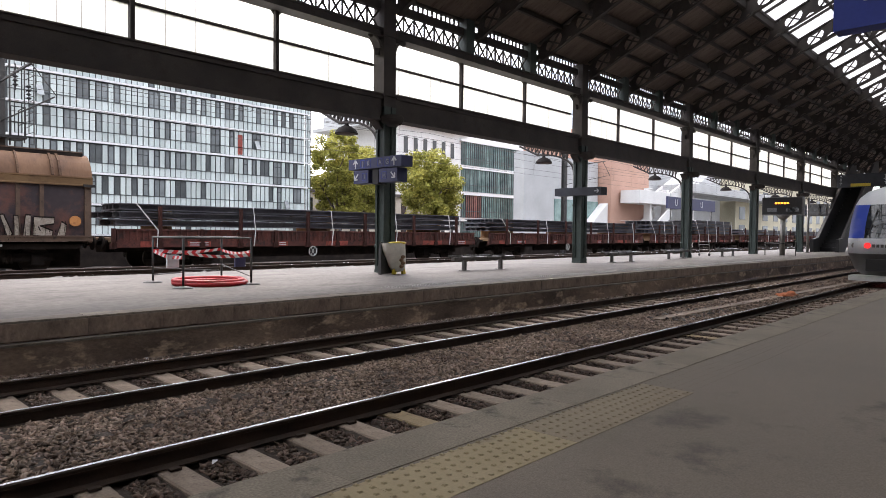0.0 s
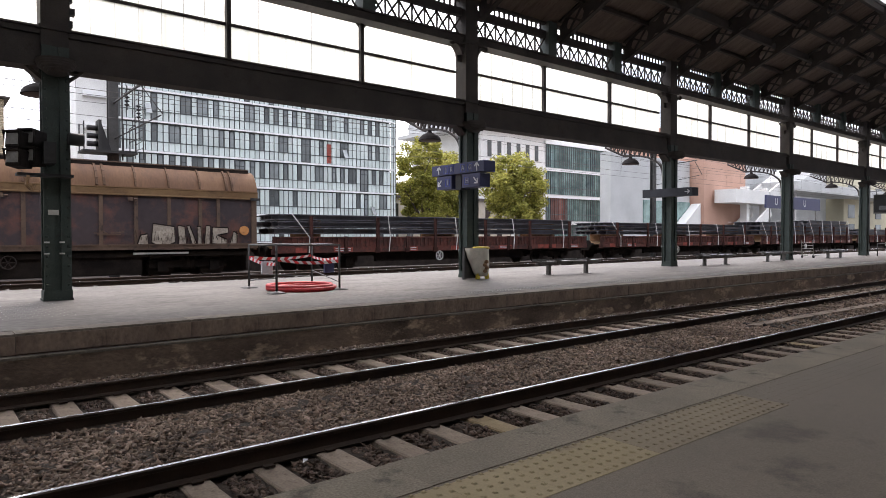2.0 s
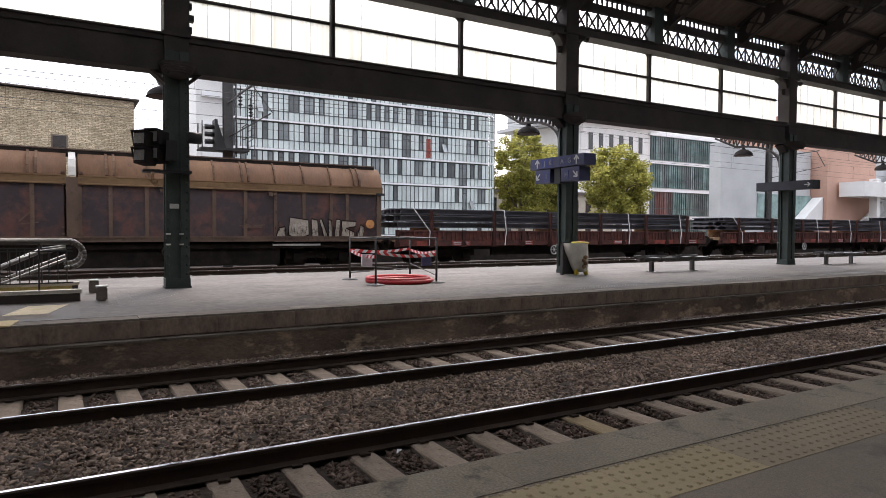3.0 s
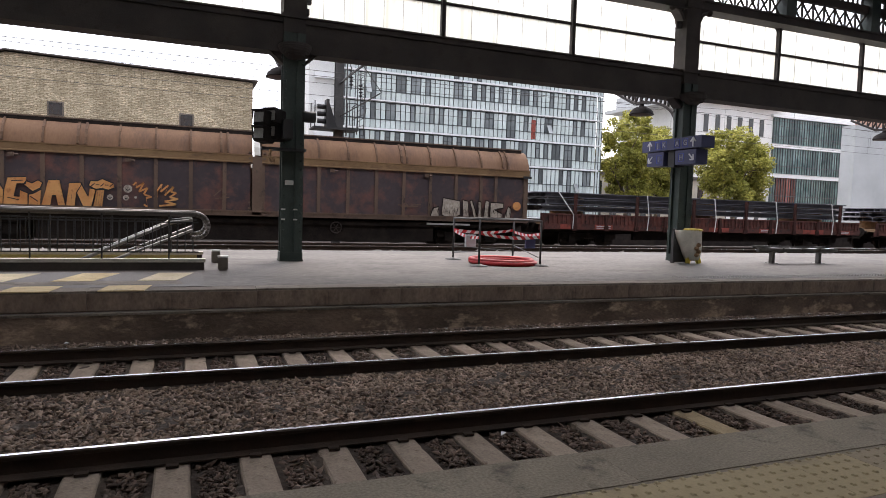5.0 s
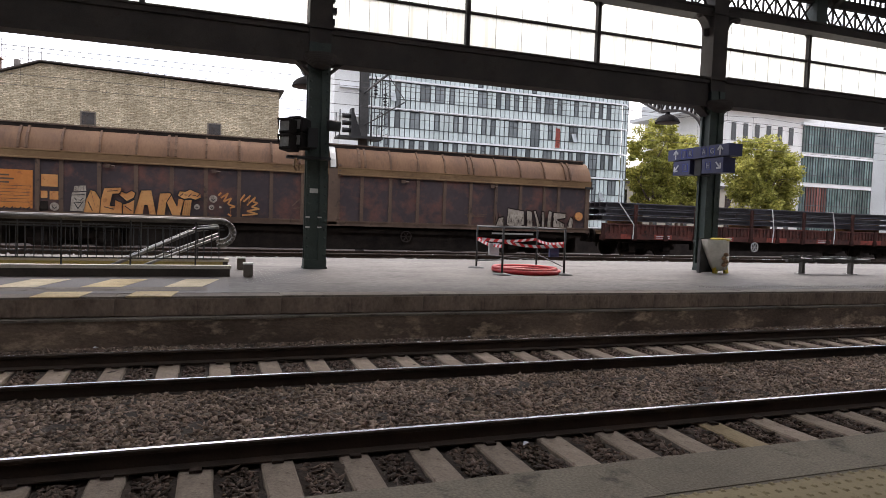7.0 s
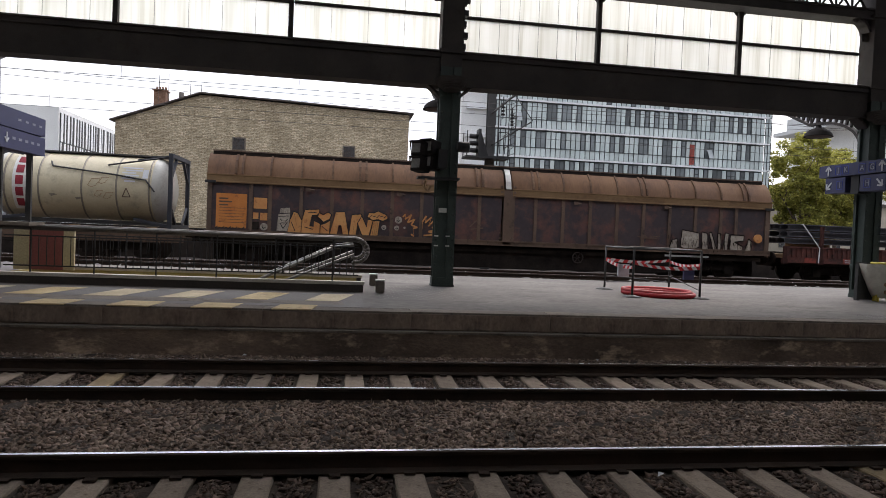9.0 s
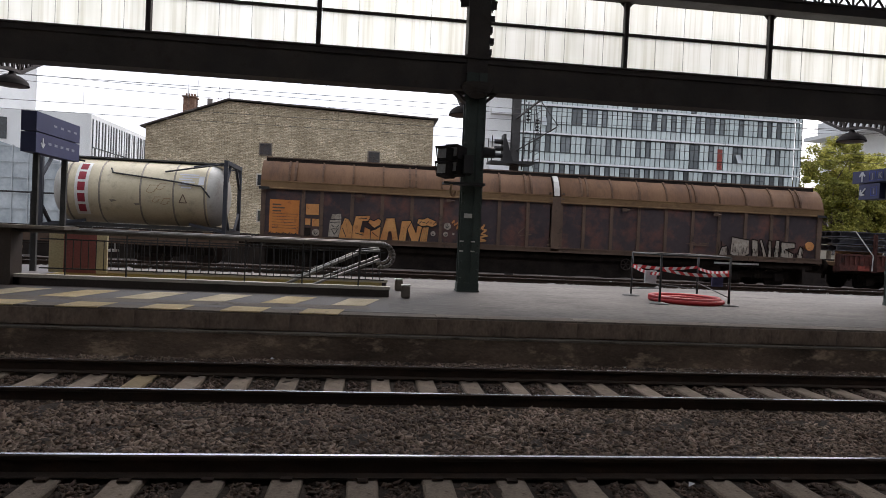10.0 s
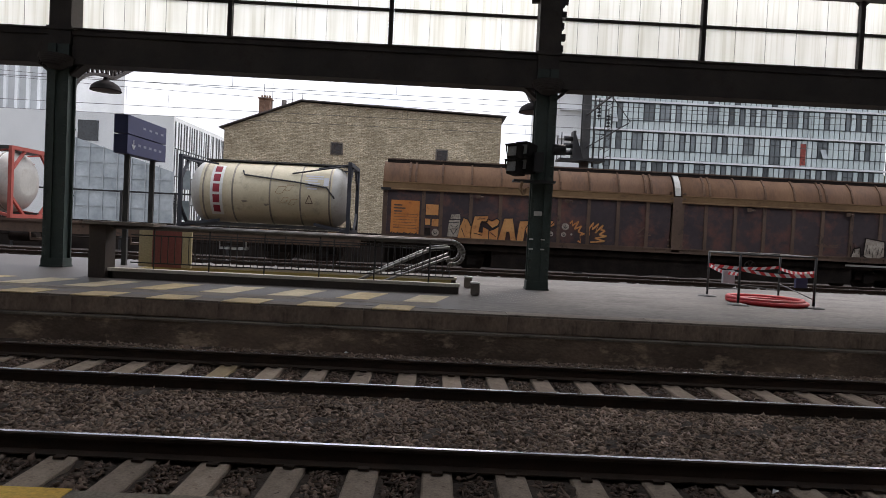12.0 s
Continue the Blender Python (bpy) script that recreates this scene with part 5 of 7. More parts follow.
for y in (4.7, 6.5):
    v = [(56.0, PZ), (58.0, PZ), (71.0, 7.6), (71.0, 9.0), (69.0, 8.6), (57.6, 1.7), (56.0, 1.6)]
    a = [bm.verts.new((x, y, z)) for x, z in v]
    b = [bm.verts.new((x, y + 0.22, z)) for x, z in v]
    bm.faces.new(a)
    bm.faces.new(b[::-1])
    for i in range(len(v)):
        bm.faces.new((a[i], a[(i + 1) % len(v)], b[(i + 1) % len(v)], b[i]))
part("balustrade", bm, BLACK, esc)
for k in range(22):
    bm = bmesh.new()
    box(bm, 57.6 + 0.58 * k, 58.2 + 0.58 * k, 4.92, 6.5, 0.3 + 0.31 * k, 0.62 + 0.31 * k)
    part("step", bm, BLACK, esc)
gantry = thing("bridge_sign", "dark blue overhead sign with pale arrows and a yellow lamp", "sign")
bm = bmesh.new()
box(bm, 60.0, 60.3, -1.0, 5.8, 5.9, 7.0)
part("board", bm, FRAME_BLUE, gantry)
bm = bmesh.new()
for y in (5.5, 2.4):
    for k in range(3):
        arrow(bm, (y, 6.2 + 0.28 * k), (0, 1), 0.22, 59.98)
part("arrows", bm, SIGN_WHITE, gantry)
bm = bmesh.new()
box(bm, 59.96, 60.0, 3.4, 4.8, 5.95, 6.2)
part("lamp_panel", bm, BIN_YELLOW, gantry)
rag = thing("orange_rag", "crumpled orange rag lying between the tracks", "rag", (21.0, -1.2, -0.12))
bm = bmesh.new()
bmesh.ops.create_icosphere(bm, subdivisions=3, radius=0.5)
for v in bm.verts:
    q = noise.noise(v.co * 3.1) * 0.5 + noise.noise(v.co * 7) * 0.25
    v.co = Vector((v.co.x * (1.5 + q), v.co.y * (0.45 + 0.4 * q), max(-0.1, v.co.z * (0.22 + 0.4 * q))))
part("cloth", bm, RAG, rag)
strip = thing("cable_trough", "pale concrete cable trough between the tracks", "cable trough", (0, 0, 0), kind="structure")
for k in range(40):
    bm = bmesh.new()
    box(bm, 12.0 + k, 12.98 + k, -1.05 - 0.03 * k * 0.9, -0.8 - 0.03 * k * 0.9, -0.3, -0.1)
    part("trough_lid", bm, SLEEPER, strip)


# ---- freight train (each wagon and load is keyed in motions) -----------------
RAILZ, GY = 0.33, 17.2
train_things = []


def ride(ob, x):
    """Put a vehicle or its load at its place at the start of the clip."""
    ob.location = (x, GY, RAILZ)
    train_things.append((ob, x))
    return ob


def bogie(parent, x, wheels=(-0.9, 0.9)):
    bm = bmesh.new()
    for s in (-1, 1):
        box(bm, x - 1.35, x + 1.35, s * 1.0 - 0.06, s * 1.0 + 0.06, 0.42, 0.68)
        for w in wheels:
            box(bm, x + w - 0.17, x + w + 0.17, s * 1.03 - 0.1, s * 1.03 + 0.1, 0.3, 0.62)
        for k in range(4):
            rod(bm, (x - 0.2 + 0.13 * k, s * 1.02, 0.35), (x - 0.2 + 0.13 * k, s * 1.02, 0.8), 0.05, 8)
    box(bm, x - 0.3, x + 0.3, -1.0, 1.0, 0.5, 0.85)
    fr = part("bogie", bm, UNDER, parent)
    for w in wheels:
        for s in (-1, 1):
            bm = bmesh.new()
            rod(bm, (x + w, s * 0.7, 0.46), (x + w, s * 0.83, 0.46), 0.46, 22)
            rod(bm, (x + w, s * 0.84, 0.46), (x + w, s * 0.9, 0.46), 0.16, 12)
            part("wheel", bm, WHEEL, fr)


def buffers(parent, x, s):
    for y in (-0.87, 0.87):
        bm = bmesh.new()
        rod(bm, (x, y, 1.0), (x + s * 0.42, y, 1.0), 0.09, 10)
        rod(bm, (x + s * 0.42, y, 1.0), (x + s * 0.5, y, 1.0), 0.24, 14)
        part("buffer", bm, UNDER, parent)


def poly(bm, pts, y, mi=0, dy=-0.006):
    """A thin painted shape on the wagon side from (x, z) points."""
    f = bm.faces.new([bm.verts.new((x, y + dy, z)) for x, z in pts])
    f.material_index = mi


def build_sliding_wall_wagon():
    ob = thing("covered_wagon", "long brown sliding-wall goods wagon with graffiti and rounded roof", "goods wagon")
    L, W = 10.63, 1.4
    # rounded roof and brown cant rail
    bm = bmesh.new()
    prof = [(-1.34, 2.86), (-1.39, 2.88), (-1.39, 3.14), (-1.38, 3.18), (-1.32, 3.4), (-1.19, 3.64), (-0.98, 3.85), (-0.82, 3.92)]
    prof += [(-y, z) for y, z in prof[::-1]]
    n = 40
    for x0, x1 in ((-L, -0.16), (0.16, L)):
        rings = [[bm.verts.new((x, y, z)) for y, z in prof] for x in (x0, x1)]
        for i in range(len(prof) - 1):
            f = bm.faces.new((rings[0][i], rings[0][i + 1], rings[1][i + 1], rings[1][i]))
            f.smooth = i > 2
        bm.faces.new(rings[0][::-1])
        bm.faces.new(rings[1])
    part("roof", bm, WAG_BROWN, ob, "rounded brown sheet roof")
    for x0, x1 in ((-L, -0.16), (0.16, L)):
        bm = bmesh.new()
        lip = [(-1.392, 2.87), (-1.44, 2.87), (-1.44, 2.91), (-1.425, 2.92), (-1.425, 3.11), (-1.436, 3.12), (-1.436, 3.15), (-1.392, 3.15)]
        ends = [[bm.verts.new((x, y, z)) for y, z in lip] for x in (x0, x1)]
        for i in range(8):
            bm.faces.new((ends[0][i], ends[0][(i + 1) % 8], ends[1][(i + 1) % 8], ends[1][i]))
        bm.faces.new(ends[0])
        bm.faces.new(ends[1])
        part("cant_rail", bm, WAG_CANT, ob, "yellowish brown cant rail")
    bm = bmesh.new()
    box(bm, -L + 0.1, L - 0.15, -0.86, 0.86, 3.93, 4.02)
    part("roof_cap", bm, ROOF_TILE, ob)
    bm = bmesh.new()
    box(bm, -L + 0.1, L - 0.15, -0.93, -0.865, 3.87, 3.985)
    part("roof_gutter", bm, UNDER, ob)
    bm = bmesh.new()
    box(bm, -L + 0.1, L - 0.15, -0.94, -0.84, 3.99, 4.03)
    part("roof_rail", bm, WAG_POST, ob)
    # roof ribs
    k = 0
    for i in [*range(-9, 0), *range(1, 10)]:
        x = i * 1.063
        dbl = abs(i) % 4 == 1
        for dx in ((-0.11, 0.11) if dbl else (0,)):
            bm = bmesh.new()
            for (y0, z0), (y1, z1) in zip(prof[3:7], prof[4:8]):
                bar(bm, (x + dx, y0 - 0.012, z0 + 0.006), (x + dx, y1 - 0.012, z1 + 0.006), 0.075 if dbl else 0.06, 0.06)
            part("roof_rib", bm, WAG_RIB, ob)
    # middle joint
    bm = bmesh.new()
    for (y0, z0), (y1, z1) in zip(prof[2:7], prof[3:8]):
        bar(bm, (0, y0 - 0.02, z0), (0, y1 - 0.02, z1), 0.2, 0.05)
    part("middle_hoop", bm, TANK_END, ob, "pale worn middle hoop")
    bm = bmesh.new()
    box(bm, -0.16, 0.16, -1.43, -1.3, 1.1, 3.1)
    for s in (-1, 1):
        for z in (1.3, 1.5, 2.85, 3.0, 3.2):
            box(bm, s * 0.24 - 0.04, s * 0.24 + 0.04, -1.44, -1.36, z, z + 0.06)
    part("middle_post", bm, WAG_POST, ob)
    # side panels between posts
    edges = [-L + 0.12, -9.15] + [-1.063 * i for i in range(8, 0, -1)] + [-0.2]
    edges = edges + [-e for e in edges[::-1]]
    for a, b in zip(edges, edges[1:]):
        if b - a < 0.6:
            continue
        bm = bmesh.new()
        box(bm, a + 0.02, b - 0.02, -1.365, -1.3, 1.2, 2.87)
        part("side_panel", bm, WAG_DARK, ob, "dark sooty side panel")
        bm = bmesh.new()
        box(bm, a - 0.06, a + 0.06, -1.405, -1.3, 1.1, 2.87)
        part("side_post", bm, WAG_POST, ob)
    bm = bmesh.new()
    box(bm, L - 0.24, L - 0.05, -1.41, -1.3, 1.1, 2.87)
    part("side_post", bm, WAG_POST, ob)
    bm = bmesh.new()
    box(bm, -L, L, 1.3, 1.39, 1.1, 2.87)
    part("side_wall", bm, WAG_POST, ob)
    for x0, x1 in ((-L + 0.02, -L + 0.14), (L - 0.14, L - 0.02)):
        bm = bmesh.new()
        box(bm, x0, x1, -1.36, 1.36, 1.0, 3.2)
        part("end_wall", bm, WAG_POST, ob)
    bm = bmesh.new()
    box(bm, -L, L, -1.3, 1.3, 0.98, 1.1)
    part("floor", bm, UNDER, ob)
    bm = bmesh.new()
    box(bm, -L, L, -1.43, -1.3, 1.06, 1.25)
    box(bm, -L, L, -1.45, -1.36, 1.2, 1.25)
    part("sill", bm, WAG_POST, ob)
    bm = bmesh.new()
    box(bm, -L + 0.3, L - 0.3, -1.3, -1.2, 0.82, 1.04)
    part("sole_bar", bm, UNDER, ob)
    # two deep near-black boxes added as the shade under the wagon, hiding the ground beyond
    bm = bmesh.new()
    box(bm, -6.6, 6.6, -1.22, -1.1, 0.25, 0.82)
    part("shade_skirt", bm, UNDER, ob)
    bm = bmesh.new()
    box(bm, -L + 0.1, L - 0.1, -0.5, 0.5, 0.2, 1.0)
    part("shade_core", bm, UNDER, ob)
    bm = bmesh.new()
    torus(bm, (0, 0, 0), 0.2, 0.02, 20, 6)
    for k in range(3):
        bar(bm, (-0.2 * math.cos(k * 1.05), -0.2 * math.sin(k * 1.05), 0), (0.2 * math.cos(k * 1.05), 0.2 * math.sin(k * 1.05), 0), 0.025, 0.02)
    hw = part("hand_wheel", bm, WHEEL, ob)
    hw.location, hw.rotation_euler = (2.79, -1.34, 0.72), (radians(90), 0, 0)
    bm = bmesh.new()
    box(bm, 6.3, 8.1, -1.34, -1.3, 0.9, 0.97)
    part("pale_strip", bm, TANK_PALE, ob)
    for x in (-8.2, 8.2):
        bogie(ob, x)
    buffers(ob, -L, -1)
    buffers(ob, L, 1)
    # latches along the cant rail
    for x in (-7.2, -4.0, 2.6, 6.2):
        bm = bmesh.new()
        box(bm, x - 0.08, x + 0.08, -1.47, -1.42, 2.7, 2.82)
        rod(bm, (x + 0.1, -1.46, 2.75), (x + 0.2, -1.46, 2.75), 0.03, 6)
        part("latch", bm, WAG_POST, ob)
    # placards
    bm = bmesh.new()
    box(bm, -10.3, -9.28, -1.375, -1.366, 1.32, 2.5)
    part("placard", bm, ORANGE, ob, "large worn orange placard")
    bm = bmesh.new()
    for k in range(3):
        box(bm, -10.2, -9.9 + 0.12 * (k % 2), -1.38, -1.376, 2.3 - 0.11 * k, 2.35 - 0.11 * k)
    for k in range(6):
        box(bm, -10.2, -9.36, -1.38, -1.376, 1.5 + 0.1 * k, 1.515 + 0.1 * k)
    part("placard_lines", bm, WAG_POST, ob)
    for a, b, c, d in ((-9.05, -8.6, 2.02, 2.4), (-9.06, -8.88, 1.66, 1.88), (-8.82, -8.58, 1.62, 1.88)):
        bm = bmesh.new()
        box(bm, a, b, -1.375, -1.366, c, d)
        part("small_placard", bm, GRAFFITI, ob)
    bm = bmesh.new()
    box(bm, -9.07, -8.86, -1.4, -1.366, 1.3, 1.56)
    part("label_box", bm, UNDER, ob)
    # graffiti: broad block shapes in orange, outlines and tags
    y = -1.405
    sh = [[(-7.88, 1.22), (-7.79, 1.71), (-7.69, 1.98), (-7.53, 1.93), (-7.4, 1.69), (-7.42, 1.22)],
          [(-7.41, 1.22), (-7.38, 1.69), (-7.29, 2.06), (-6.8, 2.1), (-6.82, 1.88), (-7.06, 1.86), (-7.13, 1.5), (-6.98, 1.49), (-6.97, 1.69), (-6.77, 1.6), (-6.77, 1.22)],
          [(-6.88, 1.85), (-6.8, 1.97), (-6.66, 1.91), (-6.5, 2.01), (-6.37, 1.93), (-6.43, 1.76), (-6.64, 1.64)],
          [(-6.75, 1.22), (-6.74, 1.56), (-6.59, 1.61), (-6.41, 1.73), (-6.44, 1.22)],
          [(-6.42, 1.22), (-6.22, 2.03), (-5.92, 2.05), (-5.76, 1.22), (-5.96, 1.22), (-6.02, 1.54), (-6.12, 1.54), (-6.17, 1.22)],
          [(-5.75, 1.22), (-5.66, 1.96), (-5.34, 1.99), (-5.13, 1.55), (-5.09, 1.82), (-4.92, 1.79), (-5.05, 1.22), (-5.29, 1.22), (-5.46, 1.66), (-5.51, 1.22)],
          [(-5.13, 1.9), (-5.07, 2.06), (-4.89, 2.05), (-4.74, 2.13), (-4.58, 2.06), (-4.42, 2.0), (-4.4, 1.85), (-4.56, 1.77), (-4.74, 1.82), (-4.94, 1.78)],
          [(-4.9, 1.77), (-4.68, 1.79), (-4.74, 1.22), (-5.0, 1.22)]]
    for k, s in enumerate(sh):
        bm = bmesh.new()
        poly(bm, s, y, 0, -0.002 * (k % 2) - 0.003)
        part("graffiti", bm, GRAFFITI, ob, "orange block-shaped graffiti")
    marks = [[(-8.25, 1.28), (-8.2, 1.86), (-7.8, 1.9), (-7.86, 1.28)], [(-8.16, 1.9), (-8.13, 2.07), (-7.82, 2.1), (-7.8, 1.93)]]
    for x, z in ((-4.01, 1.84), (-4.06, 1.55), (-8.68, 1.4), (-4.52, 1.55), (-3.78, 1.57)):
        r = 0.13 if z > 1.7 or x < -8 else (0.09 if x < -4 else 0.04)
        marks.append([(x + r * math.cos(a), z + r * math.sin(a)) for a in [i * math.pi / 7 for i in range(14)]])
    for s in marks:
        bm = bmesh.new()
        poly(bm, s, y, 0, -0.003)
        part("graffiti_mark", bm, GRAFFITI_PALE, ob, "pale graffiti mark")
    bm = bmesh.new()
    rng = random.Random(11)
    for k, s in enumerate(sh):
        pts = s + s[:1]
        for (xa, za), (xb, zb) in zip(pts, pts[1:]):
            bar(bm, (xa, y - 0.008, za), (xb, y - 0.008, zb), 0.004, 0.035)
    face = [((-8.14, 1.7), (-8.06, 1.62)), ((-7.96, 1.62), (-7.88, 1.7)), ((-8.14, 1.56), (-8.03, 1.36)), ((-7.9, 1.58), (-8.03, 1.36)), ((-8.1, 1.56), (-7.94, 1.56)), ((-8.2, 1.78), (-7.84, 1.81))]
    face += [((-8.1 + 0.07 * i, 1.92 + 0.008 * i), (-8.09 + 0.07 * i, 2.05 + 0.008 * i)) for i in range(4)]
    for cx, cz, r in ((-4.01, 1.84, 0.13), (-4.06, 1.55, 0.09), (-4.52, 1.55, 0.09), (-8.68, 1.4, 0.13)):
        face += [((cx - r * 0.5, cz), (cx, cz - r * 0.5)), ((cx, cz - r * 0.5), (cx + r * 0.5, cz)), ((cx, cz + r * 0.5), (cx, cz))]
    # folds in the letters, swirls of the cloud, ribs of its stem
    face += [((-7.3, 1.45), (-7.0, 1.38)), ((-7.66, 1.9), (-7.55, 1.45)), ((-7.75, 1.6), (-7.62, 1.3)), ((-6.7, 1.5), (-6.5, 1.35)), ((-5.46, 1.66), (-5.3, 1.95)), ((-5.6, 1.6), (-5.58, 1.3)), ((-7.2, 1.95), (-6.9, 1.98))]
    face += [((-5.05 + 0.13 * i, 1.88 + 0.05 * (i % 2)), (-4.95 + 0.13 * i, 1.98 - 0.05 * (i % 2))) for i in range(5)]
    face += [((-4.86 + 0.06 * i, 1.76), (-4.93 + 0.07 * i, 1.24)) for i in range(3)]
    for a, b in face:
        bar(bm, (a[0], y - 0.008, a[1]), (b[0], y - 0.008, b[1]), 0.004, 0.026)
    tagged(part("graffiti_outline", bm, BLACK, ob, "dark outline of the graffiti"), kind="stuff")
    for strokes in ([(-3.85, 1.96), (-3.76, 2.06), (-3.77, 1.88), (-3.54, 2.05), (-3.68, 1.76), (-3.43, 1.89), (-3.54, 1.68), (-3.31, 1.6), (-3.47, 1.56), (-3.43, 1.28), (-3.54, 1.35)],
                    [(-3.12, 1.57), (-3.14, 1.82), (-3.0, 2.03), (-3.04, 1.78), (-2.81, 2.0), (-2.92, 1.66), (-2.65, 1.96), (-2.73, 1.79), (-2.57, 1.76), (-2.77, 1.61), (-2.51, 1.56), (-2.92, 1.47), (-2.57, 1.38), (-3.08, 1.32)]):
        for (xa, za), (xb, zb) in zip(strokes, strokes[1:]):
            bm = bmesh.new()
            bar(bm, (xa, y - 0.01, za), (xb, y - 0.01, zb), 0.006, 0.055)
            part("graffiti_stroke", bm, GRAFFITI, ob, "loose orange graffiti stroke")
    bm = bmesh.new()
    for (xa, za), (xb, zb) in (((5.1, 1.62), (5.5, 1.6)), ((5.5, 1.6), (5.35, 1.7)), ((5.6, 1.62), (6.0, 1.66)), ((5.2, 1.56), (5.9, 1.58)), ((-1.4, 1.7), (-1.1, 2.0)), ((-1.1, 2.0), (-1.0, 1.75)), ((-1.35, 1.62), (-0.9, 1.68))):
        bar(bm, (xa, y - 0.01, za), (xb, y - 0.01, zb), 0.006, 0.04)
    part("graffiti_scrawl", bm, WAG_POST, ob, "faint brown scrawl")
    bm = bmesh.new()
    wh = [[(6.35, 1.1), (6.5, 1.55), (6.72, 1.6), (6.75, 1.12)], [(6.85, 1.3), (6.9, 1.95), (7.6, 1.85), (7.62, 1.3), (7.2, 1.12)],
          [(7.75, 1.15), (7.72, 1.9), (7.95, 1.85), (8.0, 1.2)], [(8.02, 1.88), (8.12, 1.9), (8.35, 1.3), (8.25, 1.1)], [(8.4, 1.15), (8.38, 1.86), (8.5, 1.86), (8.55, 1.18)],
          [(8.62, 1.2), (8.7, 1.9), (8.85, 1.88), (8.82, 1.2)], [(8.9, 1.25), (8.92, 1.84), (9.5, 1.82), (9.48, 1.62), (9.1, 1.55), (9.45, 1.4), (9.42, 1.2)], [(9.55, 1.2), (9.7, 1.7), (9.85, 1.6), (9.8, 1.2)],
          [(6.3, 1.05), (6.3, 1.12), (9.9, 1.12), (9.9, 1.05)]]
    for k, s in enumerate(wh):
        poly(bm, s, y, 0, -0.012 - 0.002 * (k % 2))
    part("graffiti_white", bm, GRAFFITI_PALE, ob, "smeared pale graffiti")
    bm = bmesh.new()
    for k, s in enumerate(wh[:-1]):
        for (xa, za), (xb, zb) in zip(s, s[1:] + s[:1]):
            bar(bm, (xa, y - 0.02, za), (xb, y - 0.02, zb), 0.004, 0.04)
    rng = random.Random(15)
    for k in range(26):
        x = 6.4 + 0.135 * k
        za = rng.uniform(1.1, 1.4)
        bar(bm, (x, y - 0.021, za), (x + rng.uniform(-0.06, 0.06), y - 0.021, za + rng.uniform(0.12, 0.4)), 0.004, rng.uniform(0.015, 0.035))
    tagged(part("graffiti_shading", bm, UNDER, ob, "dark outlines and drips of the pale graffiti"), kind="stuff")
    bm = bmesh.new()
    rod(bm, (10.1, -1.372, 1.72), (10.1, -1.44, 1.72), 0.17, 20)
    part("round_mark", bm, GRAFFITI, ob, "round orange sticker")
    bm = bmesh.new()
    for k in range(9):
        bar(bm, (-10.3 + 0.11 * k, y - 0.03, 1.28 + 0.05 * (k % 2)), (-10.22 + 0.11 * k, y - 0.03, 1.36 - 0.06 * (k % 2)), 0.006, 0.035)
    part("graffiti_scrawl", bm, BLACK, ob, "black scrawl under the placard")
    for x in (-10.62, 10.4):
        bm = bmesh.new()
        box(bm, x - 0.06, x + 0.3, -1.48, -1.42, 2.84, 2.93)
        part("end_latch", bm, BLACK, ob)
    return ob


ride(build_sliding_wall_wagon(), -4.92)


def build_container_wagon(L):
    ob = thing("container_wagon", "low brown container flat wagon with open frame", "goods wagon", group="container wagons")
    bm = bmesh.new()
    for s in (-1, 1):
        box(bm, -L, L, s * 1.2 - 0.06, s * 1.2 + 0.06, 0.72, 1.16)
        box(bm, -L, L, s * 1.26 - 0.05, s * 1.26 + 0.05, 1.1, 1.17)
    for k in range(9):
        x = -L + 0.2 + (2 * L - 0.4) * k / 8
        box(bm, x - 0.1, x + 0.1, -1.2, 1.2, 0.85, 1.12)
    part("frame", bm, WAG_POST, ob)
    for x in (-L + 2.2, L - 2.2):
        bogie(ob, x)
    buffers(ob, -L, -1)
    buffers(ob, L, 1)
    bm = bmesh.new()
    for k in range(8):
        x = -L + 1 + (2 * L - 2) * k / 7
        box(bm, x - 0.14, x + 0.14, -1.36, -1.2, 1.12, 1.22)
    part("lock", bm, TIMBER, ob)
    for x in (-5.0, -1.8, 1.8, 5.0):
        bm = bmesh.new()
        box(bm, x - 0.5, x + 0.5, -1.1, -0.7, 0.42, 0.5)
        bar(bm, (x - 0.48, -1.1, 0.46), (x - 0.48, -1.15, 0.8), 0.04, 0.04)
        bar(bm, (x + 0.48, -1.1, 0.46), (x + 0.48, -1.15, 0.8), 0.04, 0.04)
        part("step", bm, TANK_PALE if abs(x) > 2 else WAG_POST, ob)
    bm = bmesh.new()
    rod(bm, (-3.2, -0.75, 0.52), (-2.2, -0.75, 0.52), 0.17, 14)
    rod(bm, (-L + 3.4, -0.6, 0.6), (L - 3.4, -0.6, 0.6), 0.03, 6)
    part("brake_cylinder", bm, UNDER, ob)
    return ob


ride(build_container_wagon(9.6), -25.9)


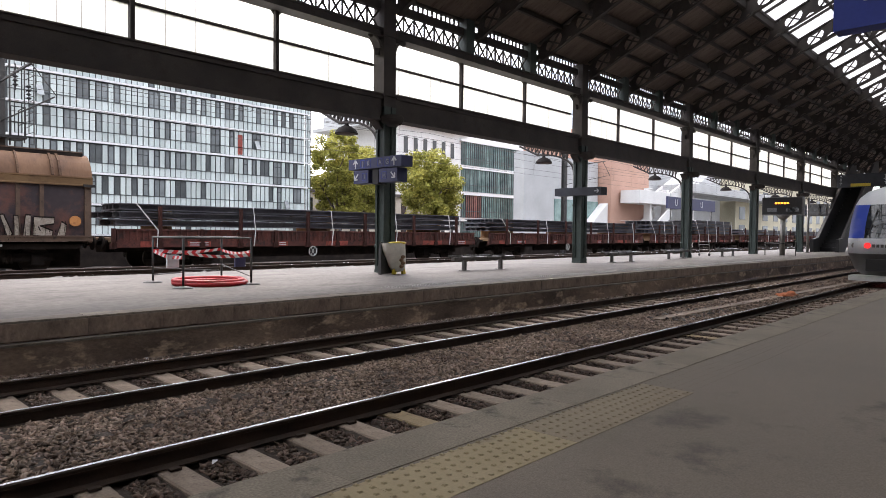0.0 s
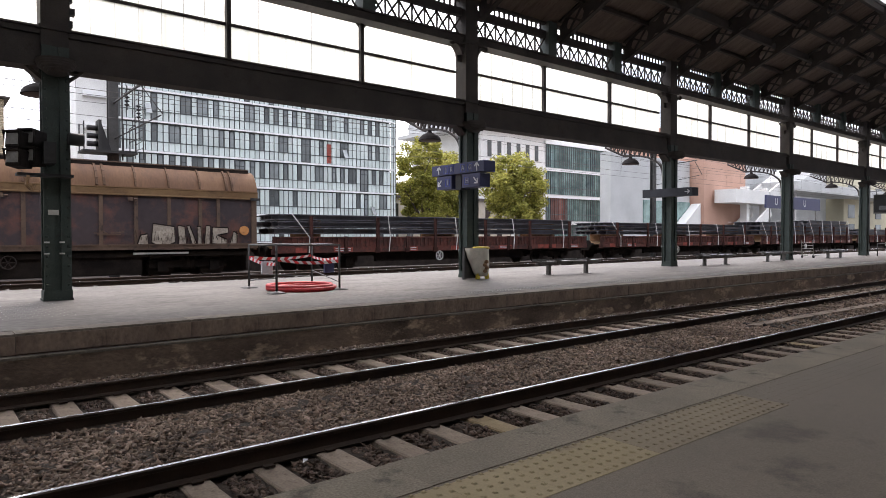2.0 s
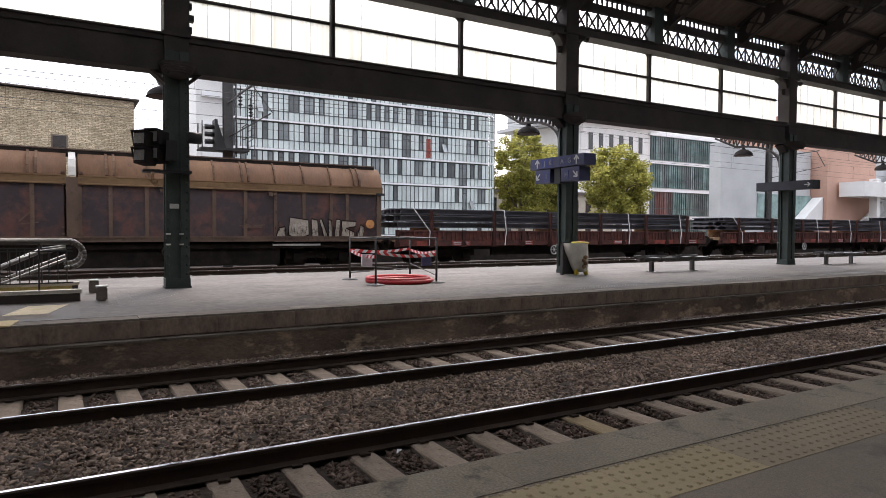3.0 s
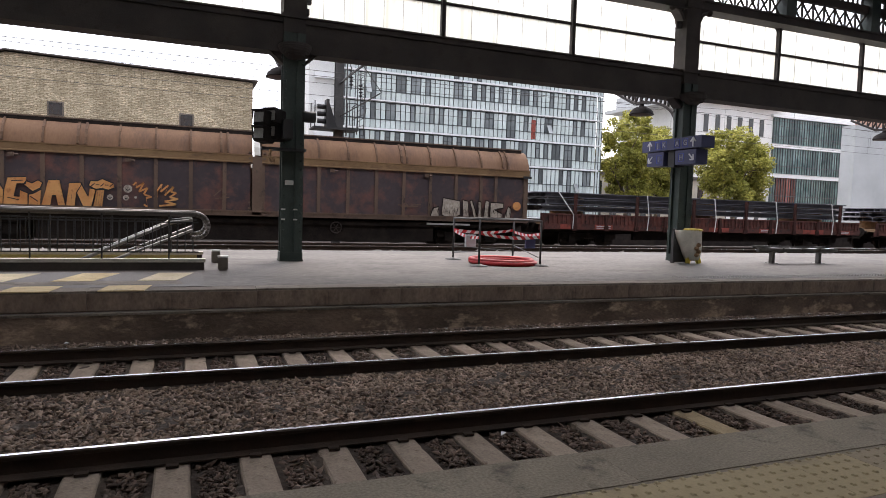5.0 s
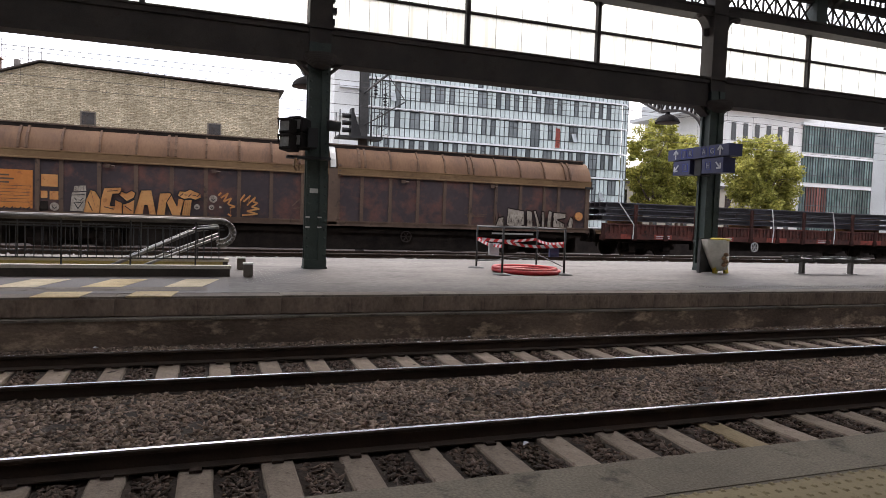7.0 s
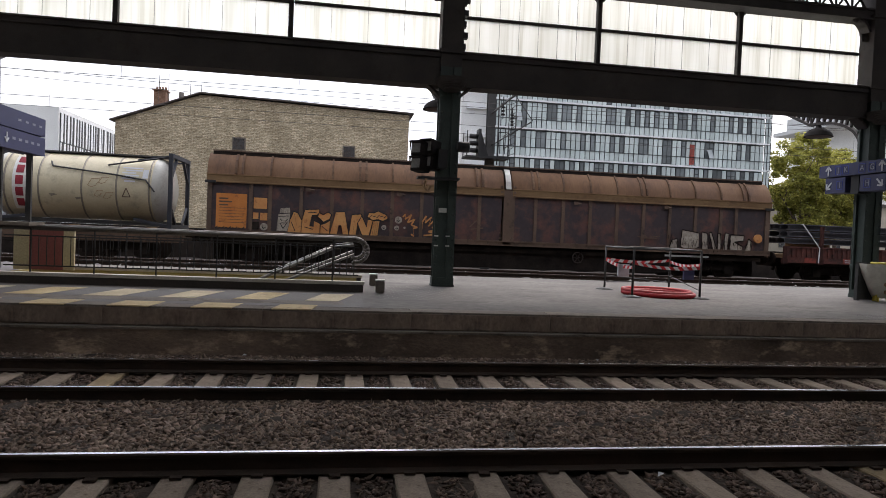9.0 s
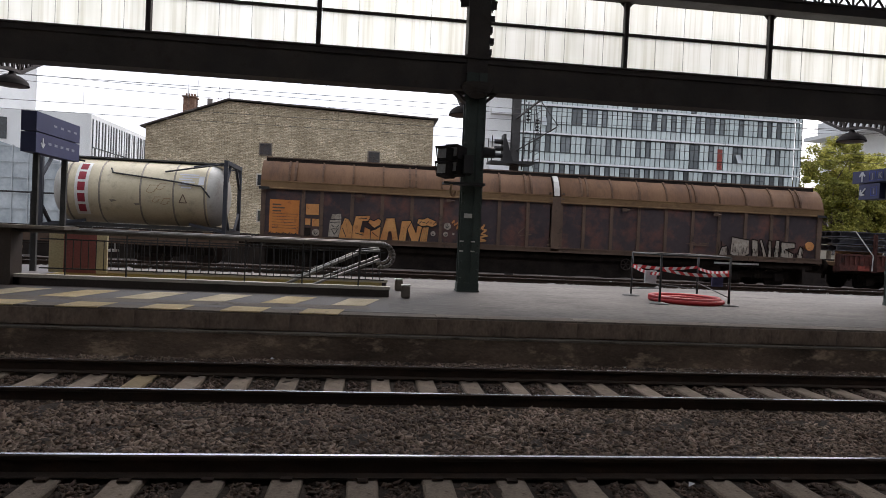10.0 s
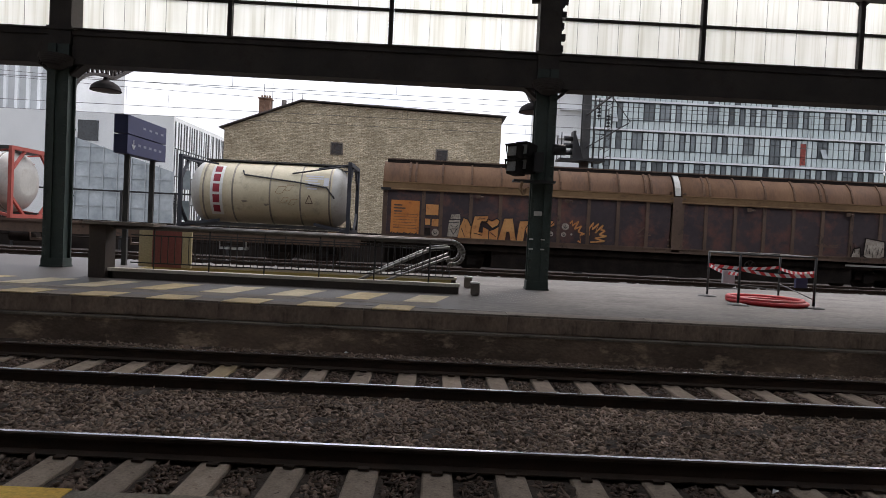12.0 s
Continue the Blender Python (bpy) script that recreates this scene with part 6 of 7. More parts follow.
def build_tank_container(frame_mat, tank_mat, marks):
    ob = thing("tank_container", "cream insulated tank container in a navy steel frame" if marks else "pale tank container in a red steel frame", "tank container")
    h, w, l, r = 2.59, 1.22, 3.03, 1.13
    z0 = 1.18
    bm = bmesh.new()
    n = 32
    prof = [(-2.92, 0.0), (-2.89, 0.5), (-2.78, 0.86), (-2.58, 1.07), (-2.38, r), (2.38, r), (2.58, 1.07), (2.78, 0.86), (2.89, 0.5), (2.92, 0.0)]
    rings = [[bm.verts.new((x, rr * math.cos(k * 2 * math.pi / n), z0 + 1.36 + rr * math.sin(k * 2 * math.pi / n))) for k in range(n)] for x, rr in prof[1:-1]]
    for a, b in zip(rings, rings[1:]):
        for k in range(n):
            bm.faces.new((a[k], a[(k + 1) % n], b[(k + 1) % n], b[k])).smooth = True
    bm.faces.new(rings[0][::-1])
    bm.faces.new(rings[-1])
    for f in bm.faces:
        f.material_index = 1 if abs(f.calc_center_median().x) > 2.3 else 0
    part("tank", bm, [tank_mat, TANK_END], ob)
    for x in (-2.25, -1.2, 0.15, 1.25, 2.3):
        bm = bmesh.new()
        hoop = []
        for k in range(32):
            ang = k * math.pi / 16
            hoop.append([bm.verts.new((x + dx, (r + dr) * math.cos(ang), z0 + 1.36 + (r + dr) * math.sin(ang))) for dx, dr in ((-0.028, 0.0), (-0.028, 0.014), (0.028, 0.014), (0.028, 0.0))])
        for k in range(32):
            for i in range(3):
                bm.faces.new((hoop[k][i], hoop[k][i + 1], hoop[(k + 1) % 32][i + 1], hoop[(k + 1) % 32][i])).smooth = True
        part("band", bm, BAND, ob, "narrow metal band")
    for sx in (-1, 1):
        bm = bmesh.new()
        for sy in (-1, 1):
            box(bm, sx * l - 0.065, sx * l + 0.065, sy * w - 0.065, sy * w + 0.065, z0, z0 + h)
            bar(bm, (sx * l, sy * w, z0 + h - 0.9), (sx * l, sy * w * 0.35, z0 + h - 0.08), 0.09, 0.09)
            bar(bm, (sx * l, sy * w, z0 + 0.8), (sx * l, sy * w * 0.35, z0 + 0.08), 0.09, 0.09)
            bar(bm, (sx * l, sy * w, z0 + 0.08), (sx * (l - 1.3), sy * 0.75, z0 + 0.3), 0.08, 0.1)
            bar(bm, (sx * l, sy * w, z0 + h - 0.1), (sx * (l - 1.2), sy * 0.75, z0 + h - 0.25), 0.06, 0.06)
        if not marks:
            for sy in (-1, 1):
                box(bm, sx * 1.65 - 0.06, sx * 1.65 + 0.06, sy * w - 0.065, sy * w + 0.065, z0, z0 + h)
                bar(bm, (sx * 1.65, sy * w, z0 + h - 0.1), (sx * 2.4, sy * w * 0.9, z0 + h - 0.5), 0.06, 0.06)
        box(bm, sx * l - 0.07, sx * l + 0.07, -w, w, z0 + h - 0.14, z0 + h)
        box(bm, sx * l - 0.07, sx * l + 0.07, -w, w, z0, z0 + 0.14)
        part("end_frame", bm, frame_mat, ob)
    bm = bmesh.new()
    for sy in (-1, 1):
        if not marks:
            box(bm, -l, l, sy * w - 0.06, sy * w + 0.06, z0 + h - 0.12, z0 + h)
        box(bm, -l, l, sy * 0.5 - 0.05, sy * 0.5 + 0.05, z0 + 0.08, z0 + 0.22)
    box(bm, -l + 0.6, l, -0.35, 0.35, z0 + h - 0.08, z0 + h - 0.03)
    part("walkway", bm, DARK_STEEL, ob)
    if marks:
        tz = z0 + 1.36
        bm = bmesh.new()

        def on(x, a):
            return (x, -(r + 0.012) * math.cos(a), tz + (r + 0.012) * math.sin(a))
        for k in range(10):
            a0, a1 = -0.85 + 1.8 * k / 10, -0.85 + 1.8 * (k + 1) / 10
            quad(bm, [on(-2.0, a0), on(-1.56, a0), on(-1.56, a1), on(-2.0, a1)])
        part("brand_field", bm, TANK_PALE, ob, "pale field behind red marks")
        for k in range(5):
            bm = bmesh.new()
            ac = 0.76 - 0.34 * k
            for u in range(3):
                a0, a1 = ac - 0.13 + 0.087 * u, ac - 0.13 + 0.087 * (u + 1)
                p = [(x, -(r + 0.02) * math.cos(a), tz + (r + 0.02) * math.sin(a)) for x, a in ((-1.9, a0), (-1.66, a0), (-1.66, a1), (-1.9, a1))]
                quad(bm, p)
            part("red_mark", bm, RED_MARK, ob, "dark red block mark")
        for k in range(6):
            bm = bmesh.new()
            a0 = 0.62 - 0.09 * k
            x1 = 2.05 if k < 2 else 1.95 - 0.05 * (k % 3)
            quad(bm, [on(1.4 + 0.1 * (k % 2), a0), on(x1, a0), on(x1, a0 + 0.05), on(1.4 + 0.1 * (k % 2), a0 + 0.05)])
            part("label_line", bm, SIGN_WHITE, ob, "white label line")
        bm = bmesh.new()
        quad(bm, [on(2.07, 0.3), on(2.25, 0.3), on(2.25, 0.6), on(2.07, 0.6)])
        part("white_label", bm, SIGN_WHITE, ob, "white label plate")
        bm = bmesh.new()
        tri = [on(1.45, -0.28), on(1.7, -0.28), on(1.575, -0.02)]
        for a, b in zip(tri, tri[1:] + tri[:1]):
            bar(bm, a, b, 0.012, 0.03)
        part("warning_triangle", bm, WAG_POST, ob, "small dark triangle mark")
        for cx, ca, s in ((0.55, 0.12, 1.0), (0.85, 0.2, 0.8), (0.7, -0.2, 0.7), (1.0, -0.25, 0.8)):
            bm = bmesh.new()
            loop = [on(cx + 0.17 * s * math.cos(k * 0.7) + 0.05 * math.sin(k * 2.1), ca + 0.13 * s * math.sin(k * 0.7 + 0.3) + 0.03 * math.cos(k * 1.7)) for k in range(10)]
            for a, b in zip(loop, loop[1:]):
                bar(bm, a, b, 0.004, 0.014)
            part("scribble", bm, TIMBER, ob, "faint ochre scribble")
        for cx, ca in ((-0.75, -0.3), (0.05, -0.38)):
            bm = bmesh.new()
            v = [on(cx + (0.14 + 0.05 * math.sin(3.1 * k)) * math.cos(k * 0.7), ca + (0.05 + 0.02 * math.sin(2.3 * k)) * math.sin(k * 0.7)) for k in range(9)]
            quad(bm, [v[0], v[2], v[4], v[6]])
            part("smudge", bm, BAND, ob, "grey scuff mark")
        bm = bmesh.new()
        tube(bm, [(-0.9, -0.86, tz + 0.78), (-0.8, -1.0, tz + 0.62), (1.2, -1.12, tz + 0.42), (2.2, -1.15, tz + 0.28), (2.5, -1.18, tz - 0.1)], 0.03, 6)
        tube(bm, [(0.9, -0.9, tz + 0.75), (2.0, -0.95, tz + 0.95), (2.95, -1.2, tz + 1.1)], 0.03, 6)
        part("hose", bm, BLACK, ob, "black hose strung along the tank")
    return ob


t1 = build_tank_container(FRAME_BLUE, TANK, True)
ride(t1, -19.8)
t2 = build_tank_container(FRAME_RED, TANK_PALE, False)
ride(t2, -31.9)


def build_stake_wagon(L):
    ob = thing("stake_wagon", "rusty red stake wagon with low side boards", "goods wagon", group="stake wagons")
    bm = bmesh.new()
    box(bm, -L, L, -1.34, 1.34, 1.02, 1.16)
    part("deck", bm, TIMBER, ob)
    for s in (-1, 1):
        bm = bmesh.new()
        box(bm, -L, L, s * 1.36 - 0.05, s * 1.36 + 0.05, 0.84, 1.08)
        part("sole_bar", bm, RED_WAGON, ob)
    n = 12
    for k in range(n):
        a, b = -L + 2 * L * k / n, -L + 2 * L * (k + 1) / n
        bm = bmesh.new()
        box(bm, a + 0.03, b - 0.03, -1.4, -1.35, 1.08, 1.48)
        for u in range(7):
            x = a + 0.03 + (b - a - 0.06) * (u + 0.5) / 7
            box(bm, x - 0.03, x + 0.03, -1.44, -1.4, 1.08, 1.46)
        box(bm, a + 0.03, b - 0.03, -1.45, -1.4, 1.43, 1.49)
        part("side_board", bm, RED_WAGON, ob)
        bm = bmesh.new()
        box(bm, a - 0.06, a + 0.06, -1.5, -1.4, 0.86, 2.3 if k % 2 else 1.5)
        box(bm, a - 0.1, a + 0.1, -1.5, -1.36, 0.8, 1.0)
        part("stake", bm, STAKE, ob)
    for x, w in ((-L + 0.9, 0.5), (-L + 2.6, 0.9), (-L + 6.4, 0.5), (-0.6, 1.2), (2.5, 0.9), (5.4, 1.4), (8.0, 0.7)):
        bm = bmesh.new()
        box(bm, x, x + w, -1.425, -1.41, 0.85, 1.06)
        part("fresh_patch", bm, RED_FRESH, ob, "brighter red painted patch")
        if w > 1.0 or x < -8.0:
            continue
        bm = bmesh.new()
        for k in range(2):
            box(bm, x + 0.08, x + w - 0.1, -1.432, -1.426, 0.9 + 0.08 * k, 0.93 + 0.08 * k)
        part("number_bar", bm, SIGN_WHITE, ob)
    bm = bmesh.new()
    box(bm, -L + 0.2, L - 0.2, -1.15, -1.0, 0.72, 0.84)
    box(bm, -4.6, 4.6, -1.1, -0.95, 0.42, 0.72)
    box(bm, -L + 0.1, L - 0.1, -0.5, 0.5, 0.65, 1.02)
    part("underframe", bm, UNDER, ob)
    bm = bmesh.new()
    torus(bm, (0, 0, 0), 0.2, 0.022, 20, 6)
    for k in range(3):
        bar(bm, (-0.2 * math.cos(k * 1.05), -0.2 * math.sin(k * 1.05), 0), (0.2 * math.cos(k * 1.05), 0.2 * math.sin(k * 1.05), 0), 0.025, 0.02)
    hw = part("hand_wheel", bm, TANK_PALE, ob)
    hw.location, hw.rotation_euler = (-1.3, -1.42, 0.62), (radians(90), 0, 0)
    for x in (-L + 2.6, L - 2.6):
        bogie(ob, x)
    buffers(ob, -L, -1)
    buffers(ob, L, 1)
    return ob


stake = build_stake_wagon(9.45)
wag_x = [15.8, 35.95, 56.1, 76.25, 96.4]
ride(stake, wag_x[0])
for x in wag_x[1:]:
    ride(copy_thing(stake, pose(x, GY, RAILZ)), x)


def beam_profile(bm, x0, x1, y, z, w=0.28, h=0.24, t=0.03):
    """A rolled H-section lying along x."""
    box(bm, x0, x1, y - w / 2, y + w / 2, z, z + t)
    box(bm, x0, x1, y - w / 2, y + w / 2, z + h - t, z + h)
    box(bm, x0, x1, y - t / 2, y + t / 2, z + t, z + h - t)


def build_load(name_seed, x0, x1, layers, tall=0.24):
    ob = thing("steel_beam_stack", "stack of dark rolled steel beams strapped on a wagon", "steel beams", group="beam stacks")
    rng = random.Random(name_seed)
    z = 1.6
    for k in range(layers):
        for j in range(3):
            bm = bmesh.new()
            box(bm, x0 + (x1 - x0) * (0.1 + 0.4 * j) - 0.09, x0 + (x1 - x0) * (0.1 + 0.4 * j) + 0.09, -1.2, 1.2, z - 0.05 if k else z - 0.44, z)
            part("packing", bm, TIMBER, ob)
        for j in range(7):
            y = -1.15 + 0.36 * j
            xa, xb = x0 + rng.uniform(-0.15, 0.3), x1 - rng.uniform(-0.1, 0.5)
            if j == 0 and k == 1:
                xb = xa + (x1 - x0) * 0.38
            bm = bmesh.new()
            beam_profile(bm, xa, xb, y, z, 0.34, tall)
            part("beam", bm, BEAM, ob)
            if j == 0 and k == 1:
                bm = bmesh.new()
                beam_profile(bm, xb + 0.1, x1 - 0.2, y, z, 0.32, tall)
                part("beam", bm, BEAM, ob)
        z += tall + 0.05
    top = z - 0.05
    for j in range(5):
        x = x0 + (x1 - x0) * (0.07 + 0.215 * j)
        bm = bmesh.new()
        lean = -0.7 if j == 0 else 0.0
        bar(bm, (x + lean, -1.36, top), (x + (0.0 if lean else 0.04), -1.47, 1.45), 0.02, 0.04)
        bar(bm, (x + (0.0 if lean else 0.04), -1.47, 1.45), (x - 0.05, -1.5, 0.85), 0.02, 0.04)
        bar(bm, (x + lean, -1.36, top), (x + lean, 1.3, top + 0.01), 0.05, 0.02)
        part("strap", bm, STRAP, ob, "white lashing strap")
    return ob


ride(build_load(1, -9.2, 8.6, 3, 0.225), wag_x[0])
ride(build_load(2, -8.8, 9.0, 3, 0.2), wag_x[1])
ride(build_load(3, -9.2, -1.2, 3, 0.3), wag_x[2])
ride(build_load(6, -0.4, 9.0, 4, 0.27), wag_x[2])
ride(build_load(4, -9.0, 8.0, 2, 0.24), wag_x[3])
ride(build_load(5, -9.0, 8.0, 2, 0.24), wag_x[4])

# ---- blue and white railcar standing at the near platform ---------------------
car = thing("railcar", "blue and white regional railcar with red tail light", "train")
bm = bmesh.new()
levels = [(0.25, 0.5, 0.95, 2), (0.55, 0.18, 1.22, 2), (1.15, 0.0, 1.42, 2), (1.16, -0.02, 1.43, 0), (1.75, 0.02, 1.44, 0), (1.76, 0.05, 1.43, 3), (2.2, 0.25, 1.43, 3), (2.6, 0.5, 1.42, 3), (3.1, 0.95, 1.38, 3), (3.4, 1.3, 1.3, 0), (3.7, 1.9, 1.1, 0), (3.95, 2.9, 0.7, 0)]
N = 16
rows = []
for z, xf, hw, mi in levels:
    row = []
    for k in range(N + 1):
        u = -1 + 2 * k / N
        yy = hw * math.copysign(min(1.0, abs(u) * 1.12), u) if abs(u) < 0.9 else hw * math.copysign(1.0, u)
        row.append(bm.verts.new((27.6 + xf + 0.75 * abs(u) ** 3.2, -2.855 + yy, z)))
    rows.append(row)
for i in range(len(rows) - 1):
    for k in range(N):
        f = bm.faces.new((rows[i][k], rows[i][k + 1], rows[i + 1][k + 1], rows[i + 1][k]))
        u = abs(-1 + 2 * (k + 0.5) / N)
        mi = levels[i + 1][3] if levels[i + 1][3] != 3 else (3 if u < 0.48 else 1)
        f.material_index, f.smooth = mi, True
for k in (0, N):
    for i in range(len(rows) - 1):
        a, b = rows[i][k].co, rows[i + 1][k].co
        quad(bm, [a, (72, a.y, a.z), (72, b.y, b.z), b], {0: 0, 1: 1, 2: 2, 3: 1}[levels[i + 1][3]])
quad(bm, [rows[-1][0].co, rows[-1][N].co, (72, rows[-1][N].co.y, 3.95), (72, rows[-1][0].co.y, 3.95)])
part("body", bm, [TRAIN_WHITE, TRAIN_BLUE, TRAIN_GREY, DARK_GLASS], car)
for s in (-1, 1):
    for dy, m, nm in ((0.66, RED_GLOW, "tail_light"), (1.14, STEEL, "headlight")):
        bm = bmesh.new()
        rod(bm, (27.58 + 0.3 * (dy > 1.1), -2.855 + s * dy, 1.47), (28.5, -2.855 + s * dy, 1.47), 0.11, 18)
        part(nm, bm, m, car, "glowing red tail light" if m is RED_GLOW else "")
bm = bmesh.new()
box(bm, 27.35, 28.0, -3.5, -2.2, 0.5, 0.95)
part("coupler", bm, BLACK, car)
bm = bmesh.new()
box(bm, 27.5, 28.5, -4.1, -1.6, 0.1, 0.3)
part("snow_guard", bm, TANK_PALE, car)
bm = bmesh.new()
bar(bm, (27.7, -2.2, 1.9), (28.3, -2.4, 2.9), 0.03, 0.03)
bar(bm, (27.72, -2.55, 1.95), (28.28, -2.45, 2.85), 0.02, 0.02)
part("wiper", bm, BLACK, car)
bm = bmesh.new()
for k in range(4):
    box(bm, 27.55, 27.575, -2.45 - 0.14 * k, -2.36 - 0.14 * k, 1.4, 1.52)
part("number_bar", bm, TRAIN_GREY, car)

for x in (31.0, 33.6, 44.0, 46.6):
    for s in (-1, 1):
        bm = bmesh.new()
        rod(bm, (x, -2.855 + s * 0.7, 0.43), (x, -2.855 + s * 0.82, 0.43), 0.43, 20)
        part("wheel", bm, WHEEL, car)
# added wall: its near-black colour stands in for the shade seen beneath the wagons
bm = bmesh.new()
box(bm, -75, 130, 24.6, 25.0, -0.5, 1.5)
tagged(part("dark_backing_wall", bm, UNDER), "low near-black wall added behind the goods tracks to darken the gaps under the train", "wall", kind="structure")

# ---- overhead line -----------------------------------------------------------
for y, zs in ((13.3, (6.05, 6.9)), (17.2, (5.95, 7.15)), (21.0, (6.2, 7.6))):
    ob = thing("catenary_wire", "thin overhead line wires with droppers", "overhead wire", group="overhead wires")
    bm = bmesh.new()
    rod(bm, (-70, y, zs[0]), (140, y, zs[0]), 0.009, 5)
    span = 45.0
    for k in range(4):
        xa = -67 + span * k
        pts = [(xa + span * u / 10, y, zs[1] - 0.5 * (1 - (2 * u / 10 - 1) ** 2)) for u in range(11)]
        tube(bm, pts, 0.009, 5)
    part("wire", bm, WIRE, ob)
    bm = bmesh.new()
    x = -66.0
    while x < 138:
        u = ((x + 67) / span) % 1
        rod(bm, (x, y, zs[0]), (x, y, zs[1] - 0.5 * (1 - (2 * u - 1) ** 2)), 0.005, 5)
        x += 5.2
    tagged(part("dropper", bm, WIRE, ob), kind="stuff")
    for x in (-70.0, 140.0):
        bm = bmesh.new()
        box(bm, x - 0.15, x + 0.15, y - 0.15, y + 0.15, -0.5, 8.0)
        part("anchor_post", bm, DARK_STEEL, ob)


def build_mast(at, basket):
    ob = thing("catenary_mast", "grey steel catenary mast with insulators", "mast", at, group="catenary masts")
    bm = bmesh.new()
    box(bm, -0.17, 0.17, -0.16, -0.13, -0.2, 8.4)
    box(bm, -0.17, 0.17, 0.13, 0.16, -0.2, 8.4)
    box(bm, -0.02, 0.02, -0.13, 0.13, -0.2, 8.4)
    part("pole", bm, DARK_STEEL, ob)
    bm = bmesh.new()
    bar(bm, (0, 0, 7.0), (0.2, -3.4, 7.2), 0.06, 0.06)
    bar(bm, (0, 0, 7.9), (0.2, -3.2, 7.2), 0.03, 0.03)
    bar(bm, (0.2, -3.2, 7.2), (0.9, -3.4, 6.2), 0.03, 0.03)
    bar(bm, (0, 0, 5.6), (0.9, -3.2, 6.2), 0.035, 0.035)
    part("arm", bm, DARK_STEEL, ob)
    for dx, dy, z in ((0.8, -0.6, 6.9), (0.1, -1.8, 7.1)):
        bm = bmesh.new()
        for k in range(4):
            lathe(bm, [(0.02, 0.06), (0.1, 0.0), (0.02, -0.04)], 10, (dx, dy, z - 0.14 * k))
        rod(bm, (dx, dy, z + 0.3), (dx, dy, z - 0.6), 0.02, 6)
        part("insulator", bm, BLACK, ob, "dark ribbed insulator")
    if basket:
        bm = bmesh.new()
        box(bm, -1.15, 0.75, -0.6, 0.4, 4.72, 4.8)
        part("platform", bm, BLACK, ob, at=(0, 0, 0.3))
        for x in (-1.1, 0.25, 0.7):
            for y in (-0.55, 0.35):
                bm = bmesh.new()
                rod(bm, (x, y, 4.8), (x, y, 5.85), 0.022, 6)
                part("guard_post", bm, BLACK, ob, at=(0, 0, 0.3))
        for z in (5.3, 5.85):
            bm = bmesh.new()
            tube(bm, [(0.25, -0.55, z), (0.7, -0.55, z), (0.7, 0.35, z)], 0.018, 6)
            part("guard_rail", bm, BLACK, ob, at=(0, 0, 0.3))
        bm = bmesh.new()
        for k in range(3):
            rod(bm, (-0.95, -0.3, 5.05 + 0.3 * k), (-0.6, -0.3, 5.05 + 0.3 * k), 0.1, 12)
        box(bm, -0.6, -0.5, -0.55, 0.0, 4.8, 5.95)
        v = [bm.verts.new(p) for p in ((-0.5, -0.3, 6.0), (-0.1, -0.3, 4.8), (-0.5, -0.3, 4.8))]
        bm.faces.new(v)
        part("signal_head", bm, BLACK, ob, "black signal head with hoods", at=(0, 0, 0.3))
        bm = bmesh.new()
        tube(bm, [(0.3, -0.2, 4.8), (0.3, -0.2, 8.0)], 0.03, 6)
        for k in range(12):
            bar(bm, (0.75, -0.25, 5.2 + 0.22 * k), (1.05, -0.25, 5.2 + 0.22 * (k + 1) if k % 2 else 5.2 + 0.22 * (k + 0.6)), 0.025, 0.025)
        for x in (0.75, 1.05):
            rod(bm, (x, -0.25, 4.9), (x, -0.25, 8.0), 0.02, 6)
        part("ladder", bm, DARK_STEEL, ob)
    return ob


m0 = build_mast((4.05, 20.2, 0.0), True)
m1 = build_mast((41.0, 20.2, 0.0), False)
copy_thing(m1, pose(-40.0, 20.2, 0))
copy_thing(m1, pose(86.0, 20.2, 0))

# ---- town behind ----------------------------------------------------------------
office = thing("glass_office_block", "long office block clad in pale glass panels with dark windows", "building")
bm = bmesh.new()
box(bm, 10.4, 35.6, 47.1, 62.0, -0.5, 21.0)
part("core", bm, MULLION, office)
rng = random.Random(21)
levels_z = [1.3 + 2.42 * k for k in range(-1, 9)]
NC = 56
cw = (35.6 - 10.4) / NC
bmp = bmesh.new()
WMESH = {}


def office_window(wide, tall, split):
    """A framed window: dark frame, panes set back, at times a transom."""
    b2 = bmesh.new()
    a, b, lo, hi = 0.02, wide * cw - 0.02, 0.14 if tall else 0.86, 2.24
    f = 0.045
    for q in ((a, a + f, lo, hi), (b - f, b, lo, hi), (a + f, b - f, lo, lo + f), (a + f, b - f, hi - f, hi)):
        box(b2, q[0], q[1], -0.08, 0.02, q[2], q[3])
    if split:
        box(b2, a + f, b - f, -0.08, 0.02, hi - 0.5, hi - 0.44)
    if wide > 1:
        box(b2, (a + b) / 2 - 0.025, (a + b) / 2 + 0.025, -0.08, 0.02, lo + f, hi - f)
    b3 = bmesh.new()
    box(b3, a + f, b - f, -0.02, 0.0, lo + f, hi - f)
    return mesh_of("window", b3, WINDOW), mesh_of("window_frame", b2, MULLION)


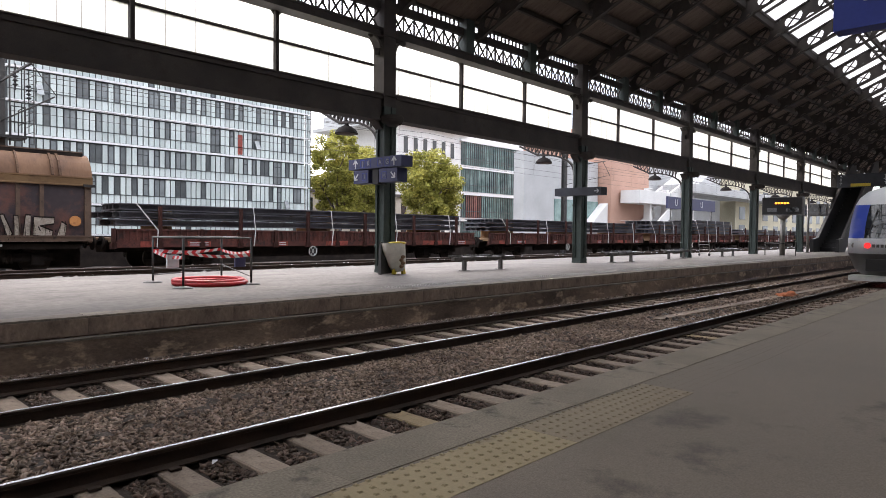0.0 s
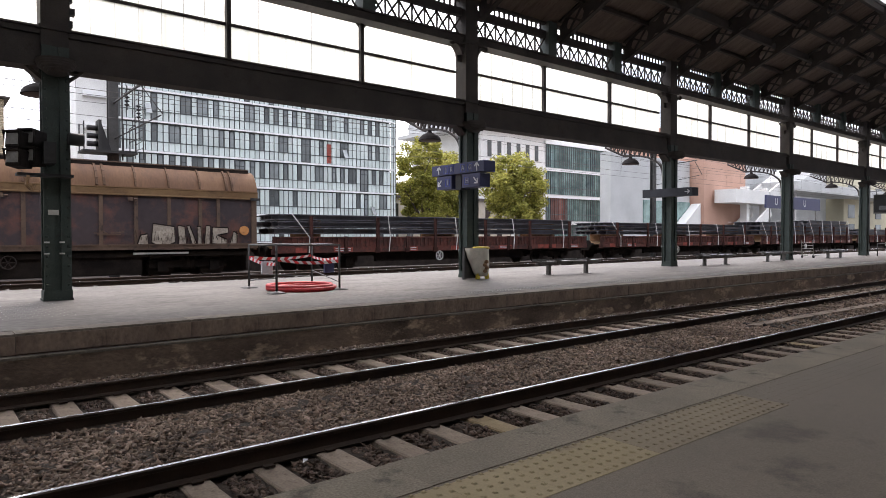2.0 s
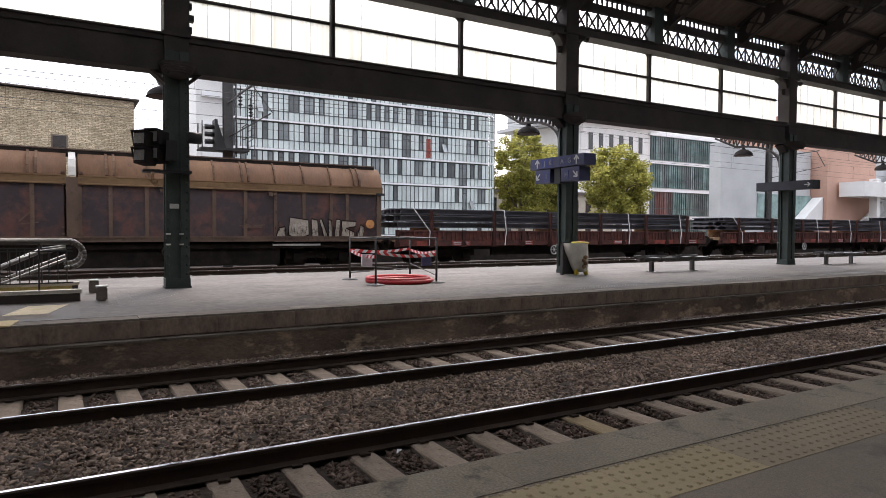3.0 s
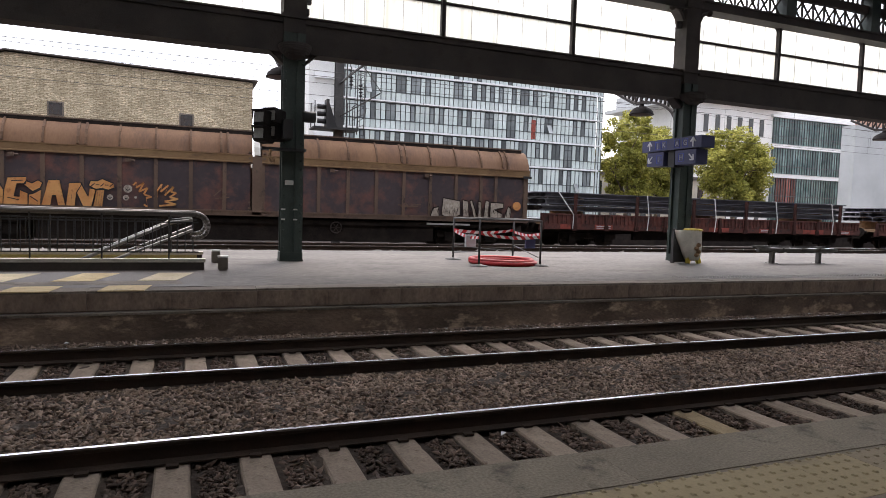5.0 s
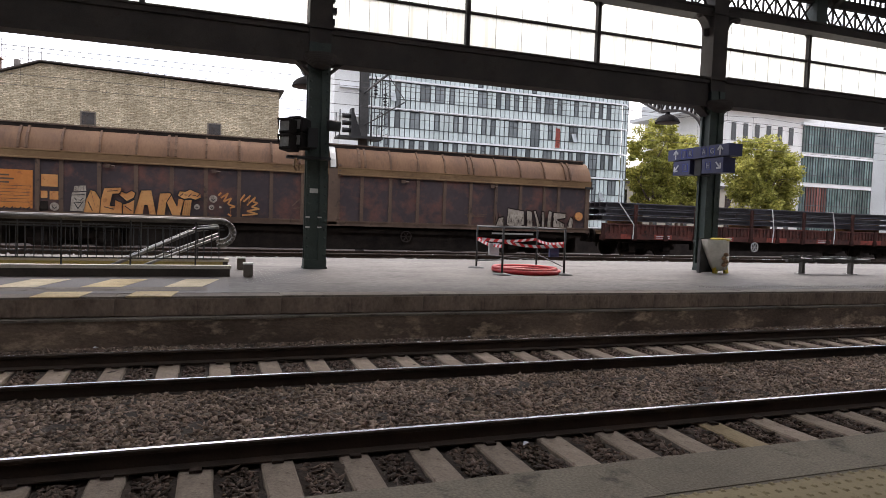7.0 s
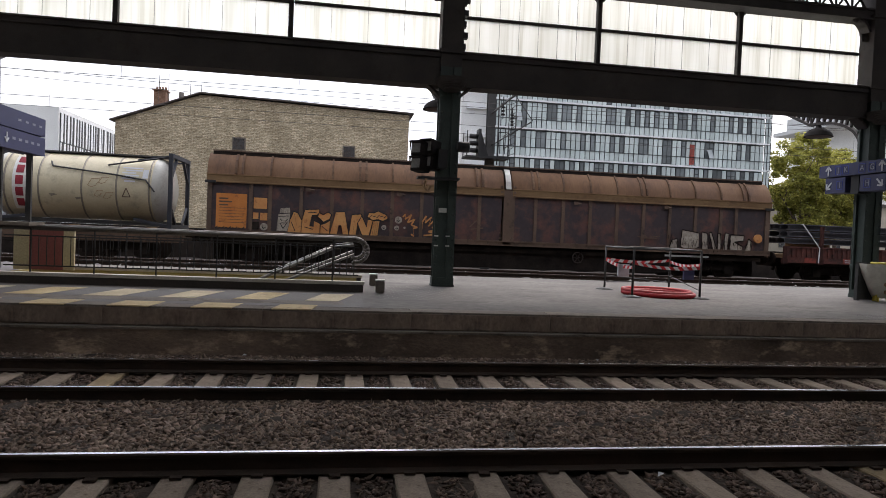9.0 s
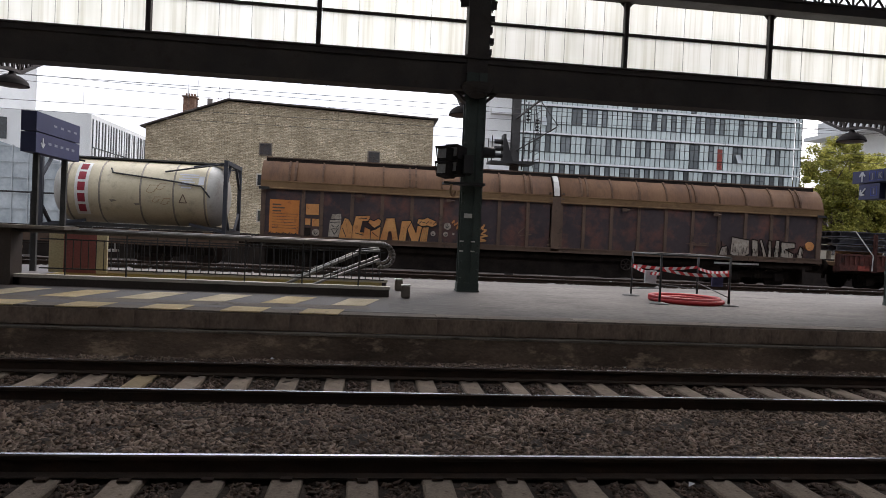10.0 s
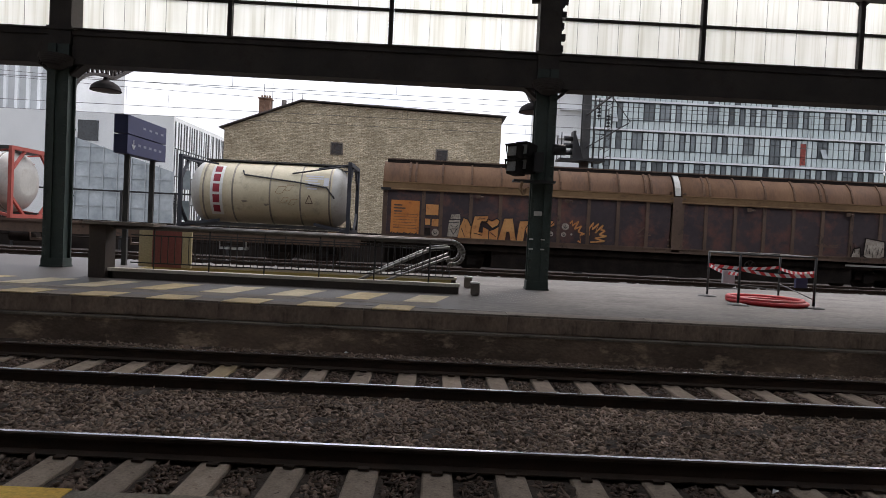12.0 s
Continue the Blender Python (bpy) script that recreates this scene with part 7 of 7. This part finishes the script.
for r, z in enumerate(levels_z[:-1]):
    bm = bmesh.new()
    box(bm, 10.3, 35.9, 46.8, 47.1, z - 0.075, z + 0.085)
    part("floor_band", bm, PANEL_WHITE, office, "white floor band")
    c, last = 0, 0
    while c < NC:
        x = 10.4 + c * cw
        wide = 1
        if last >= 1 and rng.random() < 0.52:
            wide = 2 if rng.random() < 0.28 and c < NC - 1 else 1
            key = (wide, rng.random() < 0.08, rng.random() < 0.5)
            if key not in WMESH:
                WMESH[key] = office_window(*key)
            piece("window_frame", WMESH[key][1], piece("window", WMESH[key][0], office, (x, 46.98, z)), (0, 0, 0))
            if not key[1]:
                for i in range(wide):
                    box(bmp, x + i * cw + 0.025, x + (i + 1) * cw - 0.025, 46.92, 47.0, z + 0.12, z + 0.8)
            last = 0
        else:
            box(bmp, x + 0.045, x + cw - 0.045, 46.92, 47.0, z + 0.12, z + 0.8)
            box(bmp, x + 0.045, x + cw - 0.045, 46.92, 47.0, z + 0.86, z + 2.24)
            last += 1
        c += wide
    bml = bmesh.new()
    box(bml, 10.4, 35.6, 46.88, 46.93, z + 0.8, z + 0.87)
    part("transom", bml, MULLION, office)
tagged(part("panel", bmp, PANEL_PALE, office, "pale bluish glass panels"), kind="stuff")
bm = bmesh.new()
box(bm, 28.3, 28.75, 46.88, 46.93, 8.75, 10.55)
part("red_panel", bm, RED_FRESH, office, "single red panel")
for x, z in ((30.2, 9.7), (33.4, 4.3), (12.4, 11.9)):
    bm = bmesh.new()
    bar(bm, (x, 46.9, z + 0.45), (x, 46.45, z - 0.35), 0.44, 0.04)
    part("open_window", bm, WINDOW, office, "tilted open window")
for j in range(3):
    bm = bmesh.new()
    box(bm, 35.62 + 0.3 * j, 35.66 + 0.3 * j, 46.9, 46.96, -0.5, 19.6)
    part("corner_mullion", bm, MULLION, office)
for z in levels_z[:-2]:
    bm = bmesh.new()
    box(bm, 35.62, 36.26, 46.92, 46.96, z - 0.03, z + 0.03)
    box(bm, 35.62, 36.26, 46.92, 46.96, z + 0.8, z + 0.84)
    part("corner_rail", bm, MULLION, office)
    bm = bmesh.new()
    box(bm, 35.67, 36.22, 46.97, 47.0, z + 0.05, z + 2.35)
    part("corner_pane", bm, PANEL_PALE, office, "glass return at the corner")
wing = thing("white_office_wing", "white rendered wing beside the glass office block", "building")
bm = bmesh.new()
box(bm, 7.6, 10.2, 48.0, 62.0, -0.5, 22)
part("wall", bm, RENDER_WHITE, wing)
for k in range(5):
    bm = bmesh.new()
    box(bm, 8.0, 10.2, 47.7, 48.0, 5.3 + 2.42 * k, 5.7 + 2.42 * k)
    part("balcony", bm, PANEL_WHITE, wing)

# stone house with a gable wall
house = thing("stone_house", "tan rubble-stone gable house with a brick chimney", "house")
bm = bmesh.new()
prof = [(-16.6, -0.5), (2.0, -0.5), (2.0, 9.55), (-11.5, 9.95), (-16.6, 8.0)]
fr = [bm.verts.new((x, 36.4, z)) for x, z in prof]
bk = [bm.verts.new((x, 50.0, z)) for x, z in prof]
bm.faces.new(fr)
bm.faces.new(bk[::-1])
for i in range(5):
    bm.faces.new((fr[i], fr[(i + 1) % 5], bk[(i + 1) % 5], bk[i]))
part("wall", bm, STONEWALL, house)
for (xa, za), (xb, zb) in (((-16.9, 7.95), (-11.5, 10.03)), ((-11.5, 10.03), (2.3, 9.63))):
    bm = bmesh.new()
    v = [bm.verts.new((x, y, z)) for x, z0 in ((xa, za), (xb, zb)) for y in (36.15, 50.2) for z in (z0, z0 + 0.07)]
    for q in ((0, 1, 3, 2), (4, 6, 7, 5), (0, 4, 5, 1), (2, 3, 7, 6), (0, 2, 6, 4), (1, 5, 7, 3)):
        bm.faces.new([v[i] for i in q])
    part("roof", bm, ROOF_TILE, house)
bm = bmesh.new()
box(bm, -14.8, -14.05, 38, 38.8, 8.2, 10.35)
ch = part("chimney", bm, BRICK_RED, house, "red brick chimney")
bm = bmesh.new()
box(bm, -14.88, -13.97, 37.92, 38.88, 10.35, 10.43)
for k in range(4):
    rod(bm, (-14.7 + 0.18 * k, 38.4, 10.43), (-14.7 + 0.18 * k, 38.4, 10.66), 0.07, 8)
part("chimney_pot", bm, BRICK_RED, ch)
bm = bmesh.new()
rod(bm, (-13.3, 39, 9.0), (-13.3, 39, 10.5), 0.18, 10)
for x in (-14.6, -14.0, -12.6, -11.9):
    rod(bm, (x, 38.5, 9.5), (x, 38.5, 11.6 - 0.25 * abs(x + 14)), 0.02, 5)
part("flue", bm, ROOF_TILE, house)
for x, z in ((-9.02, 6.96), (-1.94, 6.84), (-9.12, 4.93), (-9.02, 2.57), (-2.0, 2.6)):
    bm = bmesh.new()
    box(bm, x - 0.42, x + 0.42, 36.34, 36.42, z - 0.42, z + 0.42)
    w = part("window", bm, LEDGE if z < 6 else COPING, house)
    bm = bmesh.new()
    box(bm, x - 0.34, x + 0.34, 36.32, 36.338, z - 0.34, z + 0.34)
    part("pane", bm, DARK_GLASS, w)

# white building with black and white fins, glass hall before it
fins = thing("finned_building", "white building with black window slots and white fins", "building")
bm = bmesh.new()
box(bm, -46.0, -25.6, 50.3, 70.0, -0.5, 10.7)
part("wall", bm, RENDER_WHITE, fins)
bm = bmesh.new()
box(bm, -25.6, -25.5, 50.6, 70.0, 0.5, 10.3)
part("dark_cladding", bm, BLACK, fins)
rng = random.Random(5)
for lev in range(4):
    for k in range(30):
        bm = bmesh.new()
        y = 50.6 + 0.64 * k + rng.uniform(-0.1, 0.1)
        box(bm, -25.52, -25.46, y, y + rng.choice((0.12, 0.18, 0.34)), 0.6 + 2.45 * lev, 2.95 + 2.45 * lev)
        part("fin", bm, PANEL_WHITE, fins)
bm = bmesh.new()
box(bm, -34.0, -32.2, 50.25, 50.31, 8.2, 10.0)
part("window", bm, DARK_GLASS, fins)
for k in range(4):
    for j in range(2):
        bm = bmesh.new()
        box(bm, -31.6 + 2.2 * k, -30.6 + 2.2 * k, 50.25, 50.31, 1.6 + 2.7 * j, 3.3 + 2.7 * j)
        part("window", bm, WINDOW, fins)
glass = thing("glass_hall", "low glass pavilion with pale steel frame", "pavilion")
bm = bmesh.new()
for k in range(9):
    x = -33.0 + 1.15 * k
    box(bm, x, x + 0.08, 46.0, 46.08, -0.5, 8.3 - 0.33 * k)
for j in range(6):
    box(bm, -33.0, -23.8, 46.02, 46.06, 1.2 + 1.2 * j, 1.26 + 1.2 * j) if j < 4 else box(bm, -33.0, -33 + 9.2 * (8.3 - 1.2 - 1.2 * j) / 2.8, 46.02, 46.06, 1.2 + 1.2 * j, 1.26 + 1.2 * j)
part("frame", bm, FRAME_GREY, glass)
bm = bmesh.new()
quad(bm, [(-33, 46.1, -0.5), (-23.8, 46.1, -0.5), (-23.8, 46.1, 5.5), (-33, 46.1, 8.3)])
part("pane", bm, PAVILION, glass)
tower = thing("white_tower", "pale ribbed high-rise building", "building")
bm = bmesh.new()
box(bm, -52.0, -40.5, 60.0, 72.0, -0.5, 24)
part("wall", bm, RENDER_GREY, tower)
for k in range(10):
    bm = bmesh.new()
    box(bm, -51.5 + 1.15 * k, -51.2 + 1.15 * k, 59.7, 60.0, 0, 24)
    part("rib", bm, PANEL_WHITE, tower)
fence = thing("track_fence", "thin dark fence posts and rail beyond the goods tracks", "fence")
for k in range(14):
    bm = bmesh.new()
    box(bm, -46.0 + 2.6 * k, -45.9 + 2.6 * k, 24.0, 24.1, 0.0, 3.0)
    part("post", bm, BLACK, fence)
bm = bmesh.new()
box(bm, -46, -12, 24.02, 24.08, 2.9, 2.98)
box(bm, -46, -12, 24.02, 24.08, 0.9, 0.96)
part("rail", bm, BLACK, fence)

# white block with green glass storeys
blk = thing("green_glass_block", "white office block with green glazed storeys", "building")
bm = bmesh.new()
box(bm, 73.8, 117.0, 75.0, 95.0, -0.5, 20.4)
part("wall", bm, RENDER_WHITE, blk)
bm = bmesh.new()
box(bm, 70.5, 92.0, 74.0, 95.0, 20.4, 21.0)
box(bm, 73.0, 96.0, 76.5, 95.0, 21.0, 23.6)
part("attic", bm, RENDER_GREY, blk)
for k in range(4):
    z = -0.3 + 5.05 * k
    for j in range(16):
        bm = bmesh.new()
        box(bm, 90.4 + 1.2 * j, 91.45 + 1.2 * j, 74.8, 75.0, z, z + 4.35)
        blind = k == 1 and 1 <= j <= 4
        part("glass_bay", bm, CURTAIN if blind else GREEN_GLASS, blk, "glass with a dull red blind" if blind else "")
    for j in range(33):
        bm = bmesh.new()
        box(bm, 90.35 + 0.6 * j, 90.42 + 0.6 * j, 74.68, 74.78, z, z + 4.35)
        part("mullion", bm, MULLION, blk)
    bm = bmesh.new()
    box(bm, 90.2, 109.7, 74.66, 74.76, z + 1.2, z + 1.3)
    part("balcony_rail", bm, MULLION, blk)
    bm = bmesh.new()
    box(bm, 89.8, 112.5, 74.4, 75.0, z + 4.35, z + 4.8)
    part("floor_band", bm, PANEL_WHITE, blk)
    for j in range(2):
        bm = bmesh.new()
        box(bm, 111.3 + 1.8 * j, 112.1 + 1.8 * j, 74.9, 75.02, z + 0.6, z + 4.0)
        part("window", bm, GREEN_GLASS, blk)
    for j in range(6):
        bm = bmesh.new()
        box(bm, 75.4 + 2.4 * j, 76.3 + 2.4 * j, 74.9, 75.02, z + 0.9, z + 3.7)
        part("window", bm, DARK_GLASS, blk)
for j in range(9):
    bm = bmesh.new()
    box(bm, 74.5 + 2.3 * j, 75.8 + 2.3 * j, 76.4, 76.52, 21.4, 23.0)
    part("window", bm, DARK_GLASS, blk)

wall = thing("pale_wall_building", "plain pale grey building behind the goods tracks", "building")
bm = bmesh.new()
box(bm, 65.5, 84.0, 42.0, 43.6, -0.5, 12.4)
part("wall", bm, RENDER_GREY, wall)
bm = bmesh.new()
box(bm, 72.5, 84.0, 41.9, 42.02, 3.6, 6.6)
part("window", bm, GREEN_GLASS, wall)
bm = bmesh.new()
v = [(78.0, 2.0), (84.2, 2.0), (84.2, 6.4)]
a = [bm.verts.new((x, 40.4, z)) for x, z in v]
b = [bm.verts.new((x, 41.8, z)) for x, z in v]
bm.faces.new(a)
bm.faces.new(b[::-1])
for i in range(3):
    bm.faces.new((a[i], a[(i + 1) % 3], b[(i + 1) % 3], b[i]))
part("ramp", bm, RENDER_WHITE, wall)
pink = thing("pink_block", "salmon pink rendered block beside the stair tower", "building")
bm = bmesh.new()
box(bm, 84.4, 96.5, 40.0, 56.0, -0.5, 18.0)
part("wall", bm, PINK, pink)
st = thing("footbridge_stair", "white concrete footbridge stair with landing", "footbridge")
bm = bmesh.new()
box(bm, 86.5, 99.0, 36.5, 39.6, 6.5, 8.4)
part("landing", bm, RENDER_WHITE, st)
bm = bmesh.new()
for y in (36.5, 39.3):
    bar(bm, (97.0, y, 7.4), (112.0, y, 13.5), 0.3, 2.2)
    bar(bm, (97.0, y, 5.5), (88.0, y, 0.8), 0.3, 1.4)
part("flight", bm, RENDER_WHITE, st)
bm = bmesh.new()
for x in (92.0, 98.0, 108.0):
    box(bm, x - 0.4, x + 0.4, 37.4, 38.4, -0.5, 9.0)
part("pier", bm, RENDER_WHITE, st)
bm = bmesh.new()
box(bm, 100.0, 150.0, 34.0, 40.0, 8.6, 10.0)
box(bm, 97.0, 150.0, 41.0, 44.0, -0.5, 13.5)
part("deck", bm, RENDER_GREY, st)
us = thing("station_name_board", "dark blue station name board with white letters", "sign")
bm = bmesh.new()
box(bm, 68.0, 82.0, 24.0, 24.2, 4.8, 6.15)
part("board", bm, BLUE_SIGN, us)
for x in (70.3, 77.6):
    lettering("letter", "U", 1.1, SIGN_WHITE, us, (x, 23.98, 5.48), (radians(90), 0, 0))
bm = bmesh.new()
for x in (69.0, 75.0, 81.0):
    rod(bm, (x, 24.1, 0.0), (x, 24.1, 4.8), 0.08, 8)
part("post", bm, DARK_STEEL, us)
low = thing("beige_house", "low beige house behind the trees", "house")
bm = bmesh.new()
box(bm, 40.0, 72.0, 66.0, 76.0, -0.5, 7.2)
part("wall", bm, BEIGE, low)
for k in range(12):
    for j in range(2):
        bm = bmesh.new()
        box(bm, 41.5 + 2.5 * k, 42.5 + 2.5 * k, 65.9, 66.02, 1.6 + 3 * j, 3.4 + 3 * j)
        part("window", bm, DARK_GLASS, low)
bm = bmesh.new()
box(bm, 39.5, 72.5, 65.6, 76.4, 7.2, 7.6)
part("roof", bm, ROOF_TILE, low)
far_b = thing("far_yellow_block", "long pale yellow block at the end of the station", "building")
bm = bmesh.new()
box(bm, 130.0, 290.0, 38.0, 50.0, -0.5, 13.0)
part("wall", bm, FAR_CREAM, far_b)
for k in range(20):
    for j in range(3):
        bm = bmesh.new()
        box(bm, 132.0 + 7.2 * k, 135.2 + 7.2 * k, 37.9, 38.02, 1.5 + 3.6 * j, 4.0 + 3.6 * j)
        part("window", bm, WINDOW, far_b)


def build_tree(at, h, rx, seed):
    ob = thing("plane_tree", "yellow-green broadleaf tree with a forked trunk", "tree", at, group="trees behind the tracks")
    rng = random.Random(seed)
    bm = bmesh.new()
    rod(bm, (0, 0, -0.3), (0.1, 0, h * 0.3), 0.26, 10, 0.19)
    tips = []
    for k in range(9):
        a = k * 2.4
        p = Vector((0.1, 0, h * (0.26 + 0.03 * (k % 3))))
        q = Vector((math.cos(a) * rx * 0.45, math.sin(a) * rx * 0.35, h * (0.5 + 0.05 * (k % 4))))
        e = Vector((math.cos(a + 0.3) * rx * rng.uniform(0.5, 0.8), math.sin(a + 0.3) * rx * 0.6, h * rng.uniform(0.6, 0.9)))
        rod(bm, p, q, 0.11, 7, 0.07)
        rod(bm, q, e, 0.07, 6, 0.02)
        tips += [q, e]
    part("trunk", bm, BARK, ob)
    vs, fs = [], []
    clumps = []
    while len(clumps) < 150:
        d = Vector((rng.uniform(-1, 1), rng.uniform(-1, 1), rng.uniform(-1, 1)))
        if 0.1 < d.length < 1.0 - 0.12 * math.sin(5 * d.x + seed) * math.cos(4 * d.z):
            clumps.append((Vector((d.x * rx, d.y * rx * 0.8, h * (0.62 + 0.36 * d.z))), rng.uniform(0.45, 1.0)))
    for c, r in clumps:
        for _ in range(210):
            d = Vector((rng.gauss(0, 1), rng.gauss(0, 1), rng.gauss(0, 1)))
            d = d.normalized() * r * rng.random() ** 0.45
            d.z *= 0.75
            p = c + d
            u = Vector((rng.gauss(0, 1), rng.gauss(0, 1), rng.gauss(0, 0.6))).normalized() * rng.uniform(0.09, 0.16)
            w = Vector((rng.gauss(0, 1), rng.gauss(0, 1), rng.gauss(0, 0.6)))
            w = (w - u * (w.dot(u) / u.length_squared)).normalized() * u.length * 0.8
            b = len(vs)
            vs += [p - u, p + w * 0.9, p + u, p - w * 0.9]
            fs.append((b, b + 1, b + 2, b + 3))
    me = bpy.data.meshes.new("crown")
    me.from_pydata([tuple(v) for v in vs], [], fs)
    me.materials.append(LEAF)
    cr = new("crown", me)
    cr.parent = ob
    tagged(cr, "yellow-green autumn leaves", kind="stuff")
    return ob


build_tree((42.6, 51.0, -0.3), 13.3, 4.4, 1)
build_tree((48.4, 54.0, -0.3), 12.6, 4.0, 2)
build_tree((46.6, 40.0, -0.3), 10.9, 3.4, 3)
build_tree((52.5, 58.0, -0.3), 12.0, 3.6, 4)

# ---- loose ballast ------------------------------------------------------------
def stones(name, n, x0, x1, lanes, size, seed, label, mat, zf, clear=True):
    rng = np.random.default_rng(seed)
    base = np.array([(1.2, 0, 0), (-1.2, 0, 0), (0, 1.2, 0), (0, -1.2, 0), (0, 0, 1.2), (0, 0, -1.2)], float)
    tri = np.array([(0, 2, 4), (2, 1, 4), (1, 3, 4), (3, 0, 4), (2, 0, 5), (1, 2, 5), (3, 1, 5), (0, 3, 5)])
    wl = np.array([b - a for a, b in lanes])
    pick = rng.choice(len(lanes), n, p=wl / wl.sum())
    y = np.array([lanes[k][0] for k in pick]) + rng.random(n) * wl[pick]
    x = x0 + rng.random(n) * (x1 - x0)
    if clear:
        ph = np.where(y < -2.0, -2.06, -1.85)
        dx = np.abs((x - ph + 0.305) % 0.61 - 0.305)
        keep = ~((dx < 0.185) & ((np.abs(y + 2.855) < 0.8) | (np.abs(y - 0.7535) < 0.8)))
        x, y, n = x[keep], y[keep], int(keep.sum())
    s = size * rng.uniform(0.6, 1.35, (n, 1, 1)) * rng.uniform(0.55, 1.25, (n, 1, 3)) * np.array([1.3, 1.0, 0.5])
    v = base[None] * s + rng.normal(0, 0.33, (n, 6, 3)) * s
    ang = rng.random((n, 3)) * 6.283
    ang[:, 1:] = rng.normal(0, 0.45, (n, 2))
    for i, (p, q) in enumerate(((0, 1), (1, 2), (0, 2))):
        c, d = np.cos(ang[:, i])[:, None], np.sin(ang[:, i])[:, None]
        vp, vq = v[:, :, p].copy(), v[:, :, q].copy()
        v[:, :, p], v[:, :, q] = vp * c - vq * d, vp * d + vq * c
    z = np.array([zf(b) for b in y]) + rng.uniform(-0.5, 0.7, n) * size
    v += np.stack((x, y, z), 1)[:, None, :]
    f = (tri[None] + (np.arange(n) * 6)[:, None, None]).reshape(-1, 3)
    me = bpy.data.meshes.new(name)
    me.vertices.add(n * 6)
    me.vertices.foreach_set("co", v.reshape(-1))
    me.loops.add(len(f) * 3)
    me.loops.foreach_set("vertex_index", f.reshape(-1))
    me.polygons.add(len(f))
    me.polygons.foreach_set("loop_start", np.arange(len(f)) * 3)
    me.update(calc_edges=True)
    me.materials.append(mat)
    return tagged(new(name, me), label, "ballast", kind="stuff")


def bed_z(y):
    return -0.15 + max(0.0, y - 1.62) * 0.07 if -2.0 < y < -0.1 or y > 1.62 or y < -3.8 else -0.2


LANES = [(-4.5, -3.72), (-3.5, -2.2), (-2.02, -0.1), (0.12, 1.4), (1.62, 2.34)]
stones("ballast_stones", 105000, -8.0, 13.0, LANES[::2], 0.0245, 1, "grey-brown crushed ballast stones beside the rails", STONE, bed_z)
stones("crib_stones", 72000, -8.0, 13.0, LANES[1::2], 0.0245, 6, "dark oily ballast stones between the sleepers", STONE_DARK, lambda y: bed_z(y) - 0.012)
stones("ballast_stones_far", 42000, 13.0, 45.0, LANES, 0.04, 2, "grey-brown crushed ballast stones further along", STONE, bed_z)
stones("verge_gravel", 9000, -16.0, 30.0, [(10.72, 11.85)], 0.036, 3, "pale gravel lumps along the platform back", PALE_GRAVEL, lambda y: 0.32 + 0.18 * math.sin((y - 10.7) / 1.2 * math.pi), False)

stones("pale_rubble", 260, 12.2, 15.4, [(-1.5, -0.6)], 0.035, 5, "pale rubble spilled between the tracks", PALE_GRAVEL, lambda y: -0.14, False)

litter = thing("litter", "scraps of white paper beside the rails", "litter", kind="stuff")
bm = bmesh.new()
rng = random.Random(8)
for x, y in ((0.55, -2.55), (8.1, 1.95), (9.9, 2.05), (3.3, 2.0), (12.4, 1.9), (15.5, 2.0), (1.9, 2.1), (-3.4, 2.15)):
    z = -0.07
    a = rng.random() * 3
    w, h = rng.uniform(0.03, 0.06), rng.uniform(0.02, 0.04)
    quad(bm, [(x + w * math.cos(a), y + w * math.sin(a), z), (x - h * math.sin(a), y + h * math.cos(a), z + 0.02), (x - w * math.cos(a), y - w * math.sin(a), z), (x + h * math.sin(a), y - h * math.cos(a), z + 0.015)])
part("scrap", bm, SIGN_WHITE, litter)


# ---- what moves: the freight train rolls slowly along its track ------------------
ROLL = [(0.0, 0.0), (0.5, 0.6), (1.0, 1.19), (1.5, 1.77), (2.0, 2.32), (2.5, 2.83), (3.0, 3.31), (3.5, 3.8), (5.5, 5.7), (6.0, 6.16), (6.5, 6.57), (7.0, 6.98), (9.0, 8.78), (9.5, 9.23), (10.0, 9.66), (10.5, 10.09), (11.0, 10.52), (11.5, 10.97), (12.0, 11.45)]


def motions():
    for ob, x in train_things:
        walk(ob, [(t, pose(x + d, GY, RAILZ)) for t, d in ROLL])


motions()
